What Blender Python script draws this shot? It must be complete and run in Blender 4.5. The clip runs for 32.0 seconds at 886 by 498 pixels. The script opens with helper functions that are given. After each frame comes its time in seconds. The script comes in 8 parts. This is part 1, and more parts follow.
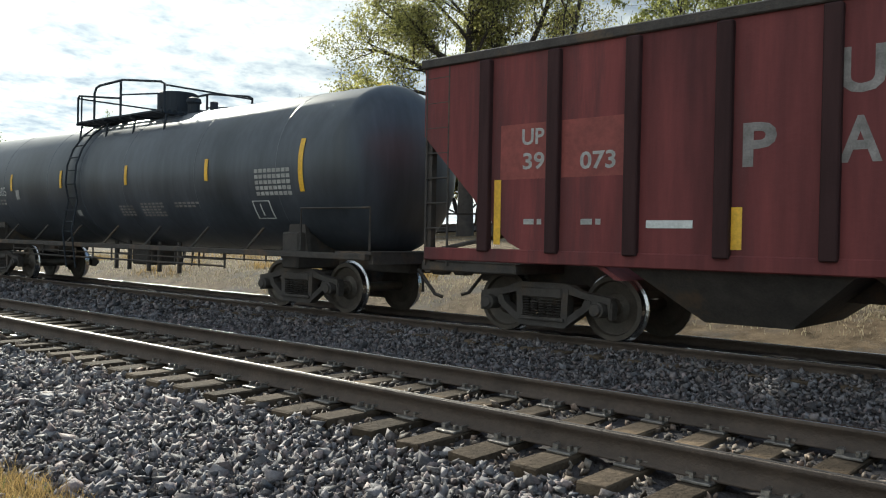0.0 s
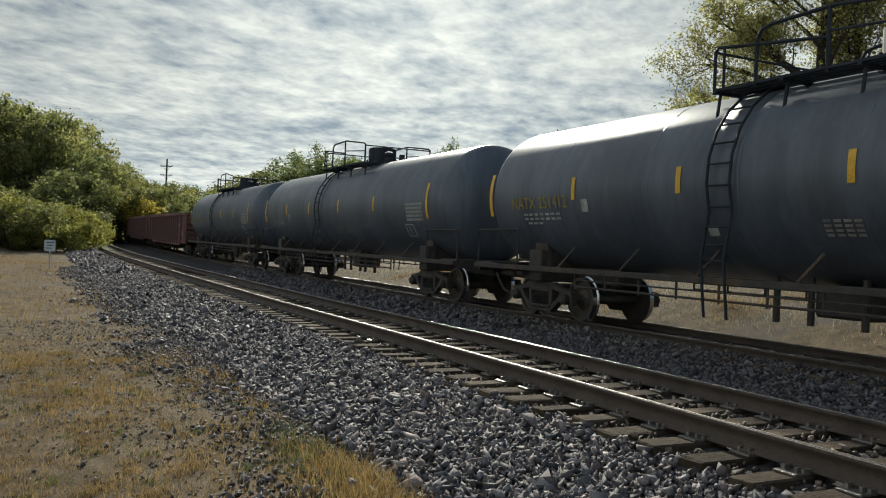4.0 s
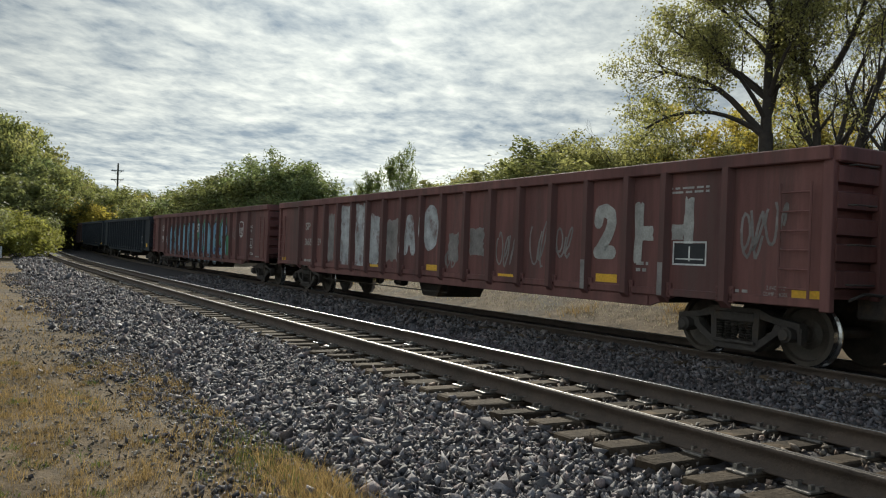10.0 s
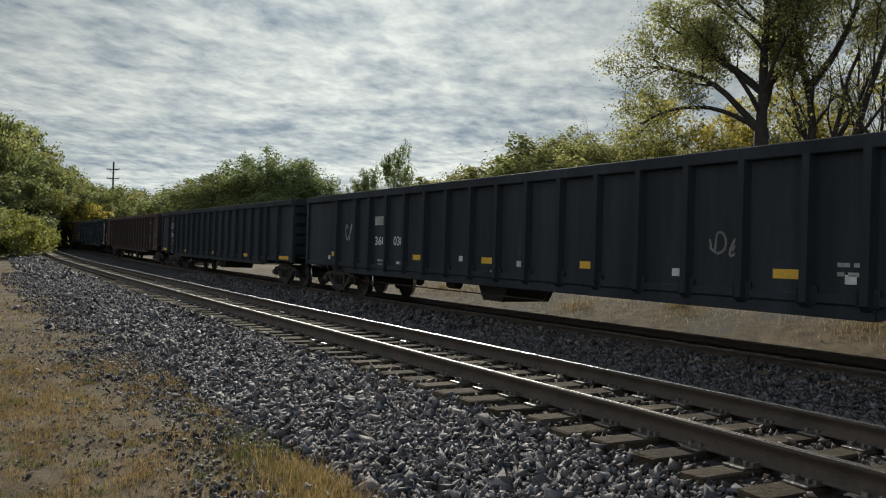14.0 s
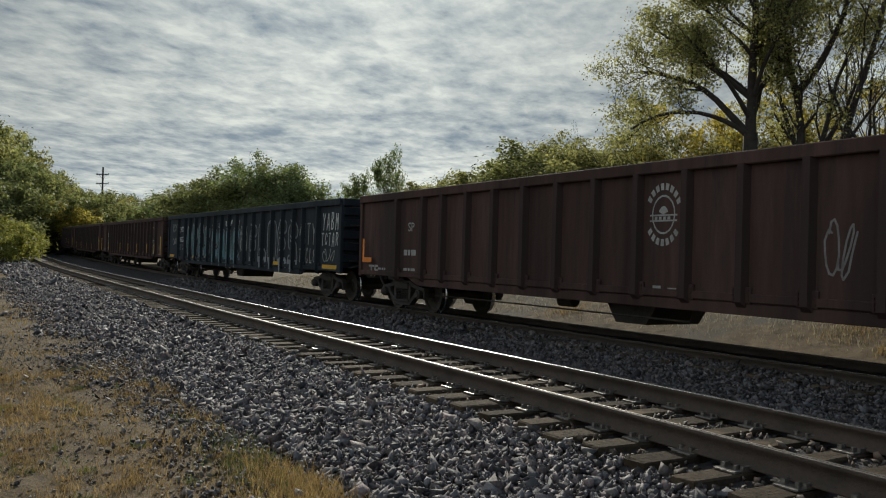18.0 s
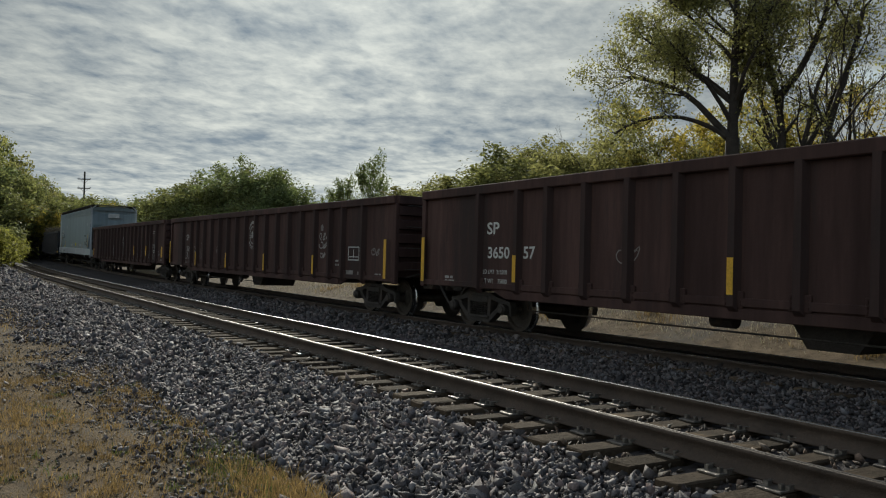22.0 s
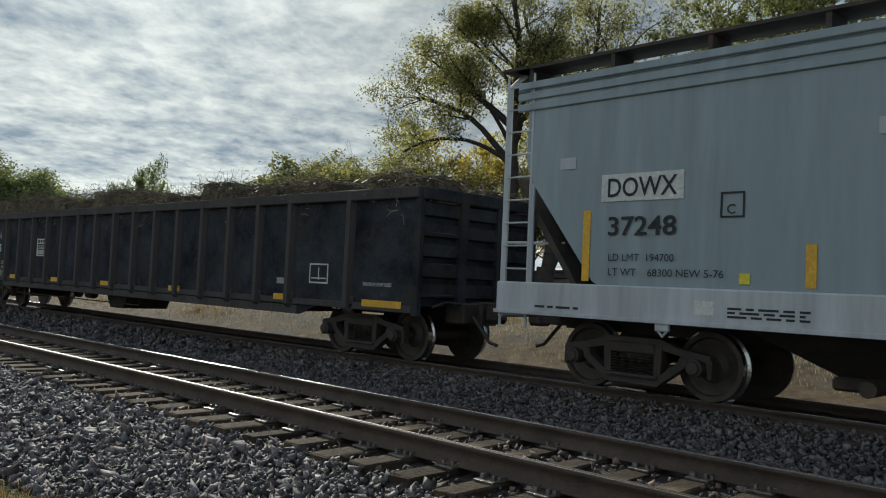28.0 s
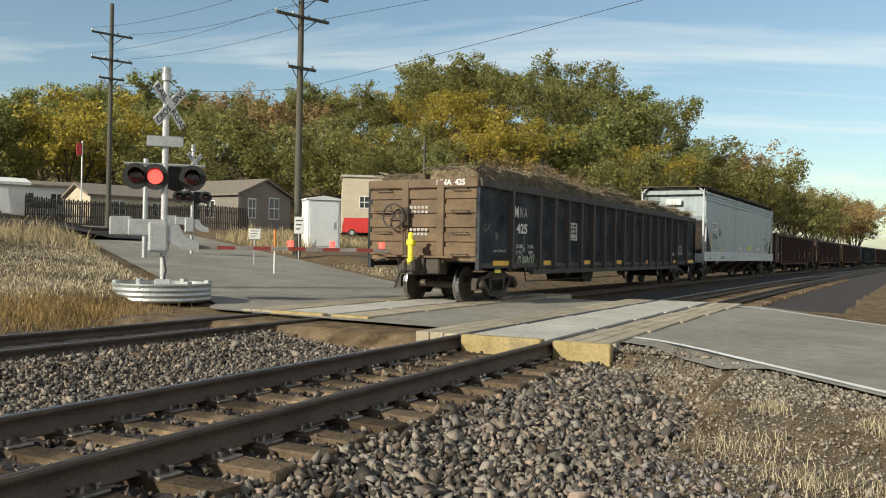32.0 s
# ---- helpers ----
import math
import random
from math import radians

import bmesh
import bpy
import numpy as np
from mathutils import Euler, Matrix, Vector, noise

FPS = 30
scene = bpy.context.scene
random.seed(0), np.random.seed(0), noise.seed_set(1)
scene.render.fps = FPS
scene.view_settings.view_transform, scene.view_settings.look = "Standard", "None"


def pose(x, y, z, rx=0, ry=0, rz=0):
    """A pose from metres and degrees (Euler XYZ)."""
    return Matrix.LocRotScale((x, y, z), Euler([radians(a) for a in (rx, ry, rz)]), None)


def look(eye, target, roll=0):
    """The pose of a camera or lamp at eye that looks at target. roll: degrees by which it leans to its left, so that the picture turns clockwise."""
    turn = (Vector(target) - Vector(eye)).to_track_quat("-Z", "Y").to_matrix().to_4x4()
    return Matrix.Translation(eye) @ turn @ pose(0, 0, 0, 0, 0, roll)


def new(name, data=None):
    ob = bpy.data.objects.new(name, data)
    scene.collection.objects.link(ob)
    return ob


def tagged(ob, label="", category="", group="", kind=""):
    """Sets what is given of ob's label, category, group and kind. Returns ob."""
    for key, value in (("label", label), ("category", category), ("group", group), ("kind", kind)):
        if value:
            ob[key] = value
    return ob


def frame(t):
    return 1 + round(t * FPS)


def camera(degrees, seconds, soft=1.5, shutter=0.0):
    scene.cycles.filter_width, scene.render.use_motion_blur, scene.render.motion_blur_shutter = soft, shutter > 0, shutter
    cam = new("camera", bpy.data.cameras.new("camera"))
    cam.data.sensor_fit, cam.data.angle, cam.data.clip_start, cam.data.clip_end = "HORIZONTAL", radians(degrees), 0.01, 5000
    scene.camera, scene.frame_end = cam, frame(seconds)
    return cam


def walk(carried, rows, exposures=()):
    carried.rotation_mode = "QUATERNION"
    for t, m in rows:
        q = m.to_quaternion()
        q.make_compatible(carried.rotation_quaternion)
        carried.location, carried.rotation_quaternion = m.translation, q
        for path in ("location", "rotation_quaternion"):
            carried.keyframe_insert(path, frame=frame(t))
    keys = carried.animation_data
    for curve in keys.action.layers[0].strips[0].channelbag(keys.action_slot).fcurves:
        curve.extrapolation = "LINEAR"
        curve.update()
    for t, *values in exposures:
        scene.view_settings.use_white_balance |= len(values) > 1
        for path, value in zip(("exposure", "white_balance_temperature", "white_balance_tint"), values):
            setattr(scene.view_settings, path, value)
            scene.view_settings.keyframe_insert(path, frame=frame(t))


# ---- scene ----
cam = camera(56.1, 32.0, 1.1)
ROWS = [
    (0, 0, 0, 1.249, 89.33, -1.11, 41.88),
    (0.5, 0, 0, 1.249, 88.84, -2.39, 52.67),
    (1, 0, 0, 1.249, 88.39, -3.03, 58.89),
    (1.5, 0, 0, 1.249, 88.45, -3.2, 60.76),
    (2, 0, 0, 1.249, 88.54, -3.02, 61.02),
    (2.5, 0, 0, 1.249, 88.73, -3.04, 63.13),
    (3, 0, 0, 1.249, 88.98, -2.58, 62.99),
    (3.5, 0, 0, 1.249, 89.74, -2.49, 63.71),
    (4, 0, 0, 1.249, 90.04, -2.35, 64.33),
    (4.5, 0, 0, 1.249, 90.19, -2.14, 63.91),
    (6.5, 0, 0, 1.249, 90.58, -1.48, 64.24),
    (7, 0, 0, 1.249, 90.6, -1.22, 63.82),
    (7.5, 0, 0, 1.249, 90.6, -1.24, 63.59),
    (8, 0, 0, 1.249, 90.6, -1.26, 63.2),
    (8.5, 0, 0, 1.249, 90.32, -1.27, 62.7),
    (9, 0, 0, 1.249, 90.43, -1.42, 62.2),
    (9.5, 0, 0, 1.249, 90.46, -1.95, 61.75),
    (10, 0, 0, 1.249, 90.49, -2.11, 61.36),
    (10.5, 0, 0, 1.249, 90.24, -2.26, 61.03),
    (11, 0, 0, 1.249, 90.22, -2.3, 60.82),
    (11.5, 0, 0, 1.249, 90.18, -2.08, 61.76),
    (12, 0, 0, 1.249, 90.16, -1.8, 62.11),
    (12.5, 0, 0, 1.249, 90.19, -1.73, 61.87),
    (13, 0, 0, 1.249, 90.17, -1.72, 61.56),
    (13.5, 0, 0, 1.249, 90.25, -1.81, 61.31),
    (14, 0, 0, 1.249, 90.27, -1.75, 61.13),
    (14.5, 0, 0, 1.249, 90.4, -1.7, 61.05),
    (16.5, 0, 0, 1.249, 90.5, -1.75, 60.82),
    (17, 0, 0, 1.249, 90.48, -1.59, 60.69),
    (17.5, 0, 0, 1.249, 90.49, -1.55, 60.6),
    (18, 0, 0, 1.249, 90.62, -1.63, 60.5),
    (18.5, 0, 0, 1.249, 90.72, -1.77, 60.37),
    (19, 0, 0, 1.249, 90.82, -1.73, 60.26),
    (19.5, 0, 0, 1.249, 90.82, -1.67, 60.12),
    (20, 0, 0, 1.249, 90.89, -1.54, 59.92),
    (20.5, 0, 0, 1.249, 90.93, -1.53, 59.78),
    (21, 0, 0, 1.249, 90.96, -1.67, 59.63),
    (21.5, 0, 0, 1.249, 90.98, -1.52, 59.45),
    (22, 0, 0, 1.249, 90.95, -1.49, 59.43),
    (22.5, 0, 0, 1.249, 90.92, -1.38, 59.28),
    (23, 0, 0, 1.249, 90.86, -1.49, 59.15),
    (23.5, 0, 0, 1.249, 90.85, -1.37, 58.97),
    (24, 0, 0, 1.249, 90.83, -1.24, 58.94),
    (24.5, 0, 0, 1.249, 90.8, -1.22, 58.88),
    (26.5, 0, 0, 1.249, 91.18, -2.42, 56.85),
    (27, 0, 0, 1.249, 92.06, -2.77, 53.16),
    (27.5, 0, 0, 1.249, 92.38, -2.65, 51.02),
    (28, 0, 0, 1.249, 92.45, -2.51, 44.81),
    (28.5, 0, 0, 1.249, 93.08, -3.13, 37.16),
    (29, 0, 0, 1.249, 93.61, -3.37, 30.79),
    (29.5, 0, 0, 1.249, 93.79, -1.9, 17.9),
    (29.7, 0, 0, 1.249, 94.15, -1.85, 9.6),
    (29.8, 0, 0, 1.249, 94.22, -2.15, 5.27),
    (30, 0, 0, 1.249, 94.11, -2.15, -3.53),
    (30.1, 0, 0, 1.249, 93.69, -1.9, -7.62),
    (30.4, 0, 0, 1.249, 92.43, -1.36, -18.86),
    (30.7, 0, 0, 1.249, 92.59, -1.46, -27.67),
    (30.9, 0, 0, 1.249, 92.68, -1.35, -33.26),
    (31, 0, 0, 1.249, 92.9, -1.5, -36.38),
    (31.2, 0, 0, 1.249, 92.96, -1.38, -42.27),
    (31.5, 0, 0, 1.249, 92.9, -1, -51.75),
    (32, 1.549, 1.055, 1.158, 90.12, -1.05, -62.97),
]
# seconds, stops, kelvin, tint
EXPOSURES = [(0, 0.85, 6250, 6), (1, 0.2, 6350, 6), (2, 0.85, 6350, 6), (3, 0.45, 6400, 6), (4, 0.15, 6400, 6), (7, 0.2, 6400, 7), (9, 0.35, 6400, 7), (10, 0.25, 6400, 7), (11, 0.4, 6400, 7), (12, 0.25, 6350, 7), (13, -0.1, 6300, 7), (14, -0.05, 6300, 7), (17, -0.2, 6350, 7), (21, -0.14, 6350, 7), (22, -0.28, 6350, 7), (23, -0.16, 6350, 7), (24, 0.0, 6350, 7), (27, -0.05, 6150, 6), (28, 0.0, 6150, 6), (29, 1.5, 6300, 7), (30, 1.85, 5750, 6), (31, 1.55, 6400, 8), (32, 0.38, 6850, 8)]
walk(cam, [(t, pose(x, y, z, a, b, c)) for t, x, y, z, a, b, c in ROWS], EXPOSURES)

# ---- sky and sun ----
SUN_AZ = 67.0      # degrees from +y towards -x
SUN_EL = 24.5
sun_way = Vector((-math.sin(radians(SUN_AZ)) * math.cos(radians(SUN_EL)), math.cos(radians(SUN_AZ)) * math.cos(radians(SUN_EL)), math.sin(radians(SUN_EL))))


def make_world():
    w = bpy.data.worlds.new("sky")
    w.use_nodes = True
    scene.world = w
    nt = w.node_tree
    nt.nodes.clear()
    N, L = nt.nodes.new, nt.links.new
    out, bg = N("ShaderNodeOutputWorld"), N("ShaderNodeBackground")
    sky = N("ShaderNodeTexSky")
    sky.sky_type, sky.sun_disc = "NISHITA", False
    sky.sun_elevation, sky.sun_rotation = radians(SUN_EL), radians(-SUN_AZ)
    sky.air_density, sky.dust_density, sky.altitude = 1.0, 1.2, 200
    tc = N("ShaderNodeTexCoord")
    sep = N("ShaderNodeSeparateXYZ")
    L(tc.outputs["Generated"], sep.inputs[0])

    def m(op, a, b=None, c=None, clamp=False):
        n = N("ShaderNodeMath")
        n.operation, n.use_clamp = op, clamp
        for i, v in enumerate((a, b, c)):
            if v is None:
                continue
            if isinstance(v, (int, float)):
                n.inputs[i].default_value = v
            else:
                L(v, n.inputs[i])
        return n.outputs[0]

    # cloud sheet: the ray meets a flat layer overhead
    zc = m("ADD", m("MAXIMUM", sep.outputs[2], 0.0), 0.09)
    px, py = m("DIVIDE", sep.outputs[0], zc), m("DIVIDE", sep.outputs[1], zc)
    comb = N("ShaderNodeCombineXYZ")
    L(m("MULTIPLY", px, 1.0), comb.inputs[0])
    L(m("MULTIPLY", py, 1.0), comb.inputs[1])

    def clouds(sx, sy, rot, scale, detail, rough, dist, seed):
        mp = N("ShaderNodeMapping")
        mp.vector_type = "TEXTURE"
        mp.inputs["Scale"].default_value = (1 / sx, 1 / sy, 1)
        mp.inputs["Rotation"].default_value = (0, 0, radians(rot))
        mp.inputs["Location"].default_value = (seed, seed * 0.7, 0)
        L(comb.outputs[0], mp.inputs[0])
        n = N("ShaderNodeTexNoise")
        n.inputs["Scale"].default_value, n.inputs["Detail"].default_value = scale, detail
        n.inputs["Roughness"].default_value, n.inputs["Distortion"].default_value = rough, dist
        L(mp.outputs[0], n.inputs["Vector"])
        return n.outputs["Fac"]

    big = clouds(0.6, 1.3, 64, 0.75, 4, 0.55, 0.5, 3.1)
    rip = clouds(1.9, 1.4, 50, 2.5, 6, 0.58, 0.3, 7.7)
    fine = clouds(2.0, 1.4, 42, 6.2, 6, 0.6, 0.25, 1.9)
    # the sheet thins to blue sky away from the sun
    side = m("ADD", m("MULTIPLY", sep.outputs[0], -0.95), m("MULTIPLY", sep.outputs[1], 0.32))
    cover = m("MULTIPLY_ADD", side, 1.7, m("MULTIPLY_ADD", big, 2.2, -1.38))
    cover = m("ADD", cover, m("MULTIPLY_ADD", rip, 1.0, -0.42))
    cover = m("MULTIPLY", cover, 1.0, clamp=True)
    glow = m("POWER", m("MAXIMUM", m("MULTIPLY_ADD", m("ADD", m("MULTIPLY", sep.outputs[0], sun_way.x), m("ADD", m("MULTIPLY", sep.outputs[1], sun_way.y), m("MULTIPLY", sep.outputs[2], sun_way.z))), 0.5, 0.5), 0.0), 24)
    mix = m("ADD", m("MULTIPLY", fine, 0.24), m("ADD", m("MULTIPLY", rip, 0.38), m("MULTIPLY", big, 0.38)))
    ramp = N("ShaderNodeValToRGB")
    ramp.color_ramp.elements[0].position, ramp.color_ramp.elements[0].color = 0.40, (1.0, 0.995, 0.96, 1)
    ramp.color_ramp.elements[1].position, ramp.color_ramp.elements[1].color = 0.61, (0.33, 0.39, 0.475, 1)
    L(mix, ramp.inputs[0])
    gm = N("ShaderNodeMix")
    gm.data_type, gm.blend_type = "RGBA", "MULTIPLY"
    gm.inputs["Factor"].default_value = 1
    L(ramp.outputs[0], gm.inputs[6])
    warm = N("ShaderNodeCombineColor")
    low = m("POWER", m("SUBTRACT", 1.0, m("MAXIMUM", sep.outputs[2], 0.0), clamp=True), 9)
    for i, (bs, gl, hz) in enumerate(((0.955, 1.0, 1.0), (1.0, 1.0, 0.985), (1.0, 0.93, 0.88))):
        L(m("MULTIPLY_ADD", low, CLOUD_LOW * hz, m("MULTIPLY_ADD", glow, CLOUD_GLOW * gl, CLOUD_BASE * bs)), warm.inputs[i])
    L(warm.outputs[0], gm.inputs[7])
    mx = N("ShaderNodeMix")
    mx.data_type = "RGBA"
    L(cover, mx.inputs["Factor"])
    clear = N("ShaderNodeMix")
    clear.data_type, clear.blend_type = "RGBA", "MULTIPLY"
    clear.inputs["Factor"].default_value = 1
    L(sky.outputs[0], clear.inputs[6])
    clear.inputs[7].default_value = (*CLEAR, 1)
    L(clear.outputs[2], mx.inputs[6])
    L(gm.outputs[2], mx.inputs[7])
    # thin sunlit streaks of cirrus; an unseen thicker veil towards -y lights the cars
    cir = clouds(0.4, 1.4, 118, 1.1, 7, 0.6, 0.5, 12.4)
    veil = m("MULTIPLY", m("ADD", m("MULTIPLY_ADD", cir, 3.2, -1.62), m("MULTIPLY", m("MAXIMUM", m("MULTIPLY", sep.outputs[1], -1.0), 0.0), 1.0)), 1.0, clamp=True)
    thin = N("ShaderNodeMix")
    thin.data_type = "RGBA"
    L(m("MULTIPLY", veil, m("MULTIPLY_ADD", cover, -0.75, 0.75)), thin.inputs["Factor"])
    L(mx.outputs[2], thin.inputs[6])
    lit = N("ShaderNodeVectorMath")
    lit.operation = "SCALE"
    lit.inputs[0].default_value = CIRRUS
    # veil brightened towards -y, out of view, to lift the car sides
    L(m("MULTIPLY_ADD", m("MAXIMUM", m("MULTIPLY", sep.outputs[1], -1.0), 0.0), 0.15, 1.0), lit.inputs["Scale"])
    L(lit.outputs[0], thin.inputs[7])
    L(thin.outputs[2], bg.inputs[0])
    bg.inputs[1].default_value = SKY_STRENGTH
    L(bg.outputs[0], out.inputs[0])


CLOUD_BASE, CLOUD_GLOW, CLOUD_LOW, SKY_STRENGTH = 4.5, 5.0, 6.0, 0.10
CLEAR = (1.02, 1.1, 1.08)
CIRRUS = (7.8, 8.1, 7.8)
make_world()
lamp = new("sun", bpy.data.lights.new("sun", "SUN"))
lamp.data.energy, lamp.data.angle, lamp.data.color = 5.0, radians(1.5), (1.0, 0.95, 0.82)
lamp.matrix_world = look(sun_way * 200, (0, 0, 0))


# ---- materials ----
def mat(name, col, rough=0.7, metal=0.0, var=0.25, scale=3.0, bump=0.2, bscale=40.0, col2=None, spot=None, sscale=1.2, streak=False, island=False, rnd=0.0, trans=0.0, spec=0.5, hues=()):
    """A weathered surface: colour varies at two scales, with fine relief; spot is a second colour in patches."""
    ma = bpy.data.materials.new(name)
    ma.use_nodes = True
    nt = ma.node_tree
    N, L = nt.nodes.new, nt.links.new
    b = nt.nodes["Principled BSDF"]
    b.inputs["Roughness"].default_value, b.inputs["Metallic"].default_value = rough, metal
    b.inputs["Specular IOR Level"].default_value = spec
    tc = N("ShaderNodeTexCoord")
    src = tc.outputs["Object"]
    if streak:
        mp = N("ShaderNodeMapping")
        mp.inputs["Scale"].default_value = (1, 1, 0.12)
        L(src, mp.inputs[0])
        src = mp.outputs[0]

    def noise_tex(s, d=5, ro=0.6, v=None):
        n = N("ShaderNodeTexNoise")
        n.inputs["Scale"].default_value, n.inputs["Detail"].default_value, n.inputs["Roughness"].default_value = s, d, ro
        L(v or src, n.inputs["Vector"])
        return n.outputs["Fac"]

    def mixc(fac, a, bb, mode="MIX"):
        n = N("ShaderNodeMix")
        n.data_type, n.blend_type = "RGBA", mode
        for sock, v in (("Factor", fac), (6, a), (7, bb)):
            if isinstance(v, (int, float)):
                n.inputs[sock].default_value = v
            elif isinstance(v, tuple):
                n.inputs[sock].default_value = (*v, 1)
            else:
                L(v, n.inputs[sock])
        return n.outputs[2]

    def ramp(f, p0, p1):
        n = N("ShaderNodeMapRange")
        n.inputs["From Min"].default_value, n.inputs["From Max"].default_value = p0, p1
        L(f, n.inputs["Value"])
        return n.outputs["Result"]

    lo = tuple(c * (1 - var) for c in col)
    hi = tuple(min(1, c * (1 + var)) for c in (col2 or col))
    c = mixc(ramp(noise_tex(scale), 0.3, 0.7), lo, hi)
    c = mixc(ramp(noise_tex(scale * 9, 3), 0.3, 0.7), c, mixc(1.0, c, (0.72, 0.72, 0.72), "MULTIPLY")) if var else c
    if spot:
        c = mixc(ramp(noise_tex(sscale, 8, 0.72), 0.52, 0.64), c, spot)
    if island or rnd:
        if island:
            g = N("ShaderNodeNewGeometry")
            r = g.outputs["Random Per Island"]
        else:
            g = N("ShaderNodeObjectInfo")
            r = g.outputs["Random"]
        k = N("ShaderNodeMapRange")
        k.inputs["To Min"].default_value, k.inputs["To Max"].default_value = 1 - (rnd or 0.4), 1 + (rnd or 0.4)
        L(r, k.inputs["Value"])
        h = N("ShaderNodeVectorMath")
        h.operation = "SCALE"
        L(c, h.inputs[0])
        L(k.outputs["Result"], h.inputs["Scale"])
        c = h.outputs[0]
        if hues:
            # a tint of its own for each piece
            fr = N("ShaderNodeMath")
            fr.operation = "FRACT"
            sc = N("ShaderNodeMath")
            sc.operation = "MULTIPLY"
            sc.inputs[1].default_value = 13.7
            L(r, sc.inputs[0])
            L(sc.outputs[0], fr.inputs[0])
            cr = N("ShaderNodeValToRGB")
            cr.color_ramp.interpolation = "CONSTANT"
            for i, hue in enumerate(hues):
                e = cr.color_ramp.elements[i] if i < 2 else cr.color_ramp.elements.new(i / len(hues))
                e.position, e.color = i / len(hues), (*hue, 1)
            L(fr.outputs[0], cr.inputs[0])
            c = mixc(1.0, c, cr.outputs[0], "MULTIPLY")
    L(c, b.inputs["Base Color"])
    if bump:
        bn = N("ShaderNodeBump")
        bn.inputs["Strength"].default_value, bn.inputs["Distance"].default_value = bump, 0.02
        L(noise_tex(bscale, 4, v=tc.outputs["Object"]), bn.inputs["Height"])
        L(bn.outputs[0], b.inputs["Normal"])
    if trans:
        t = N("ShaderNodeBsdfTranslucent")
        L(c, t.inputs[0])
        ms = N("ShaderNodeMixShader")
        ms.inputs[0].default_value = trans
        L(b.outputs[0], ms.inputs[1])
        L(t.outputs[0], ms.inputs[2])
        L(ms.outputs[0], nt.nodes["Material Output"].inputs[0])
    return ma


def glowing(name, col, strength):
    ma = mat(name, col, 0.4, var=0, bump=0)
    b = ma.node_tree.nodes["Principled BSDF"]
    b.inputs["Emission Color"].default_value, b.inputs["Emission Strength"].default_value = (*col, 1), strength
    return ma


M = {}
M["ballast"] = mat("ballast stone", (0.06, 0.052, 0.052), 0.9, spec=0.2, var=0.35, scale=14, bump=1.0, bscale=55)
M["stone"] = mat("crushed stone", (0.15, 0.138, 0.137), 0.7, spec=0.14, var=0.25, scale=9, bump=0.4, bscale=60, island=True, rnd=0.72, hues=((1.0, 0.97, 0.99), (1.08, 1.0, 0.95), (0.93, 0.96, 1.0), (1.03, 1.0, 0.99), (1.13, 0.97, 0.93), (0.8, 0.81, 0.85)))
M["stonewarm"] = mat("dusty crushed stone", (0.172, 0.153, 0.130), 0.7, spec=0.14, var=0.25, scale=9, bump=0.4, bscale=60, island=True, rnd=0.72, hues=((1.0, 0.97, 0.99), (1.08, 1.0, 0.95), (0.93, 0.96, 1.0), (1.03, 1.0, 0.99), (1.13, 0.97, 0.93), (0.8, 0.81, 0.85)))
M["tiestone"] = mat("dirty brown crushed stone", (0.150, 0.122, 0.097), 0.7, spec=0.14, var=0.25, scale=9, bump=0.4, bscale=60, island=True, rnd=0.72, hues=((1.0, 0.97, 0.99), (1.08, 1.0, 0.95), (0.93, 0.96, 1.0), (1.03, 1.0, 0.99), (1.13, 0.97, 0.93), (0.8, 0.81, 0.85)))
M["gravel"] = mat("pale gravel", (0.23, 0.20, 0.165), 0.85, spec=0.15, var=0.25, scale=9, bump=0.3, bscale=60, island=True, rnd=0.6)
M["dirt"] = mat("gravelly dirt with dry grass", (0.125, 0.085, 0.048), 0.95, spec=0.08, var=0.45, scale=3.0, bump=1.0, bscale=32, col2=(0.165, 0.12, 0.075), spot=(0.10, 0.087, 0.074), sscale=0.45)
M["grass"] = mat("dry grass", (0.36, 0.245, 0.10), 0.9, var=0.3, scale=0.9, bump=0, island=True, rnd=0.55, trans=0.35)
M["stubble"] = mat("grey-tan stubble", (0.48, 0.415, 0.29), 0.95, spec=0.1, var=0.3, scale=0.5, bump=0, island=True, rnd=0.5, trans=0.25)
M["palegrass"] = mat("pale dry grass", (0.42, 0.34, 0.20), 0.9, var=0.2, scale=0.4, bump=0, island=True, rnd=0.4, trans=0.35)
M["greengrass"] = mat("green weeds", (0.13, 0.16, 0.04), 0.9, var=0.25, scale=0.6, bump=0, island=True, rnd=0.4, trans=0.35)
M["asphalt"] = mat("worn asphalt", (0.25, 0.235, 0.205), 0.92, spec=0.2, var=0.2, scale=0.5, bump=0.6, bscale=90, spot=(0.18, 0.17, 0.15), sscale=0.3)
M["concrete"] = mat("pale concrete", (0.42, 0.40, 0.36), 0.85, var=0.15, scale=1.2, bump=0.3, bscale=60)
M["timber"] = mat("crossing timber", (0.34, 0.29, 0.21), 0.9, var=0.3, scale=2, bump=0.8, bscale=30, rnd=0.2, spot=(0.25, 0.22, 0.18))
M["endtimber"] = mat("yellowish crossing timber end", (0.37, 0.285, 0.13), 0.9, var=0.35, scale=3, bump=0.8, bscale=30, spot=(0.24, 0.19, 0.11), sscale=3)
M["tie"] = mat("weathered tie wood", (0.10, 0.073, 0.05), 0.92, spec=0.08, var=0.4, scale=3, bump=1.0, bscale=24, spot=(0.20, 0.14, 0.088), sscale=1.5, rnd=0.45)
M["plate"] = mat("tie plate steel", (0.28, 0.25, 0.22), 0.42, 0.75, var=0.3, scale=12, bump=0.4, bscale=40)
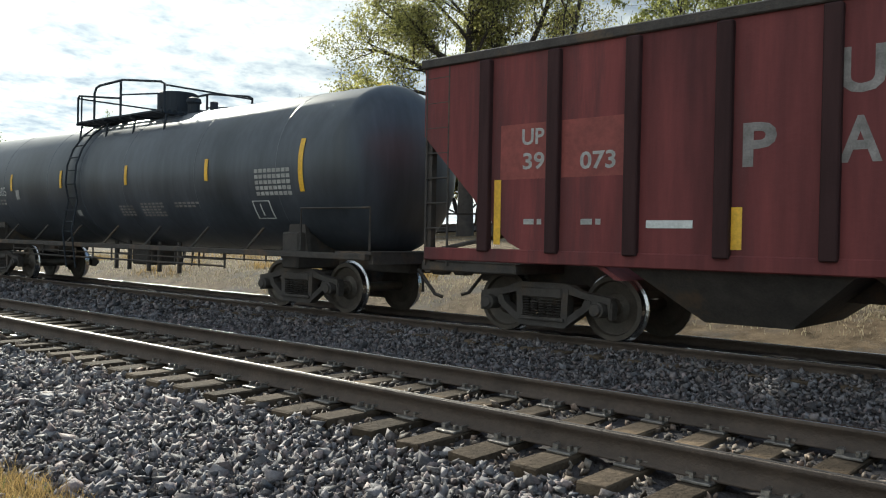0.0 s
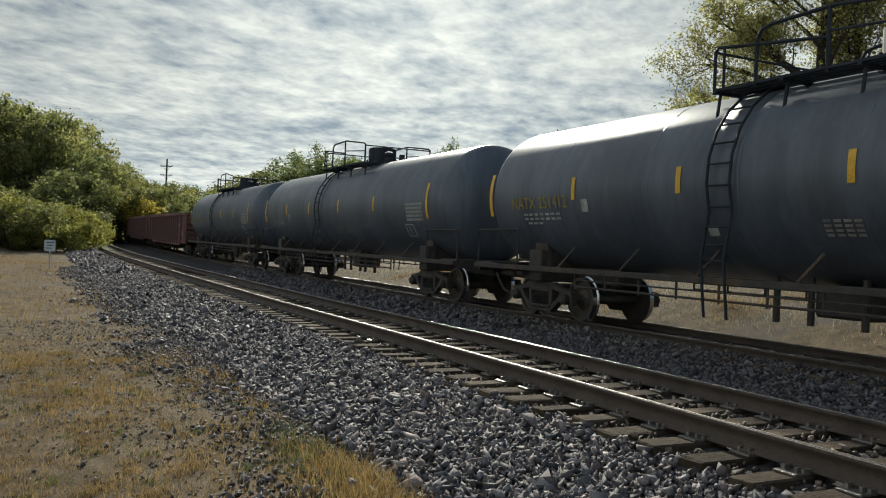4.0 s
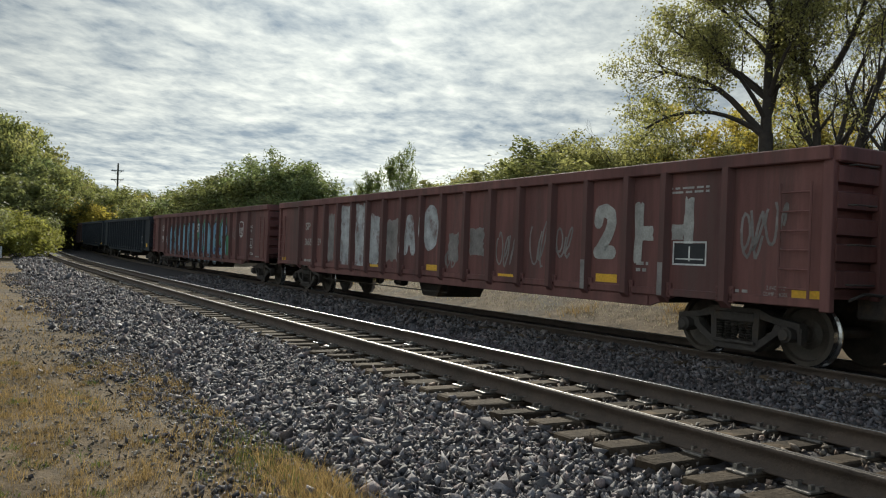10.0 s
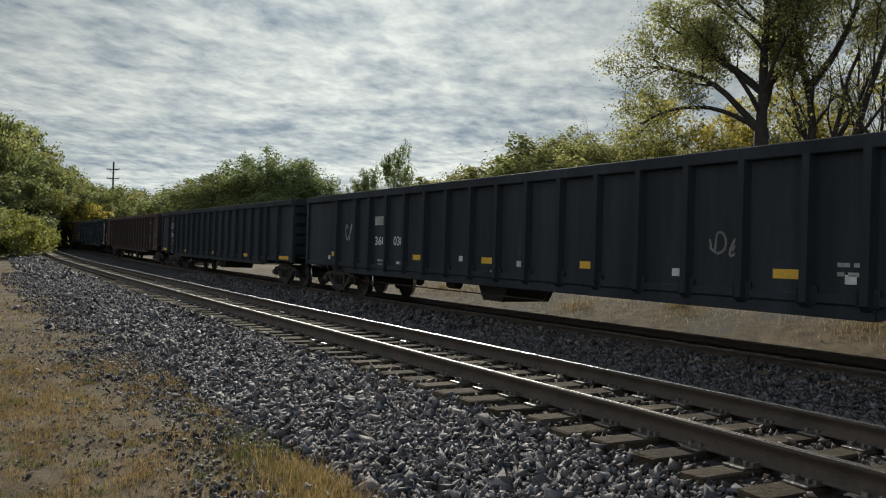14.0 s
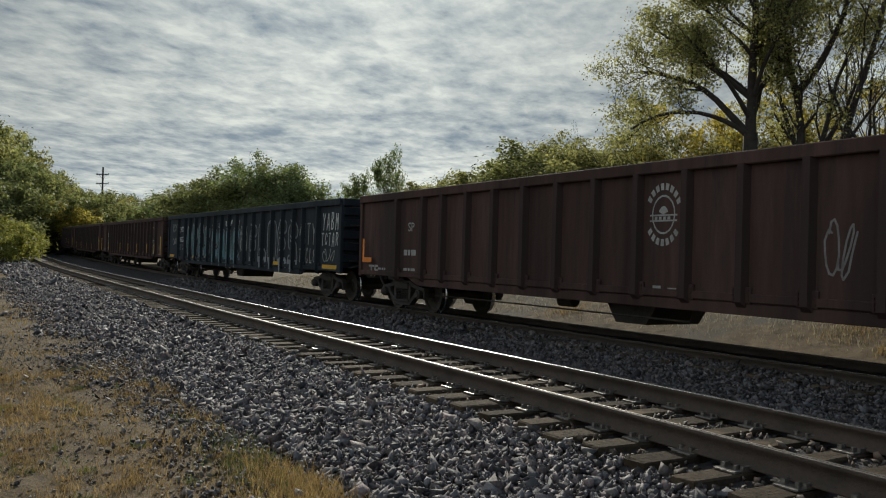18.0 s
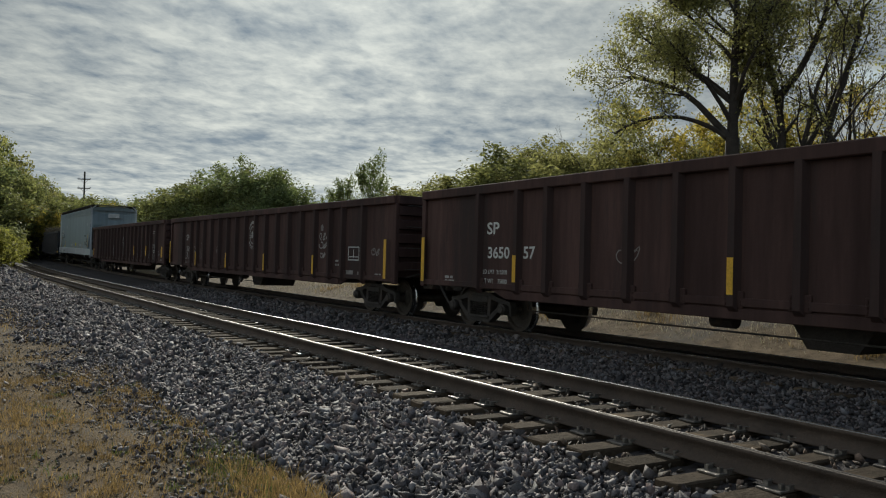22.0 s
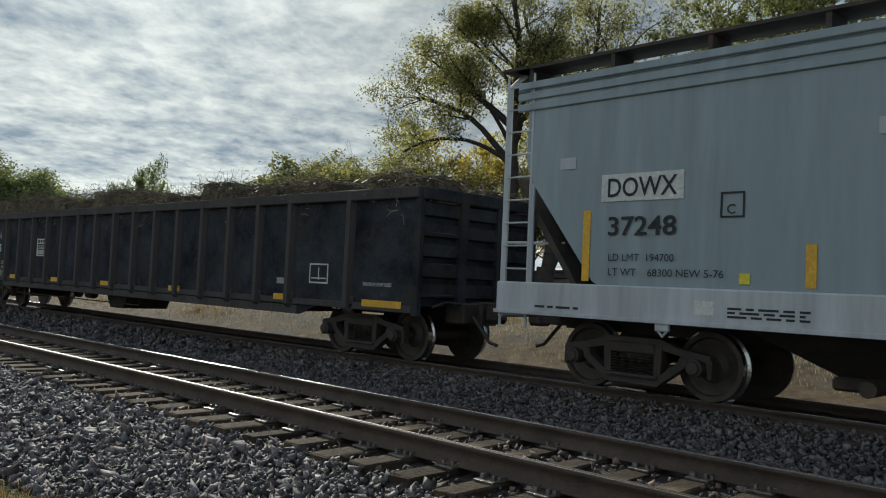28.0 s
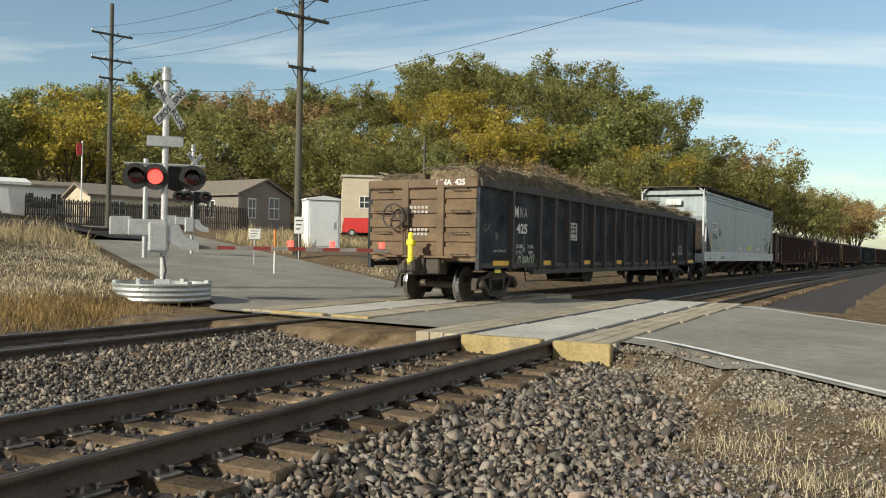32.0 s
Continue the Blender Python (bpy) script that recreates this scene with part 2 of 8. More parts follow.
M["railside"] = mat("rusty rail steel", (0.085, 0.06, 0.045), 0.75, 0.2, var=0.3, scale=2.5, bump=0.5, bscale=45)
M["railtop"] = mat("polished rail head", (0.30, 0.30, 0.31), 0.27, 1.0, var=0.12, scale=3, bump=0.08, bscale=80)
# same steel as railtop; the missing glint is put into a darker colour
M["raildim"] = mat("rail head darkened, without glint", (0.17, 0.15, 0.135), 0.42, 0.9, var=0.15, scale=3, bump=0.1, bscale=80)
M["wheel"] = mat("wheel steel", (0.085, 0.068, 0.054), 0.6, 0.3, var=0.35, scale=5, bump=0.4, bscale=40)
M["tread"] = mat("wheel tread", (0.55, 0.55, 0.56), 0.25, 1.0, var=0.1, scale=6, bump=0.05)
M["truck"] = mat("grimy cast steel", (0.058, 0.048, 0.042), 0.75, 0.15, var=0.35, scale=4, bump=0.5, bscale=30, spot=(0.10, 0.066, 0.042))
M["black"] = mat("black tank paint", (0.035, 0.042, 0.051), 0.42, var=0.3, scale=0.8, bump=0.06, bscale=8, col2=(0.058, 0.064, 0.077), streak=True)
M["greytank"] = mat("dark blue-grey tank paint", (0.071, 0.084, 0.106), 0.42, var=0.22, scale=0.8, bump=0.06, bscale=8, col2=(0.098, 0.109, 0.132), streak=True, spot=(0.057, 0.063, 0.074), sscale=0.5)
M["maroon"] = mat("maroon car paint", (0.134, 0.056, 0.053), 0.65, var=0.28, scale=0.9, bump=0.3, bscale=9, col2=(0.174, 0.076, 0.067), streak=True, spot=(0.095, 0.052, 0.047), sscale=1.1, spec=0.3)
M["brown"] = mat("oxide brown car paint", (0.062, 0.036, 0.033), 0.75, var=0.32, scale=0.9, bump=0.3, bscale=9, col2=(0.085, 0.049, 0.043), streak=True, spot=(0.045, 0.032, 0.030), sscale=1.1, spec=0.14)
M["redhopper"] = mat("faded red hopper paint", (0.112, 0.026, 0.028), 0.7, var=0.28, scale=0.9, bump=0.3, bscale=9, col2=(0.18, 0.042, 0.04), streak=True, spot=(0.09, 0.03, 0.03), sscale=0.8, spec=0.3)
# hopper red taken darker: the shade on the posts is put into the colour
M["redpostshade"] = mat("red posts darkened for shade", (0.045, 0.02, 0.02), 0.75, var=0.3, scale=1.2, bump=0.3, bscale=9, streak=True, spec=0.2)
M["redpatch"] = mat("fresher red paint patch", (0.24, 0.055, 0.045), 0.7, var=0.15, scale=1.5, bump=0.1)
M["blackgon"] = mat("black gondola paint", (0.021, 0.025, 0.032), 0.7, var=0.3, scale=0.9, bump=0.3, bscale=9, col2=(0.032, 0.037, 0.045), streak=True, spec=0.2)
M["navygon"] = mat("faded blue-black gondola paint", (0.026, 0.031, 0.040), 0.82, var=0.45, scale=1.6, bump=0.8, bscale=3.2, col2=(0.043, 0.048, 0.056), spot=(0.048, 0.042, 0.04), sscale=1.3, spec=0.07)
M["rusttan"] = mat("rusted end sheet", (0.14, 0.094, 0.056), 0.85, var=0.3, scale=2, bump=0.4, bscale=20, spot=(0.12, 0.085, 0.06))
M["ribrust"] = mat("rusty side post", (0.056, 0.048, 0.046), 0.8, var=0.35, scale=2, bump=0.4, bscale=20, streak=True)
M["hopper"] = mat("grey-blue hopper paint", (0.255, 0.315, 0.345), 0.48, var=0.1, scale=0.5, bump=0.05, bscale=8, streak=True, col2=(0.28, 0.335, 0.36), spot=(0.225, 0.275, 0.30), sscale=0.4)
M["hopperlight"] = mat("pale grey hopper paint", (0.46, 0.48, 0.50), 0.55, var=0.1, scale=0.7, bump=0.05, bscale=8, streak=True)
M["yellow"] = mat("yellow reflective tape", (0.75, 0.42, 0.03), 0.5, var=0.15, scale=3, bump=0)
M["brightyellow"] = mat("bright yellow paint", (0.75, 0.65, 0.04), 0.5, var=0.15, scale=3, bump=0)
M["white"] = mat("stencil white", (0.62, 0.62, 0.60), 0.7, var=0.2, scale=4, bump=0)
M["dimwhite"] = mat("faded stencil white", (0.36, 0.35, 0.33), 0.8, var=0.3, scale=4, bump=0)
M["grimewhite"] = mat("grimy white paint", (0.22, 0.20, 0.19), 0.8, var=0.4, scale=3, bump=0)
M["blackletter"] = mat("stencil black", (0.02, 0.022, 0.025), 0.7, var=0.2, scale=4, bump=0)
M["goldletter"] = mat("faded yellow stencil", (0.36, 0.27, 0.05), 0.8, var=0.2, scale=4, bump=0)
M["gblue"] = mat("blue spray paint", (0.12, 0.26, 0.36), 0.6, var=0.25, scale=1.6, bump=0, col2=(0.19, 0.37, 0.47), spot=(0.07, 0.16, 0.32), sscale=2.2)
M["gdot"] = mat("dark blue spray dots", (0.03, 0.08, 0.22), 0.6, var=0.2, scale=4, bump=0)
M["gteal"] = mat("teal spray paint", (0.09, 0.23, 0.27), 0.6, var=0.3, scale=1.6, bump=0, col2=(0.17, 0.34, 0.38))
M["gdeep"] = mat("deep teal spray paint", (0.03, 0.10, 0.12), 0.6, var=0.35, scale=1.6, bump=0, col2=(0.05, 0.16, 0.19))
M["ggreen"] = mat("green spray paint", (0.04, 0.20, 0.09), 0.6, var=0.4, scale=1.6, bump=0)
M["ggrey"] = mat("silver spray paint", (0.26, 0.28, 0.30), 0.6, var=0.35, scale=1.2, bump=0)
M["bark"] = mat("tree bark", (0.05, 0.04, 0.034), 0.95, var=0.35, scale=3, bump=1.0, bscale=18)
M["leafolive"] = mat("olive leaves", (0.30, 0.29, 0.10), 0.6, var=0.3, scale=0.35, bump=0, island=True, rnd=0.5, trans=0.7)
M["leafgreen"] = mat("green leaves", (0.252, 0.262, 0.085), 0.6, var=0.3, scale=0.2, bump=0, island=True, rnd=0.5, trans=0.55)
M["leafyellow"] = mat("yellow autumn leaves", (0.46, 0.37, 0.07), 0.6, var=0.25, scale=0.2, bump=0, island=True, rnd=0.4, trans=0.68)
# bank shrubs: sunlight through the leaves is put into this brighter colour
M["leafsunlit"] = mat("sun-brightened yellow-green leaves", (0.325, 0.318, 0.07), 0.6, var=0.3, scale=0.3, bump=0, island=True, rnd=0.45, trans=0.62)
M["leafbrown"] = mat("browning leaves", (0.33, 0.23, 0.10), 0.7, var=0.25, scale=0.2, bump=0, island=True, rnd=0.4, trans=0.35)
M["leafdark"] = mat("dark green leaves", (0.225, 0.265, 0.095), 0.6, var=0.25, scale=0.2, bump=0, island=True, rnd=0.45, trans=0.58)
M["pole"] = mat("utility pole wood", (0.085, 0.08, 0.063), 0.9, var=0.25, scale=2, bump=0.6, bscale=20, streak=True)
M["wire"] = mat("overhead wire", (0.03, 0.03, 0.03), 0.6, var=0.1, bump=0)
M["galv"] = mat("galvanised steel", (0.46, 0.48, 0.49), 0.45, 0.6, var=0.15, scale=3, bump=0.1)
M["alu"] = mat("silver painted mast", (0.52, 0.53, 0.54), 0.45, 0.3, var=0.1, scale=3, bump=0.05)
M["matblack"] = mat("matt black paint", (0.02, 0.02, 0.02), 0.7, var=0.2, bump=0)
M["lensoff"] = mat("dark red lens", (0.03, 0.006, 0.006), 0.15, var=0, bump=0)
M["lenson"] = glowing("lit red lens", (1.0, 0.05, 0.04), 3.0)
M["siding"] = mat("grey-tan house siding", (0.20, 0.18, 0.16), 0.8, var=0.1, scale=1, bump=0.2)
M["roof"] = mat("shingle roof", (0.19, 0.16, 0.135), 0.9, var=0.2, scale=3, bump=0.5)
M["whitepaint"] = mat("white paint", (0.75, 0.75, 0.73), 0.6, var=0.08, scale=2, bump=0.05)
M["tan"] = mat("tan stucco", (0.52, 0.46, 0.36), 0.9, var=0.1, scale=2, bump=0.2)
M["window"] = mat("window glass", (0.03, 0.035, 0.04), 0.1, var=0.1, bump=0)
M["cabinet"] = mat("white equipment cabinet", (0.70, 0.72, 0.74), 0.5, var=0.06, scale=2, bump=0.05)
M["redpaint"] = mat("red paint", (0.55, 0.03, 0.03), 0.5, var=0.1, bump=0)
M["gatered"] = mat("weathered red paint", (0.20, 0.03, 0.025), 0.7, var=0.25, bump=0)
M["orange"] = mat("orange plastic", (0.85, 0.25, 0.03), 0.5, var=0.1, bump=0)
M["carwhite"] = mat("white car paint", (0.7, 0.7, 0.7), 0.25, var=0.03, bump=0)
M["cardark"] = mat("dark car paint", (0.05, 0.055, 0.065), 0.25, var=0.03, bump=0)
M["rubber"] = mat("tyre rubber", (0.02, 0.02, 0.02), 0.85, var=0.1, bump=0.1)
M["fence"] = mat("dark wooden fence", (0.045, 0.04, 0.036), 0.9, var=0.3, scale=3, bump=0.3)
M["bale"] = mat("rusty wire scrap", (0.085, 0.065, 0.042), 0.85, 0.1, var=0.5, scale=9, bump=1.0, bscale=34, col2=(0.15, 0.115, 0.07), rnd=0.35)
M["scrapwire"] = mat("tangled scrap wire", (0.17, 0.135, 0.09), 0.6, 0.3, var=0.5, scale=2, bump=0, island=True, rnd=0.8)
M["silver"] = mat("worn silver paint over maroon", (0.33, 0.33, 0.33), 0.7, var=0.35, scale=3, bump=0, col2=(0.42, 0.43, 0.44), spot=(0.15, 0.09, 0.085), sscale=2.6)
M["palegreen"] = mat("pale green spray paint", (0.36, 0.40, 0.28), 0.7, var=0.3, scale=5, bump=0)
M["brush"] = mat("grey brushwood", (0.16, 0.13, 0.10), 0.95, var=0.2, bump=0, island=True, rnd=0.4)


# ---- mesh helpers ----
def part(name, bm, material, parent=None, label="", smooth=False):
    """Link a bmesh as one mesh object under a thing or a part."""
    me = bpy.data.meshes.new(name)
    bm.to_mesh(me)
    bm.free()
    me.materials.append(material)
    if smooth:
        me.shade_smooth()
    return hang(name, me, parent, label)


def hang(name, me, parent=None, label="", at=None):
    ob = new(name, me)
    ob.parent = parent
    if at is not None:
        ob.matrix_basis = at
    if label:
        tagged(ob, label)
    return ob


def thing(name, label, category, group="", at=None):
    return tagged_at(new(name), label, category, group, at)


def tagged_at(ob, label, category, group="", at=None):
    if at is not None:
        ob.matrix_basis = at
    return tagged(ob, label, category, group)


def box(bm, x0, x1, y0, y1, z0, z1, bev=0.0):
    r = bmesh.ops.create_cube(bm, size=1, matrix=Matrix.Translation(((x0 + x1) / 2, (y0 + y1) / 2, (z0 + z1) / 2)) @ Matrix.Diagonal((x1 - x0, y1 - y0, z1 - z0, 1)))
    if bev:
        es = {e for v in r["verts"] for e in v.link_edges}
        bmesh.ops.bevel(bm, geom=list(es), offset=bev, segments=1, affect="EDGES")
    return bm


def rod(bm, a, b, r, r2=None, n=8):
    a, b = Vector(a), Vector(b)
    d = b - a
    m = Matrix.Translation((a + b) / 2) @ d.to_track_quat("Z", "Y").to_matrix().to_4x4()
    bmesh.ops.create_cone(bm, cap_ends=True, segments=n, radius1=r, radius2=r if r2 is None else r2, depth=d.length, matrix=m)
    return bm


def path(bm, pts, r, n=6):
    """A bent round bar through points, as one closed tube."""
    pts = [Vector(p) for p in pts]
    rings = []
    side = None
    for i, p in enumerate(pts):
        d = (pts[min(i + 1, len(pts) - 1)] - pts[max(i - 1, 0)]).normalized()
        if side is None:
            side = d.cross(Vector((.3, .2, .9)) if abs(d.z) < .9 else Vector((1, .2, .1))).normalized()
        side = (side - d * side.dot(d)).normalized()
        up = d.cross(side)
        rings.append([bm.verts.new(p + (side * math.cos(6.28319 * k / n) + up * math.sin(6.28319 * k / n)) * r) for k in range(n)])
    for p, q in zip(rings, rings[1:]):
        for k in range(n):
            bm.faces.new((p[k], p[(k + 1) % n], q[(k + 1) % n], q[k]))
    bm.faces.new(rings[0][::-1])
    bm.faces.new(rings[-1])
    return bm


def pieces(name, bm, material, parent):
    """Each separate shape in a bmesh becomes a part of its own."""
    seen = set()
    for v in bm.verts:
        if v in seen:
            continue
        group, stack = [], [v]
        seen.add(v)
        while stack:
            w = stack.pop()
            group.append(w)
            for e in w.link_edges:
                o = e.other_vert(w)
                if o not in seen:
                    seen.add(o)
                    stack.append(o)
        one = B()
        twin = {w: one.verts.new(w.co) for w in group}
        for f in {f for w in group for f in w.link_faces}:
            one.faces.new([twin[w] for w in f.verts])
        part(name, one, material, parent)
    bm.free()


def B():
    return bmesh.new()


def prism(bm, outline, y0, y1):
    """A plate with an outline in x and z, between two y."""
    a = [bm.verts.new((x, y0, z)) for x, z in outline]
    b = [bm.verts.new((x, y1, z)) for x, z in outline]
    n = len(a)
    bm.faces.new(a)
    bm.faces.new(b[::-1])
    for i in range(n):
        bm.faces.new((a[i], b[i], b[(i + 1) % n], a[(i + 1) % n]))
    bmesh.ops.recalc_face_normals(bm, faces=bm.faces[:])
    return bm


def lathe(bm, prof, axis="x", n=32, centre=(0, 0, 0)):
    """Rings of (along, radius) about an axis."""
    rings = []
    for a, r in prof:
        ring = []
        for i in range(n):
            t = 2 * math.pi * i / n
            c, s = r * math.cos(t), r * math.sin(t)
            p = {"x": (a, c, s), "y": (c, a, s), "z": (c, s, a)}[axis]
            ring.append(bm.verts.new(Vector(p) + Vector(centre)))
        rings.append(ring)
    for p, q in zip(rings, rings[1:]):
        for i in range(n):
            bm.faces.new((p[i], p[(i + 1) % n], q[(i + 1) % n], q[i]))
    bm.faces.new(rings[0][::-1])
    bm.faces.new(rings[-1])
    bmesh.ops.recalc_face_normals(bm, faces=bm.faces[:])
    return bm


TEXTS = {}


def letters(txt, size, material, parent, at, fat=0.0, stretch=1.0, align="LEFT", depth=0.0, name="lettering", label=""):
    """Lettering from the built-in font, as a flat mesh that reads along x and stands on z."""
    key = (txt, size, fat, stretch, align, depth, material.name)
    if key not in TEXTS:
        cu = bpy.data.curves.new("text", "FONT")
        cu.body, cu.size, cu.offset, cu.align_x, cu.extrude = txt, size, fat, align, depth
        cu.resolution_u = 3
        ob = bpy.data.objects.new("text", cu)
        scene.collection.objects.link(ob)
        bpy.context.view_layer.update()
        me = bpy.data.meshes.new_from_object(ob.evaluated_get(bpy.context.evaluated_depsgraph_get()))
        bpy.data.objects.remove(ob)
        bpy.data.curves.remove(cu)
        me.transform(Matrix.Rotation(radians(90), 4, "X") @ Matrix.Diagonal((1, stretch, 1, 1)))
        me.materials.clear()
        me.materials.append(material)
        TEXTS[key] = me
    return hang(name, TEXTS[key], parent, label, at)


def fitted(txt, material, parent, x0, x1, y, z0, z1, fat=0.0, name="lettering", label=""):
    """Lettering that fills a box on a car's side."""
    ob = letters(txt, 1.0, material, parent, None, fat=fat, name=name, label=label)
    if "span" not in ob.data:
        v = np.array([q.co[:] for q in ob.data.vertices])
        ob.data["span"] = [float(v[:, 0].min()), float(v[:, 0].max()), float(v[:, 2].min()), float(v[:, 2].max())]
    a, b, c, d = ob.data["span"]
    sx, sz = (x1 - x0) / (b - a), (z1 - z0) / (d - c)
    ob.matrix_basis = Matrix.Translation((x0 - a * sx, y, z0 - c * sz)) @ Matrix.Diagonal((sx, 1, sz, 1))
    return ob


def from_arrays(name, verts, faces, material, parent=None, label="", smooth=False):
    me = bpy.data.meshes.new(name)
    verts, faces = np.asarray(verts, np.float32), np.asarray(faces, np.int32)
    k = faces.shape[1]
    me.vertices.add(len(verts))
    me.vertices.foreach_set("co", verts.ravel())
    me.loops.add(faces.size)
    me.loops.foreach_set("vertex_index", faces.ravel())
    me.polygons.add(len(faces))
    me.polygons.foreach_set("loop_start", np.arange(0, faces.size, k, dtype=np.int32))
    me.polygons.foreach_set("loop_total", np.full(len(faces), k, np.int32))
    me.update(calc_edges=True)
    me.validate()
    me.materials.append(material)
    if smooth:
        me.shade_smooth()
    return hang(name, me, parent, label)


# ---- the line of the track ----
BEND = ((-270.0, 0.000485), (-180.0, 0.000510), (-135.0, 0.000614), (-99.0, 0.000520), (-72.0, 0.000625), (-49.5, 0.000819), (-27.0, 0.000313), (0.0, -0.001867), (27.0, -0.001001), (54.0, -0.000374), (108.0, -0.000382))
RISE = ((-270, 1.220), (-180, 0.813), (-108, 0.694), (-54, 0.176), (-18, 0.0))
NEAR_Y, APART, HALF = 5.537, 4.717, 0.6750
_s = np.arange(-460.0, 260.0, 0.5)
_i0 = int(np.argmin(abs(_s)))
_th = np.cumsum(np.interp(_s, [a for a, _ in BEND], [b for _, b in BEND])) * 0.5
_th -= _th[_i0]
_x, _y = np.cumsum(np.cos(_th)) * 0.5, np.cumsum(np.sin(_th)) * 0.5
_x, _y = _x - _x[_i0], _y - _y[_i0] + NEAR_Y


def rise(x):
    return np.interp(x, [a for a, _ in RISE], [b for _, b in RISE])


def mid_y(x):
    """The near track's centre line: y at x."""
    return np.interp(x, _x, _y)


_fx, _fy = _x - APART * np.sin(_th), _y + APART * np.cos(_th)
_fs = np.concatenate([[0], np.cumsum(np.hypot(np.diff(_fx), np.diff(_fy)))])
_fs -= _fs[_i0]


def far_point(s):
    """A point on the far track's centre line, s metres along it."""
    x, y = float(np.interp(s, _fs, _fx)), float(np.interp(s, _fs, _fy))
    return x, y, float(rise(x)) - 0.026


def fbm(x, y, f, seed=0):
    """A cheap wavy field from a few turned sines."""
    r = 0
    for i, (a, b) in enumerate(((1, .3), (-.5, 1.1), (1.7, -.8), (-1.3, -2.1), (2.9, 1.3), (-.7, 3.7))):
        r = r + np.sin((x * a + y * b) * f + seed * 1.7 + i * 2.1) / (1 + i * .6)
    return r / 2.6


def bed(o):
    """Height of the ballast, o metres across from the near track's centre line, against the rail top."""
    return np.interp(o, (-3.5, -3.0, -2.2, -1.5, -1.25, -.6, .6, 1.25, 1.8, 2.4, 3.1, 3.7, 4.1, 5.5, 6.0, 6.6, 8.2), (-.57, -.455, -.38, -.30, -.25, -.215, -.215, -.24, -.28, -.30, -.24, -.17, -.15, -.15, -.2, -.3, -.66))


def road_mid(y):
    """The road's centre line: x at y."""
    return np.interp(y, (-40, -9, 1.2, 3.8, 10, 12, 46.5, 90), (-26, 5.0, 15.2, 17.8, 18.5, 18.8, 41.9, 71))


def land(x, y):
    """Height of the bare ground."""
    x, y = np.asarray(x, float), np.asarray(y, float)
    o = y - mid_y(np.clip(x, -300, 200))
    near = -.47 + .05 * fbm(x, y, .35) + .03 * fbm(x, y, 1.3, 3)
    near = near + .24 * np.clip((x - 3.5) / 6, 0, 1) * np.clip((30 - x) / 8, 0, 1)
    far = np.interp(o, (6.2, 7.4, 9, 12, 15.5, 33, 45, 60, 95, 160, 400), (-.55, -.2, .22, .4, .62, 2.1, 2.6, 3.2, 5.5, 10, 14)) + .06 * fbm(x, y, .3, 1)
    left = np.clip((-x - 20) / 60, 0, 1)
    far = far * (1 - left) + left * np.interp(o, (6.2, 9, 30, 120), (-.55, -.45, -.2, 1.5))
    z = np.where(o > 3, far, near)
    z = np.where((o > -3.1) & (o < 6.6), -.7, z)
    # a wooded ridge past the houses
    az, far_off = np.degrees(np.arctan2(x, y)), np.hypot(x, y)
    up = np.clip((far_off - 85) / 65, 0, 1)
    ridge = np.interp(az, (26, 32, 38.5, 50, 58, 66, 70, 77, 82, 88, 105, 120), (0, 5, 9, 11, 15, 21, 20, 13, 6, 0, 0, 0)) * up * up * (3 - 2 * up)
    bank = np.clip((-y - 2) / 25, 0, 1) * np.clip((-x - 50) / 20, 0, 1) * 6
    z = z + rise(np.clip(x, -300, 100)) + bank + ridge
    # the road lies on a low bed that meets the rails
    d = abs(x - road_mid(y)) * .82
    w = np.clip(1 - (d - 3.6) / 3.0, 0, 1)
    w = w * w * (3 - 2 * w) * np.clip((y + 14) / 8, 0, 1)
    w = np.maximum(w, np.clip((x - 11.5) / .5, 0, 1) * np.clip((23.4 - x) / .5, 0, 1) * np.clip((o + 4.4) / .8, 0, 1) * np.clip((8 - o) / .8, 0, 1))
    top = np.interp(y, (-12, 0, 3.0, 12.5, 16, 24, 46, 90), (-.45, -.13, -.03, -.03, .12, .7, 2.25, 4.6))
    return z * (1 - w) + (top - .05) * w


def spaced(edges):
    out = []
    for a, b, n in edges:
        out.append(np.linspace(a, b, n, endpoint=False))
    return np.concatenate(out + [[edges[-1][1]]])


def sheet(name, xs, ys, zf, material):
    X, Y = np.meshgrid(xs, ys, indexing="ij")
    Z = zf(X, Y)
    n, m = X.shape
    i = np.arange(n * m).reshape(n, m)
    f = np.stack([i[:-1, :-1], i[1:, :-1], i[1:, 1:], i[:-1, 1:]], -1).reshape(-1, 4)
    return from_arrays(name, np.stack([X, Y, Z], -1).reshape(-1, 3), f, material, smooth=True)


gx = spaced([(-1600, -300, 14), (-300, -60, 60), (-60, -14, 80), (-14, 30, 160), (30, 60, 140), (60, 80, 24), (80, 300, 30), (300, 1600, 14)])
gy = spaced([(-1600, -120, 12), (-120, -20, 25), (-20, 16, 150), (16, 60, 60), (60, 160, 30), (160, 1600, 14)])
ground = tagged(sheet("ground", gx, gy, land, M["dirt"]), "gravelly brown dirt with sparse dry grass beside the tracks", "ground", kind="structure")


def strip(name, offs, x0, x1, step, zf, material, smooth=True):
    """A sheet that follows the near track, between two x."""
    xs = np.arange(x0, x1 + step, step)
    c = mid_y(xs)
    v = [(x, cy + o, zf(x, o)) for x, cy in zip(xs, c) for o in offs]
    n, m = len(xs), len(offs)
    i = np.arange(n * m).reshape(n, m)
    f = np.stack([i[:-1, :-1], i[1:, :-1], i[1:, 1:], i[:-1, 1:]], -1).reshape(-1, 4)
    return from_arrays(name, v, f, material, smooth=smooth)


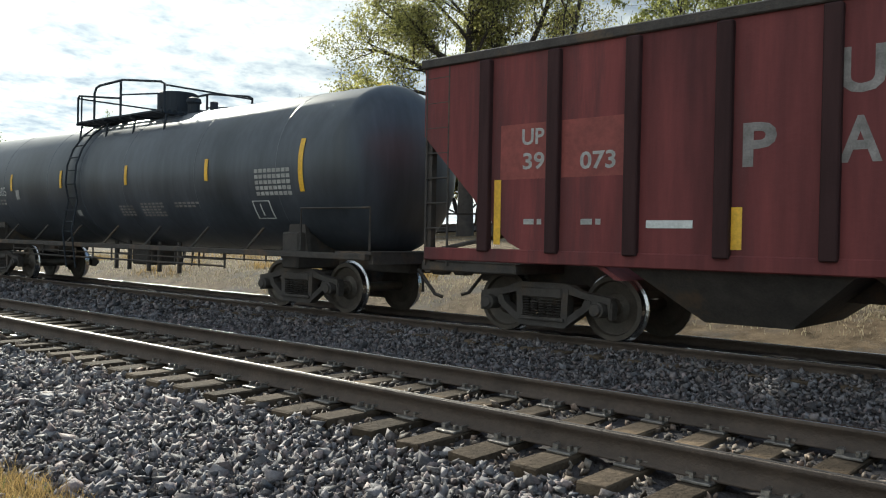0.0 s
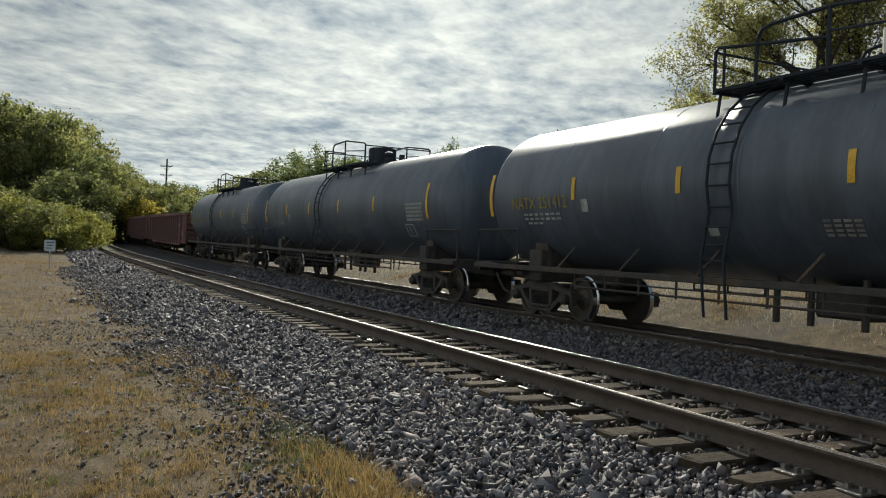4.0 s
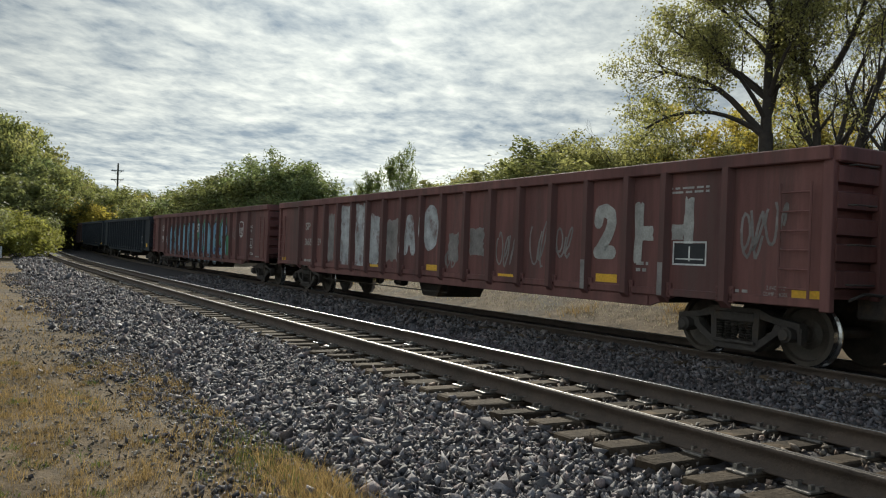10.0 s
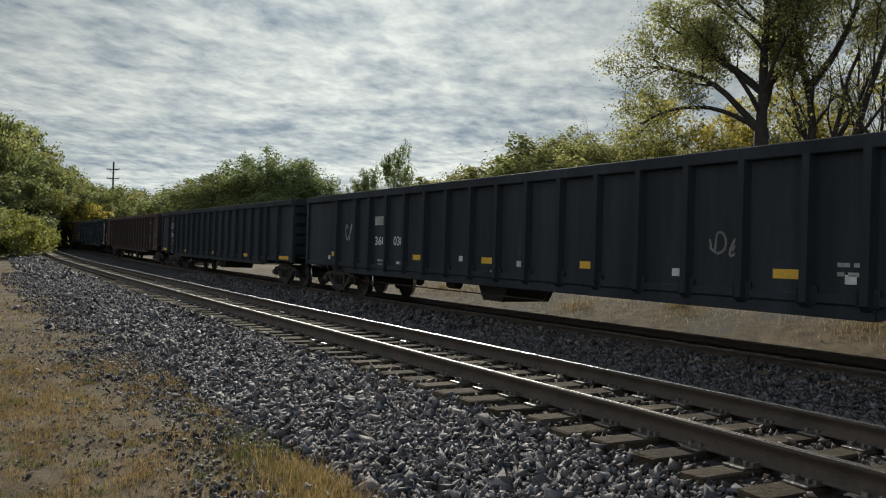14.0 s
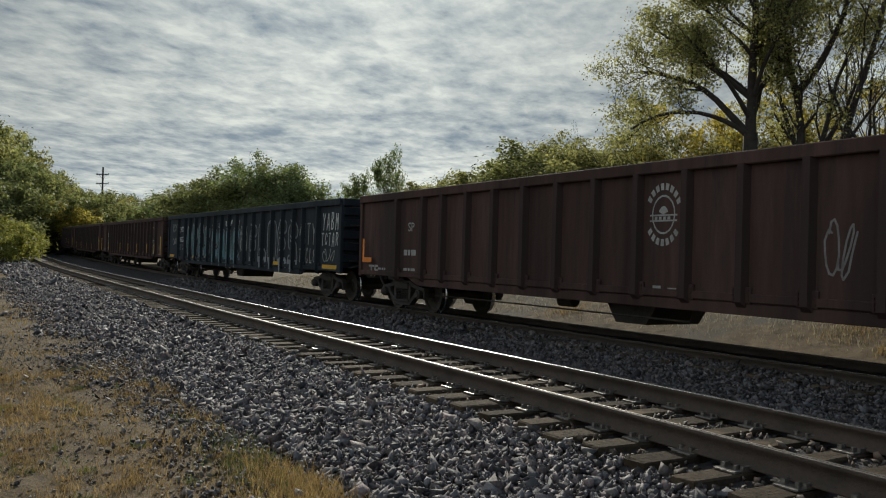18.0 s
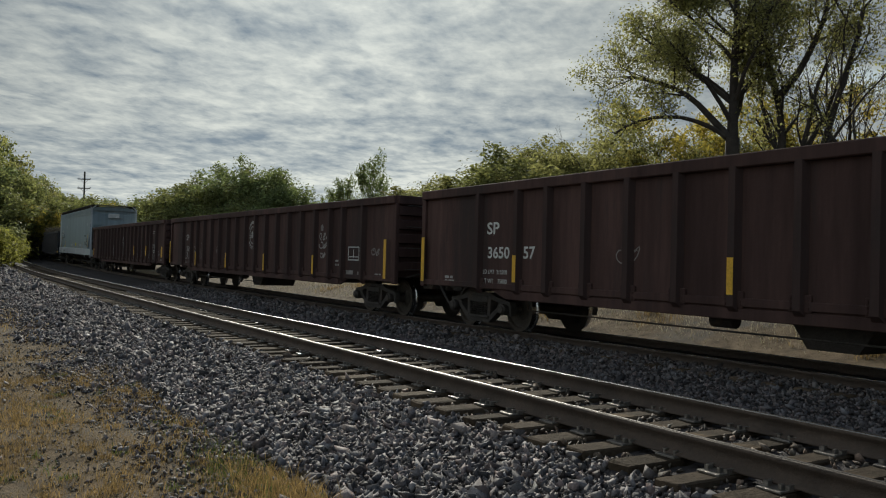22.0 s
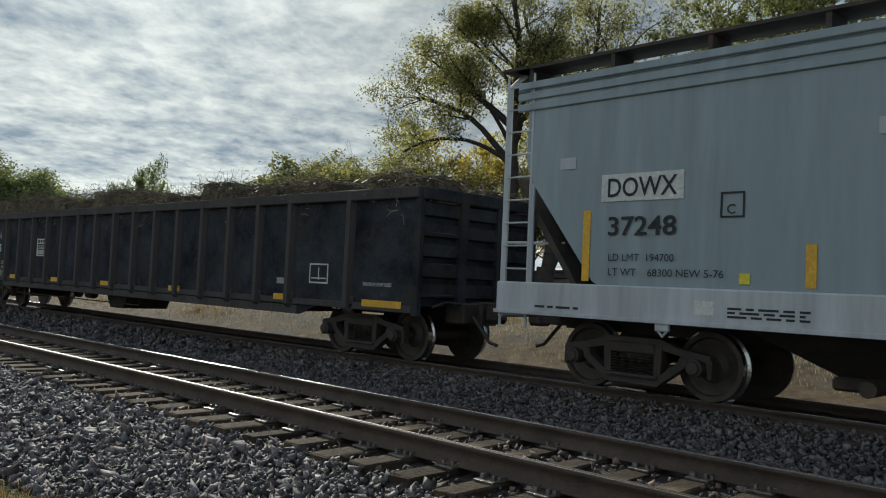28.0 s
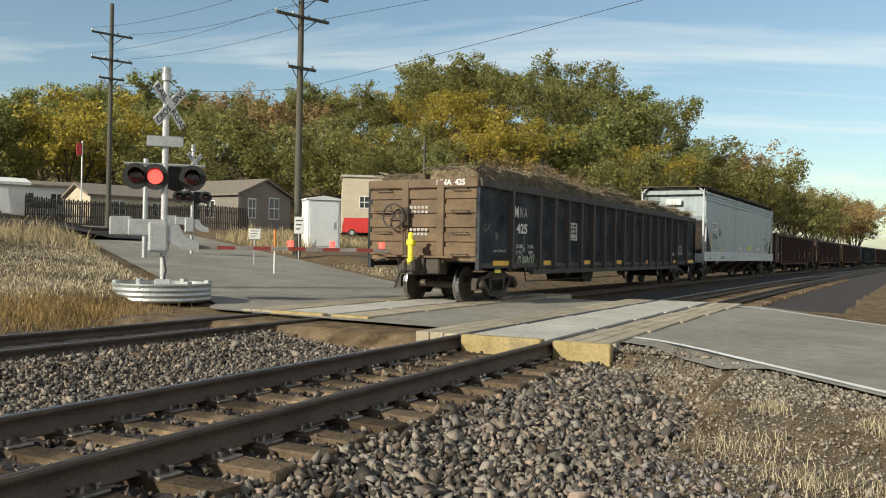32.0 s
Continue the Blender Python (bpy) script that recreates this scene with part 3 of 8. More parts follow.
BED_X = ((-300, -40, 1.0), (-40, -16, .16), (-16, 11.8, .09), (23.0, 60, .2), (60, 180, 1.5))
for x0, x1, st in BED_X:
    near = st < .5
    offs = spaced([(-3.5, 6.8, 150 if st < .1 else 90 if near else 24)])
    amp = .03 if near else .012
    tagged(strip("ballast", offs, x0, x1, st, lambda x, o, a=amp: float(bed(o) + rise(x) - .01 + a * (noise.noise((x * 9, o * 9, 0)) + .6 * noise.noise((x * 23, o * 23, 4)))), M["ballast"], smooth=not near),
           "grey crushed-stone ballast under the railway tracks", "ballast", kind="structure")


# ---- rails ----
def rail_sweep(off, x0, x1, name, parent):
    """One rail: a head, a thin web and a wide foot along the curve; the bright running band is a part of its own."""
    prof = ((-.07, -.172), (-.07, -.158), (-.012, -.138), (-.009, -.05), (-.035, -.036), (-.036, -.004), (.036, -.004), (.035, -.036), (.009, -.05), (.012, -.138), (.07, -.158), (.07, -.172))
    k = np.where((_x > x0) & (_x < x1))[0][::2]
    px, py = _x[k] - off * np.sin(_th[k]), _y[k] + off * np.cos(_th[k])
    z = rise(px) - (.026 if off > 2 else 0)
    nx, ny = -np.sin(_th[k]), np.cos(_th[k])

    def sweep(pr, mt, nm, par):
        v = np.stack([np.stack([px + a * nx, py + a * ny, z + b], -1) for a, b in pr], 1)
        n, m = v.shape[:2]
        i = np.arange(n * m).reshape(n, m)
        j = np.roll(i, -1, axis=1)
        f = np.stack([i[:-1], i[1:], j[1:], j[:-1]], -1).reshape(-1, 4)
        return from_arrays(nm, v.reshape(-1, 3), f, mt, par)
    r = sweep(prof, M["railside"], name, parent)
    # near rail: narrower band, coloured darker where the other rail catches the glint
    lo = .004 if off < 0 else -.024
    sweep(((lo - .004, -.0035), (lo, .0), (.026, .0), (.030, -.0035)), M["raildim" if off < 0 else "railtop"], "running_surface", r)
    return r


track_near = tagged(new("track_near"), "empty main-line track with rusty rails on wooden ties", "railway track", kind="structure")
track_far = tagged(new("track_far"), "curving second track that carries the freight train", "railway track", kind="structure")
for o in (-HALF, HALF):
    rail_sweep(o, -330, 200, "rail", track_near)
    rail_sweep(APART + o, -400, 200, "rail", track_far)


def tie_mesh(seed):
    rr = random.Random(seed)
    bm = B()
    L, w = 2.55 + rr.uniform(-.06, .06), .225
    box(bm, -w / 2, w / 2, -L / 2, L / 2, -.40, -.185, .012)
    for v in bm.verts:
        v.co += Vector((rr.uniform(-.008, .008), rr.uniform(-.02, .02), rr.uniform(-.007, .004)))
    me = bpy.data.meshes.new("tie")
    bm.to_mesh(me)
    bm.free()
    me.materials.append(M["tie"])
    return me


def plate_mesh():
    bm = B()
    box(bm, -.095, .095, -.17, .17, -.186, -.168, .004)
    for sx, sy in ((-.05, -.095), (.05, .095), (.05, -.095), (-.05, .095)):
        box(bm, sx - .012, sx + .012, sy - .02, sy + .02, -.17, -.135)
    for sx in (-.085, .085):
        box(bm, sx - .014, sx + .014, -.085, .085, -.17, -.142)
    me = bpy.data.meshes.new("tie_plate")
    bm.to_mesh(me)
    bm.free()
    me.materials.append(M["plate"])
    return me


def lay_ties():
    ties = [tie_mesh(i) for i in range(6)]
    plate = plate_mesh()
    rr = random.Random(5)
    x = -70.0
    while x < 60:
        if not 11.75 < x < 23.1:
            y, a = float(mid_y(x)), math.atan(float(mid_y(x + .5) - mid_y(x - .5)))
            m = Matrix.Translation((x, y + rr.uniform(-.05, .05), float(rise(x)) + rr.uniform(-.008, .004))) @ Matrix.Rotation(a + rr.uniform(-.025, .025), 4, "Z")
            t = hang("tie", rr.choice(ties), track_near, at=m)
            if -32 < x < 24:
                for o in (-HALF, HALF):
                    hang("tie_plate", plate, t, at=Matrix.Translation((0, o, 0)))
        x += .488
    # the far track's ties lie nearly flush in the stone
    x = -25.0
    while x < 45:
        if not 13.4 < x < 24.2:
            y, a = float(mid_y(x)) + APART, math.atan(float(mid_y(x + .5) - mid_y(x - .5)))
            hang("tie", rr.choice(ties), track_far, at=Matrix.Translation((x, y, .02)) @ Matrix.Rotation(a, 4, "Z"))
        x += .5


lay_ties()


# ---- loose stone ----
def stone_field(name, n, xr, orr, size, seed, label, zf=None, mt="stone", dens=None, keep=None):
    """Many angular stones, joined: each is a turned, squashed lump with flat faces."""
    rg = np.random.RandomState(seed)
    bm = B()
    base = np.array([(1, 0, 0), (-1, 0, 0), (0, 1, 0), (0, -1, 0), (0, 0, 1), (0, 0, -1)], float)
    fac = np.array([(0, 2, 4), (2, 1, 4), (1, 3, 4), (3, 0, 4), (2, 0, 5), (1, 2, 5), (3, 1, 5), (0, 3, 5)])
    bm.free()
    var = base[None] * rg.uniform(.7, 1.35, (40, 6, 1)) + rg.uniform(-.5, .5, (40, 6, 3))
    x, o = rg.uniform(*xr, n), rg.uniform(*orr, n)
    if dens is not None:
        k = rg.uniform(0, 1, n) < dens(x, o)
        x, o = x[k], o[k]
    if keep is not None:
        k = keep(x, o)
        x, o = x[k], o[k]
    n = len(x)
    y = mid_y(x) + o
    z = (bed(o) + rise(x)) if zf is None else zf(x, y)
    q = rg.normal(size=(n, 4))
    q /= np.linalg.norm(q, axis=1)[:, None]
    a, b, c, d = q.T
    R = np.stack([1 - 2 * (c * c + d * d), 2 * (b * c - a * d), 2 * (b * d + a * c), 2 * (b * c + a * d), 1 - 2 * (b * b + d * d), 2 * (c * d - a * b), 2 * (b * d - a * c), 2 * (c * d + a * b), 1 - 2 * (b * b + c * c)], -1).reshape(n, 3, 3)
    sz = size * rg.lognormal(0, .32, n)
    v = var[rg.randint(0, 40, n)] * np.array([1.2, .95, .62]) * sz[:, None, None]
    v = np.einsum("nij,nkj->nki", R, v) + np.stack([x, y, z + sz * rg.uniform(-.1, .95, n)], -1)[:, None]
    f = fac[None] + (np.arange(n) * 6)[:, None, None]
    return tagged(from_arrays(name, v.reshape(-1, 3), f.reshape(-1, 3), M[mt]), label, "ballast stones", kind="stuff")


def off_ties(x, o):
    """Leaves the tops of ties and rails clear."""
    return ~((abs(o) < 1.32) & (abs(((x + 70.0) / .488 + .5) % 1 - .5) * .488 < .12)) & (abs(abs(o) - HALF) > .10) & ~((x > 11.8) & (x < 23.0))


def shoulder(x, o):
    """Clear of ties and rails, with a ragged outer edge."""
    return off_ties(x, o) & (o > -3.2 + .14 * fbm(x, o * .3, 1.7, 5) + .08 * fbm(x, o, 5.0, 2))


SHOULDER = "loose angular grey crushed stone on the ballast shoulder"
stone_field("ballast_stones", 34000, (-14, 2.5), (-3.35, -1.2), .026, 1, SHOULDER, keep=shoulder)
stone_field("ballast_stones", 17000, (2.5, 11.8), (-3.35, -1.2), .026, 11, SHOULDER, keep=shoulder, mt="stonewarm")
stone_field("ballast_stones", 20000, (-36, -14), (-3.35, -1.2), .034, 2, SHOULDER, keep=shoulder)
stone_field("ballast_stones", 9000, (-12, 11.8), (-1.3, 1.4), .022, 3, "small dirty brown stone between the wooden ties", keep=off_ties, mt="tiestone")
stone_field("ballast_stones", 24000, (-14, 1.0), (1.3, 4.0), .0205, 4, "grey crushed stone between the two tracks", keep=off_ties)
stone_field("ballast_stones", 18000, (1.0, 12.2), (1.3, 4.0), .0205, 24, "dusty grey crushed stone between the two tracks", keep=off_ties, mt="stonewarm")
stone_field("ballast_stones", 10000, (-40, -14), (1.3, 4.0), .032, 5, "grey crushed stone between the two tracks", keep=off_ties)
stone_field("ballast_stones", 5000, (-12, 12.8), (6.2, 8.0), .026, 6, "grey crushed stone beside the far track")


def thinning(x, o):
    """Stones lie thick at the foot of the shoulder and grow sparse across the dirt, in uneven patches."""
    return np.clip(1.4 + (o + 2.9) * .95 + .45 * fbm(x, o, 1.1, 6) + .3 * fbm(x, o, 3.1, 2), .02, 1)


stone_field("spilled_stones", 23000, (-15, 7.6), (-5.2, -2.8), .021, 8, "stones spilled from the ballast onto brown dirt", zf=lambda x, y: np.maximum(land(x, y), bed(y - mid_y(x)) + rise(x)), dens=thinning)
stone_field("spilled_stones", 13000, (-45, -15), (-5.2, -2.8), .03, 9, "stones spilled from the ballast onto brown dirt", zf=lambda x, y: np.maximum(land(x, y), bed(y - mid_y(x)) + rise(x)), dens=thinning)
stone_field("ballast_stones", 12000, (-85, -36), (-3.4, -1.2), .06, 22, SHOULDER, keep=shoulder)
stone_field("gravel", 34000, (4.5, 13.5), (-9.0, -1.4), .011, 17, "fine grey gravel beside the road", zf=land, mt="gravel", dens=lambda x, o: np.clip(.75 + .5 * fbm(x, o, .7, 3), .1, 1), keep=lambda x, o: (abs(x - road_mid(mid_y(x) + o)) > 4.5) & ((o < -3.0) | (x > 11.0)))
stone_field("gravel", 9000, (9.6, 13.0), (-4.6, -1.3), .016, 18, "crumbled grey stone at the edge of the crossing", zf=land, mt="gravel", keep=lambda x, o: abs(x - road_mid(mid_y(x) + o)) > 4.6)
stone_field("pebbles", 26000, (-18, 13), (-8.5, -2.9), .012, 7, "scattered pebbles on the bare dirt", zf=land, mt="gravel", dens=lambda x, o: np.clip((o + 8.0) / 3.5 + .35 * fbm(x, o, 1.9, 8), .1, 1) ** 1.4)


# ---- road and crossing ----
def road_sheet():
    ys = np.concatenate([np.arange(-30, 16, .5), np.arange(16, 92, 1.5)])
    v, n = [], 9
    for y in ys:
        c, w = float(road_mid(y)), 3.9 + (.35 if 2 < y < 13 else 0)
        for u in np.linspace(-1, 1, n):
            x = c + u * w / .82
            v.append((x, y, float(land(np.array(x), np.array(y))) + .055))
    i = np.arange(len(ys) * n).reshape(len(ys), n)
    f = np.stack([i[:-1, :-1], i[:-1, 1:], i[1:, 1:], i[1:, :-1]], -1).reshape(-1, 4)
    return tagged(from_arrays("road", v, f, M["asphalt"], smooth=True), "worn grey asphalt road across the railway tracks", "road", kind="structure")


road_sheet()


def crossing():
    """Timber and concrete panels between and beside the rails."""
    th = tagged(new("crossing_panels"), "timber and concrete panels of the level crossing", "level crossing", kind="structure")
    for base, xa, xb in ((0, 11.95, 22.9), (APART, 13.7, 24.0)):
        for o0, o1, mt in ((-1.40, -HALF - .05, "timber"), (-HALF + .09, HALF - .09, "concrete"), (HALF + .05, 1.40, "timber")):
            n = 5
            for i in range(n):
                a, b = xa + (xb - xa) * i / n, xa + (xb - xa) * (i + 1) / n
                c0, c1 = float(mid_y(a)) + base, float(mid_y(b)) + base
                bm = B()
                wood = mt == "timber"
                cuts = 3 if wood else 1
                for j in range(cuts):
                    p, q = o0 + (o1 - o0) * j / cuts, o0 + (o1 - o0) * (j + 1) / cuts
                    for (x0, x1, y0) in ((a + .008, b - .008, (c0 + c1) / 2),):
                        box(bm, x0, x1, y0 + p + .006, y0 + q - .006, -.26, .004, .01)
                part("timber" if wood else "concrete_panel", bm, M[mt], th)
        # timber end sills that face the open track
        bm = B()
        c = float(mid_y(xa)) + base
        box(bm, xa - .16, xa + .01, c - HALF + .10, c + HALF - .10, -.27, .02, .012)
        part("end_timber", bm, M["endtimber"], th)
        bm = B()
        box(bm, xa - .14, xa + .01, c - 1.5, c - HALF - .06, -.27, .015, .012)
        part("end_timber", bm, M["endtimber"], th)
    # white edge lines
    for side in (-1, 1):
        ys = np.arange(-8, 4.2, .4)
        v = []
        for y in ys:
            for k in (0, .13):
                x = float(road_mid(y)) + side * (3.75 - k) / .82
                v.append((x, y, float(land(np.array(x), np.array(y))) + .062))
        i = np.arange(len(ys) * 2).reshape(-1, 2)
        f = np.stack([i[:-1, 0], i[:-1, 1], i[1:, 1], i[1:, 0]], -1)
        tagged(from_arrays("road_line", v, f, M["whitepaint"]), "worn white edge line on the asphalt", "road marking", kind="structure")


crossing()


# ---- freight cars: x runs ahead, the camera's side is -y, z = 0 is the rail top ----
CACHE = {}


def cached(name, build, *mats):
    if name not in CACHE:
        bm = build()
        me = bpy.data.meshes.new(name if isinstance(name, str) else name[0])
        bm.to_mesh(me)
        bm.free()
        for m in mats:
            me.materials.append(m)
        CACHE[name] = me
    return CACHE[name]


def wheelset_bm():
    bm = B()
    rod(bm, (0, -.98, 0), (0, .98, 0), .085, n=12)
    for s in (-1, 1):
        prof = [(-.085, .12), (-.06, .30), (-.075, .37), (-.07, .462), (-.045, .465), (-.03, .430), (.06, .42), (.065, .36), (.02, .34), (-.02, .2), (.03, .13), (.06, .12)]
        lathe(bm, [(s * (HALF + a), r) for a, r in prof], "y", 40)
    for f in bm.faces:
        c = f.calc_center_median()
        r = math.hypot(c.x, c.z)
        f.material_index = 1 if r > .415 else 0
        f.smooth = False
    return bm


def side_frame_bm():
    bm = B()
    # an open casting: top arch, bottom tension member, two columns and a hooked pedestal at each end
    prism(bm, [(-1.04, .44), (-1.04, .57), (-.62, .63), (-.40, .72), (.40, .72), (.62, .63), (1.04, .57), (1.04, .44), (.98, .50), (.70, .53), (.36, .60), (-.36, .60), (-.70, .53), (-.98, .50)], -.075, .06)
    prism(bm, [(-.76, .52), (-.72, .40), (-.42, .19), (-.36, .14), (.36, .14), (.42, .19), (.72, .40), (.76, .52), (.66, .53), (.62, .44), (.36, .26), (-.36, .26), (-.62, .44), (-.66, .53)], -.08, .06)
    for sx in (-1, 1):
        prism(bm, [(sx * .30, .20), (sx * .40, .20), (sx * .42, .65), (sx * .32, .65)], -.085, .06)
        prism(bm, [(sx * 1.06, .30), (sx * 1.01, .30), (sx * .98, .50), (sx * 1.06, .52)], -.06, .06)
        lathe(bm, [(-.19, .03), (-.19, .07), (-.16, .085), (-.15, .105), (.06, .105)], "y", 16, (sx * .875, 0, .42))
        box(bm, sx * .875 - .13, sx * .875 + .13, -.07, .07, .49, .545, .01)
    return bm


def springs_bm():
    bm = B()
    box(bm, -.33, .33, -.11, .11, .52, .66, .02)
    box(bm, -.36, .36, -.12, .12, .22, .27, .01)
    for i in range(5):
        for y in (-.07, .07):
            x = -.26 + i * .13
            for k in range(7):
                lathe(bm, [(-.012, .03), (0, .055), (.012, .03)], "z", 8, (x, y, .285 + k * .035))
    return bm


def truck(parent, x, spin=None):
    """A three-piece truck: bolster, two side frames with springs, two wheelsets."""
    def bolster():
        bm = B()
        box(bm, -.22, .22, -1.05, 1.05, .42, .68, .03)
        box(bm, -.5, .5, -.28, .28, .40, .62, .03)
        for sx in (-.42, .42):
            box(bm, sx - .05, sx + .05, -.85, .85, .30, .40, .01)
        return bm
    t = hang("truck", cached("truck", bolster, M["truck"]), parent, at=Matrix.Translation((x, 0, 0)))
    for s in (-1, 1):
        hang("side_frame", cached("side_frame", side_frame_bm, M["truck"]), t, at=Matrix.Translation((0, s * 1.0, 0)) @ Matrix.Rotation(0 if s < 0 else math.pi, 4, "Z"))
        hang("spring_pack", cached("spring_pack", springs_bm, M["truck"]), t, at=Matrix.Translation((0, s * 1.0, 0)))
    for sx in (-.875, .875):
        w = hang("wheelset", cached("wheelset", wheelset_bm, M["wheel"], M["tread"]), t, at=Matrix.Translation((sx, 0, .42)))
        if spin is not None:
            spin.append((w, sx))
    return t


def coupler(parent, x, s):
    def make():
        bm = B()
        box(bm, -.6, .25, -.09, .09, .74, .94, .02)
        box(bm, .2, .5, -.15, .13, .70, .98, .05)
        box(bm, .42, .56, -.17, -.05, .72, .96, .04)
        path(bm, [(.15, -.35, .78), (.32, -.37, .62), (.5, -.33, .40), (.62, -.28, .36)], .03)
        path(bm, [(.05, .1, .95), (.05, -.9, 1.0), (.05, -1.2, .92)], .02)
        return bm
    return hang("coupler", cached("coupler", make, M["truck"]), parent, at=Matrix.Translation((x, 0, 0)) @ Matrix.Rotation(0 if s > 0 else math.pi, 4, "Z"))


def ladder(parent, x, y, z0, z1, w=.42, n=6, mt="truck", name="ladder", along="x"):
    bm = B()
    e = (1, 0) if along == "x" else (0, 1)
    for s in (-w / 2, w / 2):
        path(bm, [(x + e[0] * s, y + e[1] * s, z0), (x + e[0] * s, y + e[1] * s, z1)], .018)
    for i in range(n):
        z = z0 + (z1 - z0) * (i + .5) / n
        path(bm, [(x - e[0] * w / 2, y - e[1] * w / 2, z), (x + e[0] * w / 2, y + e[1] * w / 2, z)], .013)
    return part(name, bm, M[mt], parent)


def panel(parent, x0, x1, y, z0, z1, mt, name="reflector", th=.006, label=""):
    bm = B()
    box(bm, x0, x1, y - th, y, z0, z1)
    return part(name, bm, M[mt], parent, label)


def bars(parent, x, y, z, widths, h, gap, mt, name="stencil"):
    """Lettering too small to read: rows of plain bars."""
    bm = B()
    for i, w in enumerate(widths):
        px = x
        k = 0
        while px < x + w - .01:
            q = min((.16, .09, .22, .12)[(i + k) % 4], x + w - px)
            box(bm, px, px + q, y - .004, y, z - i * (h + gap) - h, z - i * (h + gap))
            px += q + .05
            k += 1
    return part(name, bm, M[mt], parent)


CARS = []


POSTS = (-8.15, -6.9) + tuple(6.6 - .973 * k for k in range(14)) + (7.4, 8.55)


def gondola(label, paint, L, rear, ribs=14, top=2.70, sill=.81, rib_mt=None, end_mt=None, chord_mt=None, yellow=(), group="freight cars", deep=True, spin=None, ladders=True, narrow=False):
    """An open gondola: ribbed steel sides, top chord, ends with stiffeners, underframe and two trucks."""
    P, RB, EN, CH = M[paint], M[rib_mt or paint], M[end_mt or paint], M[chord_mt or rib_mt or paint]
    c = thing("gondola_car", label, "freight car", group)
    W, h = 1.40, L / 2
    key = (paint, L, ribs, top, sill, rib_mt, end_mt, deep)
    # the leading bay is longer where the car has a ladder there; the black and brown cars have narrow second bays
    ends = (1.6, 3.2, 3.65, 2.2) if ladders else (1.6, 3.25, 3.25, 1.6)
    xs = [-h + ends[0], h - ends[3]] + [-h + ends[1] + i * (L - ends[1] - ends[2]) / (ribs - 3) for i in range(ribs - 2)]
    if narrow or paint in ("brown", "blackgon"):
        xs = list(POSTS)

    def side():
        bm = B()
        # deeper in the middle than over the trucks
        z = sill
        out = [(-h, z + .02), (-h + 2.4, z + .02), (-h + 3.0, z - .17), (h - 3.0, z - .17), (h - 2.4, z + .02), (h, z + .02), (h, top), (-h, top)] if deep else [(-h, z), (h, z), (h, top), (-h, top)]
        prism(bm, out, -W, -W + .05)
        return bm
    for s in (-1, 1):
        m = Matrix.Rotation(0 if s < 0 else math.pi, 4, "Z")
        sd = hang("side", cached(("side", key), side, P), c, at=m)

        def chord():
            bm = B()
            box(bm, -h - .03, h + .03, -W - .10, -W + .10, top - .10, top + .08, .015)
            return bm
        hang("top_chord", cached(("chord", key), chord, CH), sd)

        def lower():
            bm = B()
            z = sill
            box(bm, -h, h, -W - .05, -W + .02, z + .0, z + .11, .01)
            if deep:
                box(bm, -h + 3.0, h - 3.0, -W - .035, -W + .02, z - .17, z - .02, .01)
            return bm
        hang("side_sill", cached(("lower", key), lower, RB), sd)

        def rib():
            bm = B()
            a, z0 = .085, sill - (.1 if deep else 0)
            prism(bm, [(-a, z0), (a, z0), (a, top - .08), (-a, top - .08)], -W - .115, -W)
            for v in bm.verts:
                if v.co.y < -W - .05:
                    v.co.x *= .62
                if v.co.z < z0 + .01 and v.co.y < -W - .05:
                    v.co.z += .1
            box(bm, -.15, .15, -W - .05, -W, sill - .02, sill + .20, .01)
            for bx in (-.12, .12):
                for bz in (.03, .09, .15):
                    box(bm, bx - .014, bx + .014, -W - .065, -W - .045, sill + bz - .014, sill + bz + .014)
            return bm
        me = cached(("rib", key), rib, RB)
        for x in xs:
            hang("side_post", me, sd, at=Matrix.Translation((x, 0, 0)))
        # corner posts and grab irons
        bm = B()
        for e in (-1, 1):
            box(bm, e * h - .07, e * h + .07, -W - .06, -W + .04, sill - .04, top - .1, .01)
        pieces("corner_post", bm, P, sd)
        for e in (-1, 1) if ladders and paint not in ("brown", "blackgon") else ():
            ladder(sd, e * (h - .42), -W - .09, sill + .1, top - .35, .44, 6, paint)
    # floor, ends, underframe
    bm = B()
    box(bm, -h, h, -W + .05, W - .05, sill + .12, sill + .2)
    part("floor", bm, P, c)
    for e in (-1, 1):
        # rear end keeps its rust; the leading end's shade is painted as dark side colour
        EN = M[end_mt or paint] if e < 0 else P
        bm = B()
        box(bm, e * h - .05, e * h, -W, W, sill + .15, top - .02)
        en = part("end", bm, EN, c)
        bm = B()
        for k in range(5):
            z = sill + .36 + k * (top - sill - .62) / 4
            prism(bm, [(e * h, z - .12), (e * (h + .09), z - .095), (e * (h + .09), z + .095), (e * h, z + .12)], -W + .02, W - .02)
        pieces("end_stiffener", bm, EN, en)
        bm = B()
        for y in (-.5, .42):
            box(bm, min(e * h, e * (h + .13)), max(e * h, e * (h + .13)), y - .09, y + .09, sill + .1, top + .05, .01)
        pieces("end_post", bm, EN, en)
        bm = B()
        box(bm, min(e * (h - .08), e * (h + .12)), max(e * (h - .08), e * (h + .12)), -W - .02, W + .02, top - .12, top + .08, .02)
        part("end_chord", bm, EN, en)
        bm = B()
        for y in (-1.0, 1.0):
            for k in range(4):
                z = sill + .3 + k * .48
                path(bm, [(e * (h + .10), y - .2, z), (e * (h + .2), y - .2, z), (e * (h + .2), y + .2, z), (e * (h + .10), y + .2, z)], .012)
        pieces("grab_iron", bm, M["truck"], en)
        bm = B()
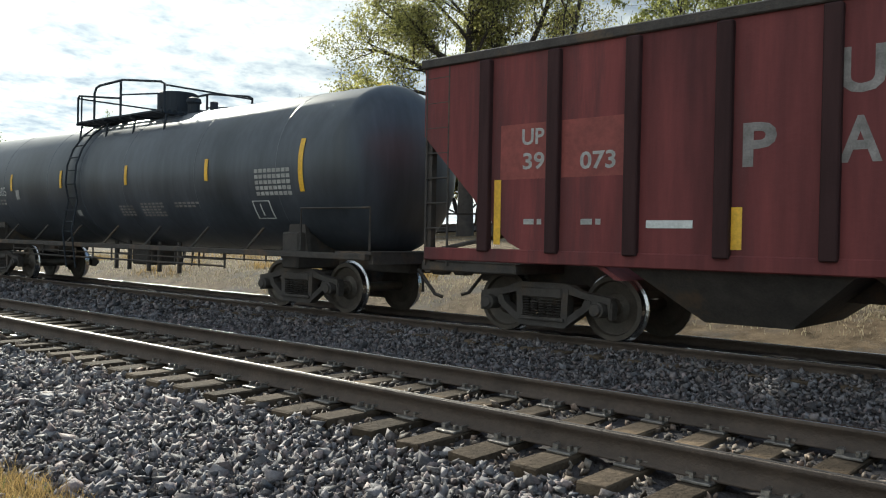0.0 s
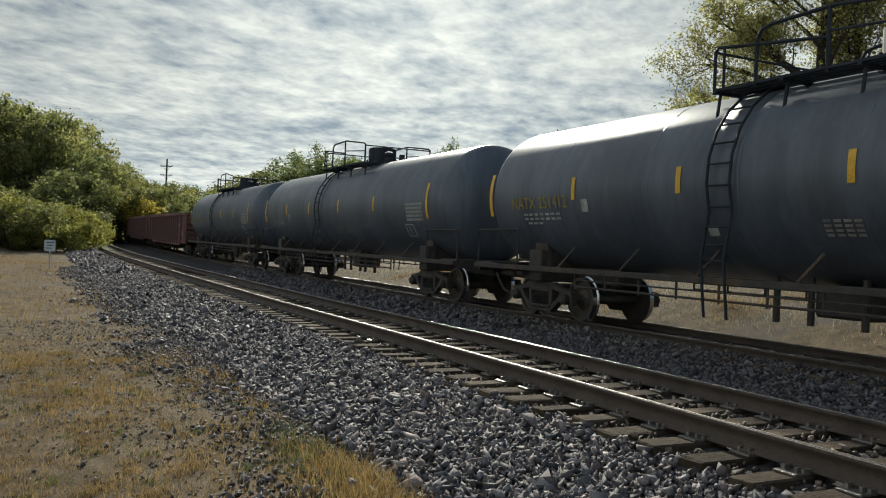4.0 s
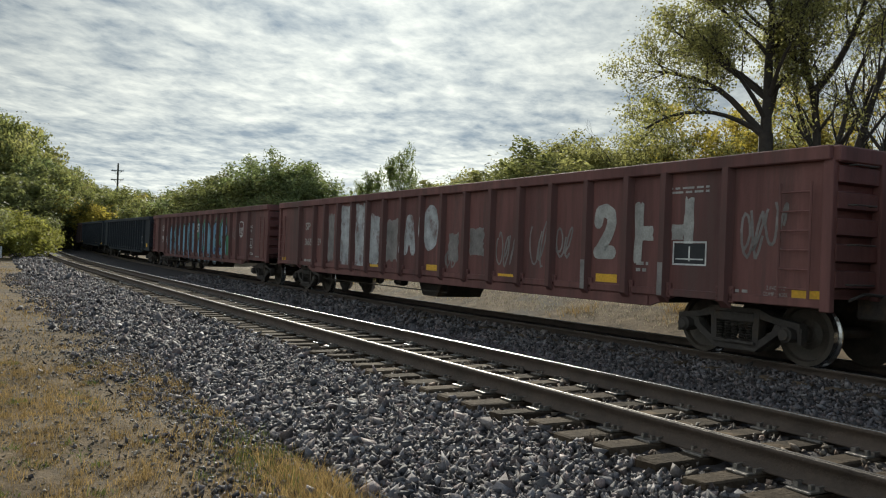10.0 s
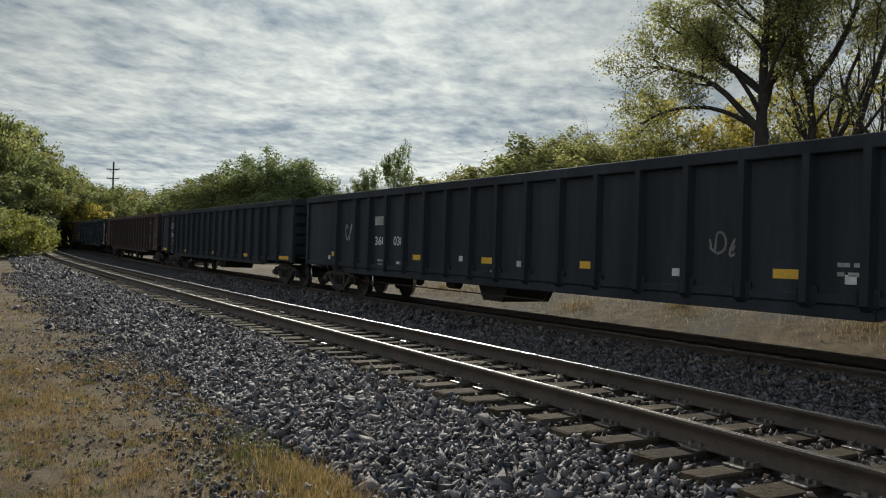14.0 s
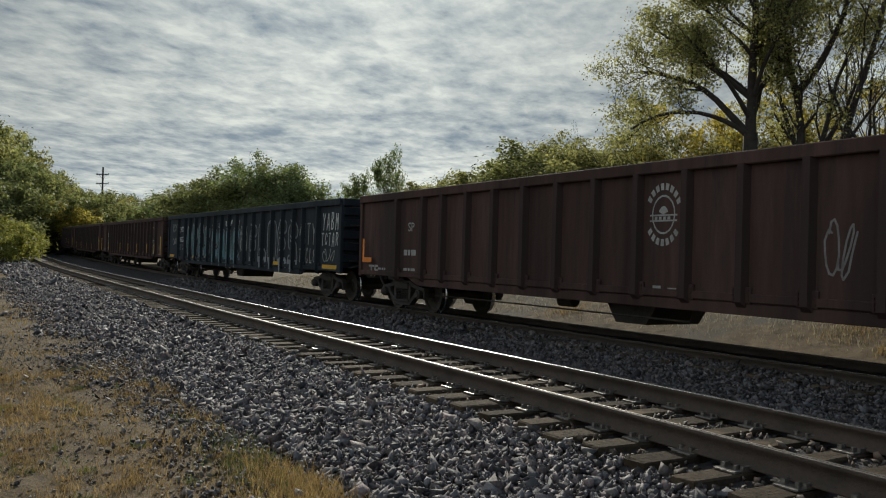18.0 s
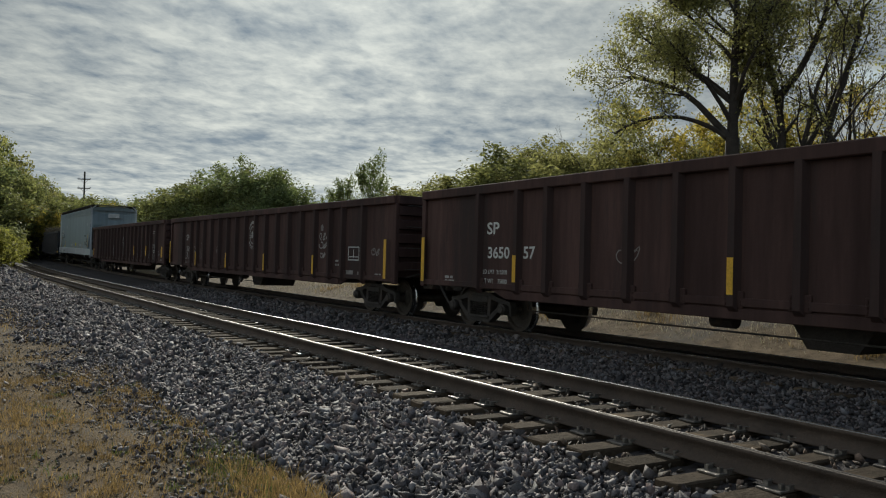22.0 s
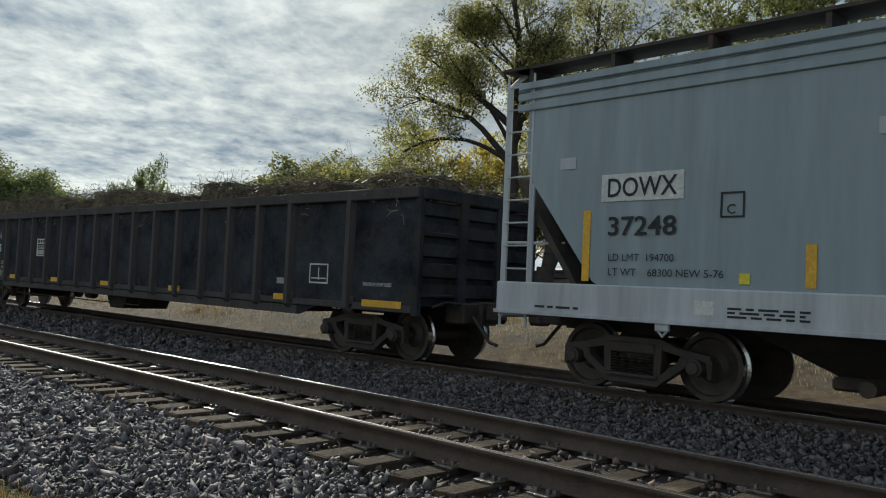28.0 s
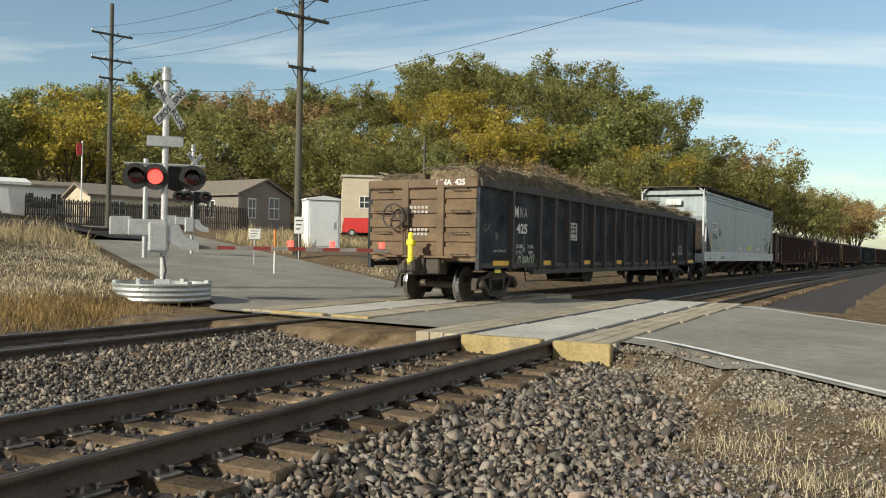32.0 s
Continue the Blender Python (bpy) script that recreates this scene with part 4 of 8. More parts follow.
        box(bm, min(e * (h - .2), e * (h + .22)), max(e * (h - .2), e * (h + .22)), -.55, .55, .66, 1.0, .03)
        box(bm, min(e * h, e * (h + .3)), max(e * h, e * (h + .3)), -.2, .2, .64, 1.02, .02)
        part("end_sill", bm, M["truck"], c)
        coupler(c, e * (h + .1), e)
        truck(c, e * (h - 1.65), spin)
    bm = B()
    path(bm, [(-h - .30, .62 + .27 * math.cos(k * math.pi / 12), top - .75 + .27 * math.sin(k * math.pi / 12)) for k in range(25)], .02)
    for k in range(5):
        a = k * 2 * math.pi / 5
        path(bm, [(-h - .28, .62, top - .75), (-h - .30, .62 + .26 * math.cos(a), top - .75 + .26 * math.sin(a))], .014)
    box(bm, -h - .24, -h - .1, .28, .52, top - .98, top - .55, .04)
    path(bm, [(-h - .2, .42, top - .98), (-h - .2, .38, 1.0)], .015)
    part("hand_brake", bm, M["truck"], c)
    bm = B()
    box(bm, -h + .2, h - .2, -.2, .2, sill - .1, sill + .14)
    for k in range(9):
        x = -h + 3 + k * (L - 6) / 8
        box(bm, x - .08, x + .08, -W + .05, W - .05, sill - .12, sill + .12)
    part("underframe", bm, M["truck"], c)
    bm = B()
    prism(bm, [(-h + 8.4, sill - .1), (-h + 9.7, sill - .1), (-h + 9.4, sill - .52), (-h + 8.7, sill - .52)], -.7, .5)
    rod(bm, (-h + 7.1, -.6, sill - .25), (-h + 7.5, -.6, sill - .25), .11, n=12)
    path(bm, [(-h + 3.2, -1.1, sill - .1), (-h + 3.3, -1.1, sill - .36), (h - 9.6, -1.1, sill - .36), (h - 9.5, -1.1, sill - .1)], .016)
    pieces("brake_gear", bm, M["truck"], c)
    for x, w in yellow:
        panel(c, x, x + w, -W - .045, sill + .06, sill + .17, "yellow", "reflector")
    c["posts"] = [round(x, 4) for x in xs]
    CARS.append((c, rear, L, h - 1.65))
    return c


def tank_car(label, paint, L, rear, marks):
    """A tank car: welded shell with dished ends, manway platform, running boards, ladder and two trucks."""
    c = thing("tank_car", label, "tank car", "tank cars")
    h, R, zc = L / 2, 1.46, 2.46
    sh = h - .12

    def shell():
        bm = B()
        prof = [(-sh - .02, .02)]
        for k in range(1, 9):
            a = math.pi / 2 * k / 9
            prof.append((-sh + .55 - .57 * math.cos(a), R * math.sin(a) ** .8))
        prof.append((-sh + .55, R))
        prof += [(-a, r) for a, r in prof[:10][::-1]]
        lathe(bm, prof, "x", 64, (0, 0, zc))
        return bm
    s = hang("tank", cached(("shell", paint, L), shell, M[paint]), c)
    s.data.shade_smooth()

    def saddle():
        bm = B()
        for e in (-1, 1):
            x = e * (h - 1.95)
            box(bm, x - .22, x + .22, -1.25, 1.25, .72, 1.35, .03)
            for y in (-1.05, 1.05):
                prism(bm, [(x - .3, 1.0), (x + .3, 1.0), (x + .16, 1.75), (x - .16, 1.75)], y - .04, y + .04)
            box(bm, e * h - e * 3.4 if e > 0 else -h, e * h if e > 0 else -h + 3.4, -.3, .3, .70, 1.05, .02)
            box(bm, min(e * (h + .1), e * (h + .2)), max(e * (h + .1), e * (h + .2)), -1.35, 1.35, .86, 1.06, .01)
            box(bm, min(e * (h - .62), e * (h + .2)), max(e * (h - .62), e * (h + .2)), -1.4, 1.4, 1.02, 1.06)
        return bm
    pieces("stub_sill", saddle(), M["truck"], c)

    def board():
        bm = B()
        for y in (-1.42, 1.42):
            box(bm, -h - .15, h + .15, y - .06, y + .06, .93, 1.03, .01)
            for x in np.linspace(-h + 3, h - 3, 7):
                path(bm, [(x, y, 1.0), (x + .22, y * .82, 1.42)], .025)
            path(bm, [(-h + 3.6, y, .70), (h - 3.6, y, .70)], .02)
            path(bm, [(-h + 3.6, y, .82), (h - 3.6, y, .82)], .014)
            for x in np.linspace(-h + 3.6, h - 3.6, 12):
                path(bm, [(x, y, .66), (x, y, .95)], .02)
        for x in (-1.1, -.5, .35, .8, 1.6):
            rod(bm, (x, -.5, .42), (x, -.5, 1.1), .05)
        box(bm, -.5, .4, -.45, .2, .55, .95, .04)
        return bm
    hang("running_board", cached(("board", L), board, M["truck"]), c)

    def rails():
        bm = B()
        for e in (-1, 1):
            for y in (-1.38, 1.38):
                path(bm, [(e * (h - 1.5), y, 1.05), (e * (h - 1.5), y, 1.75), (e * (h + .15), y, 1.75), (e * (h + .15), y, 1.05)], .02)
        return bm
    pieces("end_handrail", rails(), M["truck"], c)

    def dome():
        bm = B()
        lathe(bm, [(zc + R - .14, .56), (zc + R + .06, .56), (zc + R + .08, .45), (zc + R + .50, .45), (zc + R + .53, .41), (zc + R + .56, .05)], "z", 28, (.62, 0, 0))
        for k in range(8):
            a = k * math.pi / 4 + .2
            rod(bm, (.62 + .5 * math.cos(a), .5 * math.sin(a), zc + R), (.62 + .5 * math.cos(a), .5 * math.sin(a), zc + R + .16), .03, n=6)
        lathe(bm, [(zc + R - .1, .13), (zc + R + .2, .13), (zc + R + .24, .17), (zc + R + .32, .15), (zc + R + .36, .04)], "z", 12, (1.45, -.12, 0))
        lathe(bm, [(zc + R - .1, .09), (zc + R + .26, .09), (zc + R + .28, .03)], "z", 10, (1.75, .2, 0))
        return bm
    hang("manway", cached("dome", dome, M["blackgon"]), c)

    def deck():
        bm = B()
        t = zc + R
        for y in (-.85, .85):
            for k in range(5):
                box(bm, -1.9, 1.9, y - .28 + k * .125, y - .28 + k * .125 + .07, t - .10, t - .06)
            for x in (-1.85, -.6, .6, 1.85):
                box(bm, x - .03, x + .03, y - .3, y + .3, t - .14, t - .10)
                path(bm, [(x, y * 1.2, t - .14), (x, y * 1.28, t - .62)], .025)
        return bm
    plat = hang("manway_platform", cached("deck", deck, M["blackgon"]), c)

    def guard():
        bm = B()
        t = zc + R
        for s_ in (-1, 1):
            y = s_ * 1.1
            path(bm, [(-1.9, y, t - .14), (-1.9, y, t + .50), (-1.84, y, t + .56), (-1.7, y, t + .54), (.1, y, t + .32)], .026)
            path(bm, [(-1.72, y, t - .1), (-1.72, y, t + .53)], .02)
            path(bm, [(-1.1, y, t - .14), (-1.1, y, t + .54), (-1.02, y, t + .66), (-.85, y, t + .70), (.2, y, t + .72), (1.75, y, t + .52), (1.9, y, t + .46), (1.9, y, t - .14)], .028)
            path(bm, [(.1, y, t - .14), (.1, y, t + .72)], .028)
            path(bm, [(.1, y, t + .40), (1.9, y, t + .26)], .018)
        for x, z in ((-1.9, .5), (1.9, .44)):
            path(bm, [(x, -1.1, t + z), (x, 1.1, t + z)], .022)
        return bm
    hang("guard_rail", cached("guard", guard, M["blackgon"]), plat)

    def belt():
        bm = B()
        lathe(bm, [(-1.62, R + .002), (-1.60, R + .012), (-1.02, R + .012), (-1.0, R + .002)], "x", 64, (0, 0, zc))
        return bm
    sb = hang("ladder_belt", cached(("belt", paint), belt, M[paint]), s)
    sb.data.shade_smooth()

    def weld():
        bm = B()
        for x in (-sh + 2.9, -sh + 5.4, .9, 3.6, 6.1):
            lathe(bm, [(x - .02, R + .001), (x, R + .006), (x + .02, R + .001)], "x", 48, (0, 0, zc))
        return bm
    pieces("weld_seam", weld(), M[paint], s)

    def lad():
        bm = B()
        for side in (-1, 1):
            for x in (-1.52, -1.08):
                pts = [(x, side * 1.5, .45), (x, side * 1.6, 1.3)]
                for k in range(7):
                    a = radians(-18 + k * 15)
                    pts.append((x, side * (R + .09) * math.cos(a), zc + (R + .09) * math.sin(a)))
                path(bm, pts, .022)
            for k in range(12):
                a = radians(-50 + k * 11.5)
                z = zc + (R + .09) * math.sin(a)
                y = (R + .09) * math.cos(a) if a > radians(-20) else 1.55
                path(bm, [(-1.52, side * y, z), (-1.08, side * y, z)], .015)
        return bm
    hang("ladder", cached("tladder", lad, M["blackgon"]), c)

    # tape and stencils that hug the shell's curve
    def hug(x0, x1, a0, a1, mt, name, n=8):
        bm = B()
        rows = []
        for k in range(n + 1):
            a = radians(a0 + (a1 - a0) * k / n)
            rows.append([bm.verts.new((x, -(R + .012) * math.cos(a), zc + (R + .012) * math.sin(a))) for x in (x0, x1)])
        for p, q in zip(rows, rows[1:]):
            bm.faces.new((p[0], p[1], q[1], q[0]))
        return part(name, bm, M[mt], c)
    for x in (3.43, 6.18, 9.18, 12.15):
        hug(-h + x, -h + x + .11, -7, 9, "yellow", "reflector")
    hug(h - 1.5, h - 1.38, -17, 18, "yellow", "reflector", 14)
    hug(-h + .42, -h + .54, -17, 18, "yellow", "reflector", 14)

    def curved_text(txt, size, x, ang, mt, stretch=1.0):
        a = radians(ang)
        at = Matrix.Translation((x, -(R + .02) * math.cos(a), zc + (R + .02) * math.sin(a))) @ Matrix.Rotation(-a, 4, "X")
        letters(txt, size, M[mt], c, at, stretch=stretch)
    for txt, size, x, ang, mt in marks:
        curved_text(txt, size, x, ang, mt)
    for x, w, ang in ((1.75, 1.2, -17.5), (1.75, 1.2, -21), (1.85, .5, -24.5)):
        k = x - h
        while k < x + w - h:
            hug(k, k + .13, ang, ang + 1.8, "dimwhite", "stencil", 1)
            k += .19
    # placard grid and square stencil near the leading end
    for r in range(5):
        for q in range(8):
            hug(h - 2.7 + q * .125, h - 2.7 + q * .125 + .10, -19 + r * 3.9, -16.4 + r * 3.9, "dimwhite", "stencil", 1)
    for x0, x1, a0, a1 in ((-2.9, -2.4, -23.2, -22.6), (-2.9, -2.4, -36.6, -36), (-2.9, -2.87, -36, -22.6), (-2.43, -2.4, -36, -22.6), (-2.7, -2.67, -34, -25)):
        hug(h + x0, h + x1, a0, a1, "white", "stencil", 2)
    # service stencils along the lower side
    for x0, w, rows, a0 in ((8.75, .55, 4, -26), (9.65, .85, 5, -24), (10.95, .8, 2, -24)):
        for r in range(rows):
            k = 0
            while k < w - .05 * (r % 3):
                hug(-h + x0 + k, -h + x0 + k + .11, a0 - r * 2.6, a0 - r * 2.6 + 1.6, "grimewhite", "stencil", 1)
                k += .15
    for x0, a0, a1 in ((6.72, -34, -28), (3.72, -16, -7)):
        hug(-h + x0, -h + x0 + .2, a0, a1, "dimwhite", "stencil", 2)
    for e in (-1, 1):
        truck(c, e * (h - 1.95))
        coupler(c, e * (h + .1), e)
    CARS.append((c, rear, L, h - 1.95))
    return c


def covered_hopper(label, L, rear):
    """A tall covered hopper: smooth sides, ribbed eave, sloped ends over open platforms, deep pale side sill and hopper outlets."""
    c = thing("covered_hopper_car", label, "freight car", "freight cars")
    h, W, top, z0 = L / 2, 1.46, 4.12, 1.30
    P, Q = M["hopper"], M["hopperlight"]

    def body():
        bm = B()
        # outline along x and z with sloped ends, full width
        out = [(-h + 1.75, z0), (h - 1.65, z0), (h - 1.55, z0 + .1), (h - .5, 2.75), (h - .42, 3.0), (h - .42, top - .55), (h - .42, top - .12), (-h + .42, top - .12), (-h + .42, 3.0), (-h + .5, 2.75), (-h + 1.55, z0 + .1)]
        prism(bm, out, -W + .02, W - .02)
        return bm
    b = part("body", body(), P, c)
    for s in (-1, 1):
        bm = B()
        for k in range(3):
            box(bm, -h + .24, h - .24, min(s * (W - .03), s * (W + .015)), max(s * (W - .03), s * (W + .015)), top - .42 + k * .15, top - .32 + k * .15, .01)
        part("eave_rib", bm, P, b)
    bm = B()
    prism_y = [(-W, top - .14), (-W + .25, top + .04), (-.5, top + .16), (.5, top + .16), (W - .25, top + .04), (W, top - .14)]
    a = [bm.verts.new((-h + .22, y, z)) for y, z in prism_y]
    d = [bm.verts.new((h - .22, y, z)) for y, z in prism_y]
    for i in range(5):
        bm.faces.new((a[i], a[i + 1], d[i + 1], d[i]))
    bm.faces.new(a)
    bm.faces.new(d[::-1])
    part("roof", bm, P, c)
    # roof walk with brackets
    for s in (-1, 1):
        bm = B()
        y = s * (W - .28)
        box(bm, -h + .1, h - .1, y - .24, y + .24, top + .18, top + .22)
        for x in np.linspace(-h + .4, h - .4, 15):
            box(bm, x - .03, x + .03, y - .22, y + .22, top + .0, top + .18)
        part("roof_walk", bm, M["truck"], c)
    bm = B()
    for e in (-1, 1):
        box(bm, e * (h - .15) - .22, e * (h - .15) + .22, -W, W, top + .18, top + .22)
    pieces("end_walk", bm, M["truck"], c)
    for s in (-1, 1):
        bm = B()
        box(bm, -h, h, min(s * (W - .06), s * (W + .04)), max(s * (W - .06), s * (W + .04)), .95, 1.36, .02)
        box(bm, -h, h, min(s * (W - .06), s * (W + .08)), max(s * (W - .06), s * (W + .08)), .93, .98)
        part("side_sill", bm, Q, c)
        for e in (-1, 1):
            ladder(c, e * (h - .27), s * (W - .02), .75, top + .1, .46, 11, "hopperlight")
            bm = B()
            path(bm, [(e * (h - .05), s * (W - .05), .98), (e * (h - .05), s * (W - .05), top - .05), (e * (h - .1), s * (W - .32), top + .2)], .045)
            path(bm, [(e * (h - .52), s * (W - .05), .98), (e * (h - .52), s * (W - .05), 2.7)], .035)
            path(bm, [(e * (h - .05), s * (W - .05), 1.9), (e * (h - .9), s * (W - .3), 1.9)], .02)
            part("end_frame", bm, Q, c)
            bm = B()
            x = e * (h - 2.6)
            box(bm, x - .09, x + .09, min(s * W, s * (W + .06)), max(s * W, s * (W + .06)), .84, .98, .01)
            path(bm, [(x - .07, s * (W + .03), .86), (x, s * (W + .03), .78), (x + .07, s * (W + .03), .86)], .02)
            part("jacking_pad", bm, Q, c)
    for e in (-1, 1):
        bm = B()
        box(bm, min(e * (h - 1.7), e * h), max(e * (h - 1.7), e * h), -W + .06, W - .06, 1.0, 1.08)
        box(bm, min(e * (h - .08), e * h), max(e * (h - .08), e * h), -W, W, .86, 1.26, .02)
        box(bm, e * (h - .9) - .25, e * (h - .9) + .25, -.6, .1, 1.08, 1.45, .04)
        rod(bm, (e * (h - .9), .3, 1.3), (e * (h - .9), 1.1, 1.3), .18, n=14)
        part("end_platform", bm, Q, c)
        bm = B()
        prism(bm, [(e * (h - 1.2), z0), (e * (h - .5), 2.28), (e * (h - .2), 2.75), (e * (h - .24), 2.8), (e * (h - 1.3), z0)], -W + .1, W - .1)
        part("slope_sheet", bm, M["truck"], c)
        truck(c, e * (h - 1.95))
        coupler(c, e * (h + .05), e)
        # reporting panel on the end sheet
        bm = B()
        x = e * (h - .235)
        box(bm, min(x, x + e * .006), max(x, x + e * .006), -.35, .35, 3.5, 3.78)
        part("end_panel", bm, M["white"], c)
    for k in range(4):
        x = -h + 4.7 + k * (L - 9.4) / 3
        bm = B()
        v = [bm.verts.new((x + sx * a, sy * b_, z)) for z, a, b_ in ((1.0, 1.35, W - .12), (.42, .42, .45)) for sx, sy in ((-1, -1), (1, -1), (1, 1), (-1, 1))]
        for i in range(4):
            bm.faces.new((v[i], v[(i + 1) % 4], v[4 + (i + 1) % 4], v[4 + i]))
        bm.faces.new(v[4:])
        part("hopper_chute", bm, M["truck"], c)
        bm = B()
        box(bm, x - .5, x + .5, -.62, .62, .30, .45, .03)
        rod(bm, (x, -1.0, .38), (x, 1.0, .38), .09, n=10)
        part("outlet_gate", bm, M["truck"], c)
    bm = B()
    box(bm, -h + .3, h - .3, -.25, .25, .72, 1.05)
    part("centre_sill", bm, M["truck"], c)
    # markings; x from the rear end
    y = -W + .012
    panel(c, -h + 1.66, -h + 2.80, y, 2.40, 2.74, "white", "mark_panel", .006)

    def fit(txt, x0, x1, z0, z1, fat=0.0):
        fitted(txt, M["blackletter"], c, -h + x0, -h + x1, y - .012, z0, z1, fat)
    fit("DOWX", 1.76, 2.72, 2.45, 2.69, .012)
    fit("37248", 1.78, 2.72, 1.97, 2.21, .015)
    fit("LD LMT  194700", 1.80, 2.70, 1.66, 1.75)
    fit("LT WT    68300 NEW 5-76", 1.80, 3.32, 1.48, 1.57)
    px, z, w, hh = -h + 3.26, 2.16, .26, .27
    bm = B()
    for q in ((px, px + w, z, z + .02), (px, px + w, z + hh, z + hh + .02), (px, px + .02, z, z + hh), (px + w, px + w + .02, z, z + hh + .02)):
        box(bm, q[0], q[1], y - .008, y, q[2], q[3])
    part("stencil_frame", bm, M["blackletter"], c)
    fit("C", 3.34, 3.44, 2.2, 2.31, .01)
    for x, z1 in ((1.40, 2.30), (4.22, 1.86), (9.4, 1.8), (12.5, 1.8), (14.85, 1.8), (17.6, 2.32)):
        panel(c, -h + x, -h + x + .11, y, 1.4, z1, "yellow", "reflector")
    panel(c, -h + 10.8, -h + 11.5, y, 1.5, 1.76, "brightyellow", "warning_label")
    panel(c, -h + 3.5, -h + 3.62, y, 1.42, 1.54, "brightyellow", "warning_label")
    bm = B()
    box(bm, -h + 16.34, -h + 16.78, y - .006, y, 1.58, 1.9)
    part("notice", bm, M["blackletter"], c)
    bm = B()
    for q in ((16.32, 16.8, 1.56, 1.59), (16.32, 16.8, 1.89, 1.92), (16.55, 16.57, 1.6, 1.88), (16.32, 16.35, 1.58, 1.9), (16.77, 16.8, 1.58, 1.9)):
        box(bm, -h + q[0], -h + q[1], y - .010, y - .006, q[2], q[3])
    part("notice_frame", bm, M["white"], c)
    bars(c, -h + 17.0, y, 2.05, (.5, .45, .4), .05, .03, "blackletter")
    bars(c, -h + 17.05, y, 1.68, (.45, .4), .05, .03, "blackletter")
    bars(c, -h + 16.0, y, 2.3, (.7, .7), .04, .03, "blackletter")
    bars(c, -h + 3.4, -W - .042, 1.16, (.9, .85, .9), .025, .02, "blackletter")
    panel(c, -h + 3.0, -h + 3.24, -W - .041, 1.06, 1.22, "white", "mark_panel", .004)
    bars(c, -h + .7, -W - .042, 1.06, (.7,), .03, .02, "blackletter")
    for x0, x1, z0_, z1 in ((4.9, 5.5, 2.95, 3.12), (1.0, 1.25, 2.85, 3.0), (7.95, 9.25, 1.52, 1.66), (13.4, 14.6, 1.5, 1.68), (17.3, 17.7, 2.95, 3.12), (16.4, 16.8, 1.42, 1.5)):
        panel(c, -h + x0, -h + x1, y, z0_, z1, "hopperlight", "paint_patch")
    CARS.append((c, rear, L, h - 1.95))
    return c


def open_hopper(label, L, rear):
    """A red open-top hopper: ribbed sides, overhanging sloped ends with a ladder frame, hopper doors."""
    c = thing("open_hopper_car", label, "freight car", "freight cars")
    h, W, top, z0 = L / 2, 1.42, 3.75, 1.12
    P = M["redhopper"]
    for s in (-1, 1):
        bm = B()
        prism(bm, [(-h + 1.9, z0), (h - 1.9, z0), (h - 1.6, 1.25), (h - .05, 2.75), (h - .05, top), (-h + .05, top), (-h + .05, 2.75), (-h + 1.6, 1.25)], s * W - .03, s * W + .03)
        sd = part("side", bm, P, c)
        for k in range(12):
            x = -h + 1.21 + k * (L - 2.42) / 11
            bm = B()
            box(bm, x - .09, x + .09, min(s * W, s * (W + .12)), max(s * W, s * (W + .12)), z0, top - .05, .015)
            part("side_post", bm, M["redpostshade"], sd)
        bm = B()
        box(bm, -h, h, s * W - .08, s * W + .1, top - .03, top + .1, .015)
        part("top_chord", bm, M["truck"], sd)
        bm = B()
        box(bm, -h + .1, h - .1, min(s * (W - .05), s * (W + .06)), max(s * (W - .05), s * (W + .06)), z0 - .14, z0 + .04, .015)
        part("side_sill", bm, P, sd)
        for e in (-1, 1):
            ladder(c, e * (h - .3), s * (W + .02), .9, top, .42, 8, "truck")
    for e in (-1, 1):
        bm = B()
        prism(bm, [(e * (h - 3.2), z0 - .3), (e * (h - .1), 2.7), (e * (h - .1), top), (e * (h - .16), top), (e * (h - .16), 2.75), (e * (h - 3.3), z0 - .3)], -W, W)
        part("slope_sheet", bm, P, c)
        bm = B()
        for y in (-W + .06, W - .06):
            box(bm, e * (h - .12) - .05, e * (h - .12) + .05, y - .05, y + .05, .8, 2.8)
            path(bm, [(e * (h - .12), y, 1.1), (e * (h - 1.5), y, 1.35)], .03)
            path(bm, [(e * (h - 1.1), y, 1.1), (e * (h - 1.1), y, 1.75)], .04)
        box(bm, min(e * (h - 1.7), e * h), max(e * (h - 1.7), e * h), -W, W, .82, .96, .02)
        part("end_frame", bm, M["truck"], c)
        truck(c, e * (h - 1.9))
        coupler(c, e * (h + .05), e)
    for k in range(3):
        x = -h + 4.6 + k * (L - 9.2) / 2
        bm = B()
        v = [bm.verts.new((x + sx * a, sy * b_, z)) for z, a, b_ in ((1.0, 1.3, W - .05), (.36, .5, .9)) for sx, sy in ((-1, -1), (1, -1), (1, 1), (-1, 1))]
        for i in range(4):
            bm.faces.new((v[i], v[(i + 1) % 4], v[4 + (i + 1) % 4], v[4 + i]))
        bm.faces.new(v[4:])
        part("hopper_chute", bm, M["truck"], c)
    bm = B()
    box(bm, -h + .2, h - .2, -.25, .25, .65, 1.0)
    part("centre_sill", bm, M["truck"], c)
    y = -W - .035

    def fit(txt, mt, x0, x1, z0_, z1, fat=0.0):
        fitted(txt, M[mt], c, -h + x0, -h + x1, y, z0_, z1, fat)
    fit("UP", "dimwhite", 1.80, 2.15, 2.52, 2.73, .02)
    fit("39", "dimwhite", 1.82, 2.16, 2.20, 2.42, .02)
    fit("073", "dimwhite", 2.69, 3.19, 2.17, 2.39, .02)
    fit("P", "grimewhite", 4.73, 5.09, 2.11, 2.58, .03)
    fit("A", "grimewhite", 5.70, 6.10, 2.11, 2.57, .03)
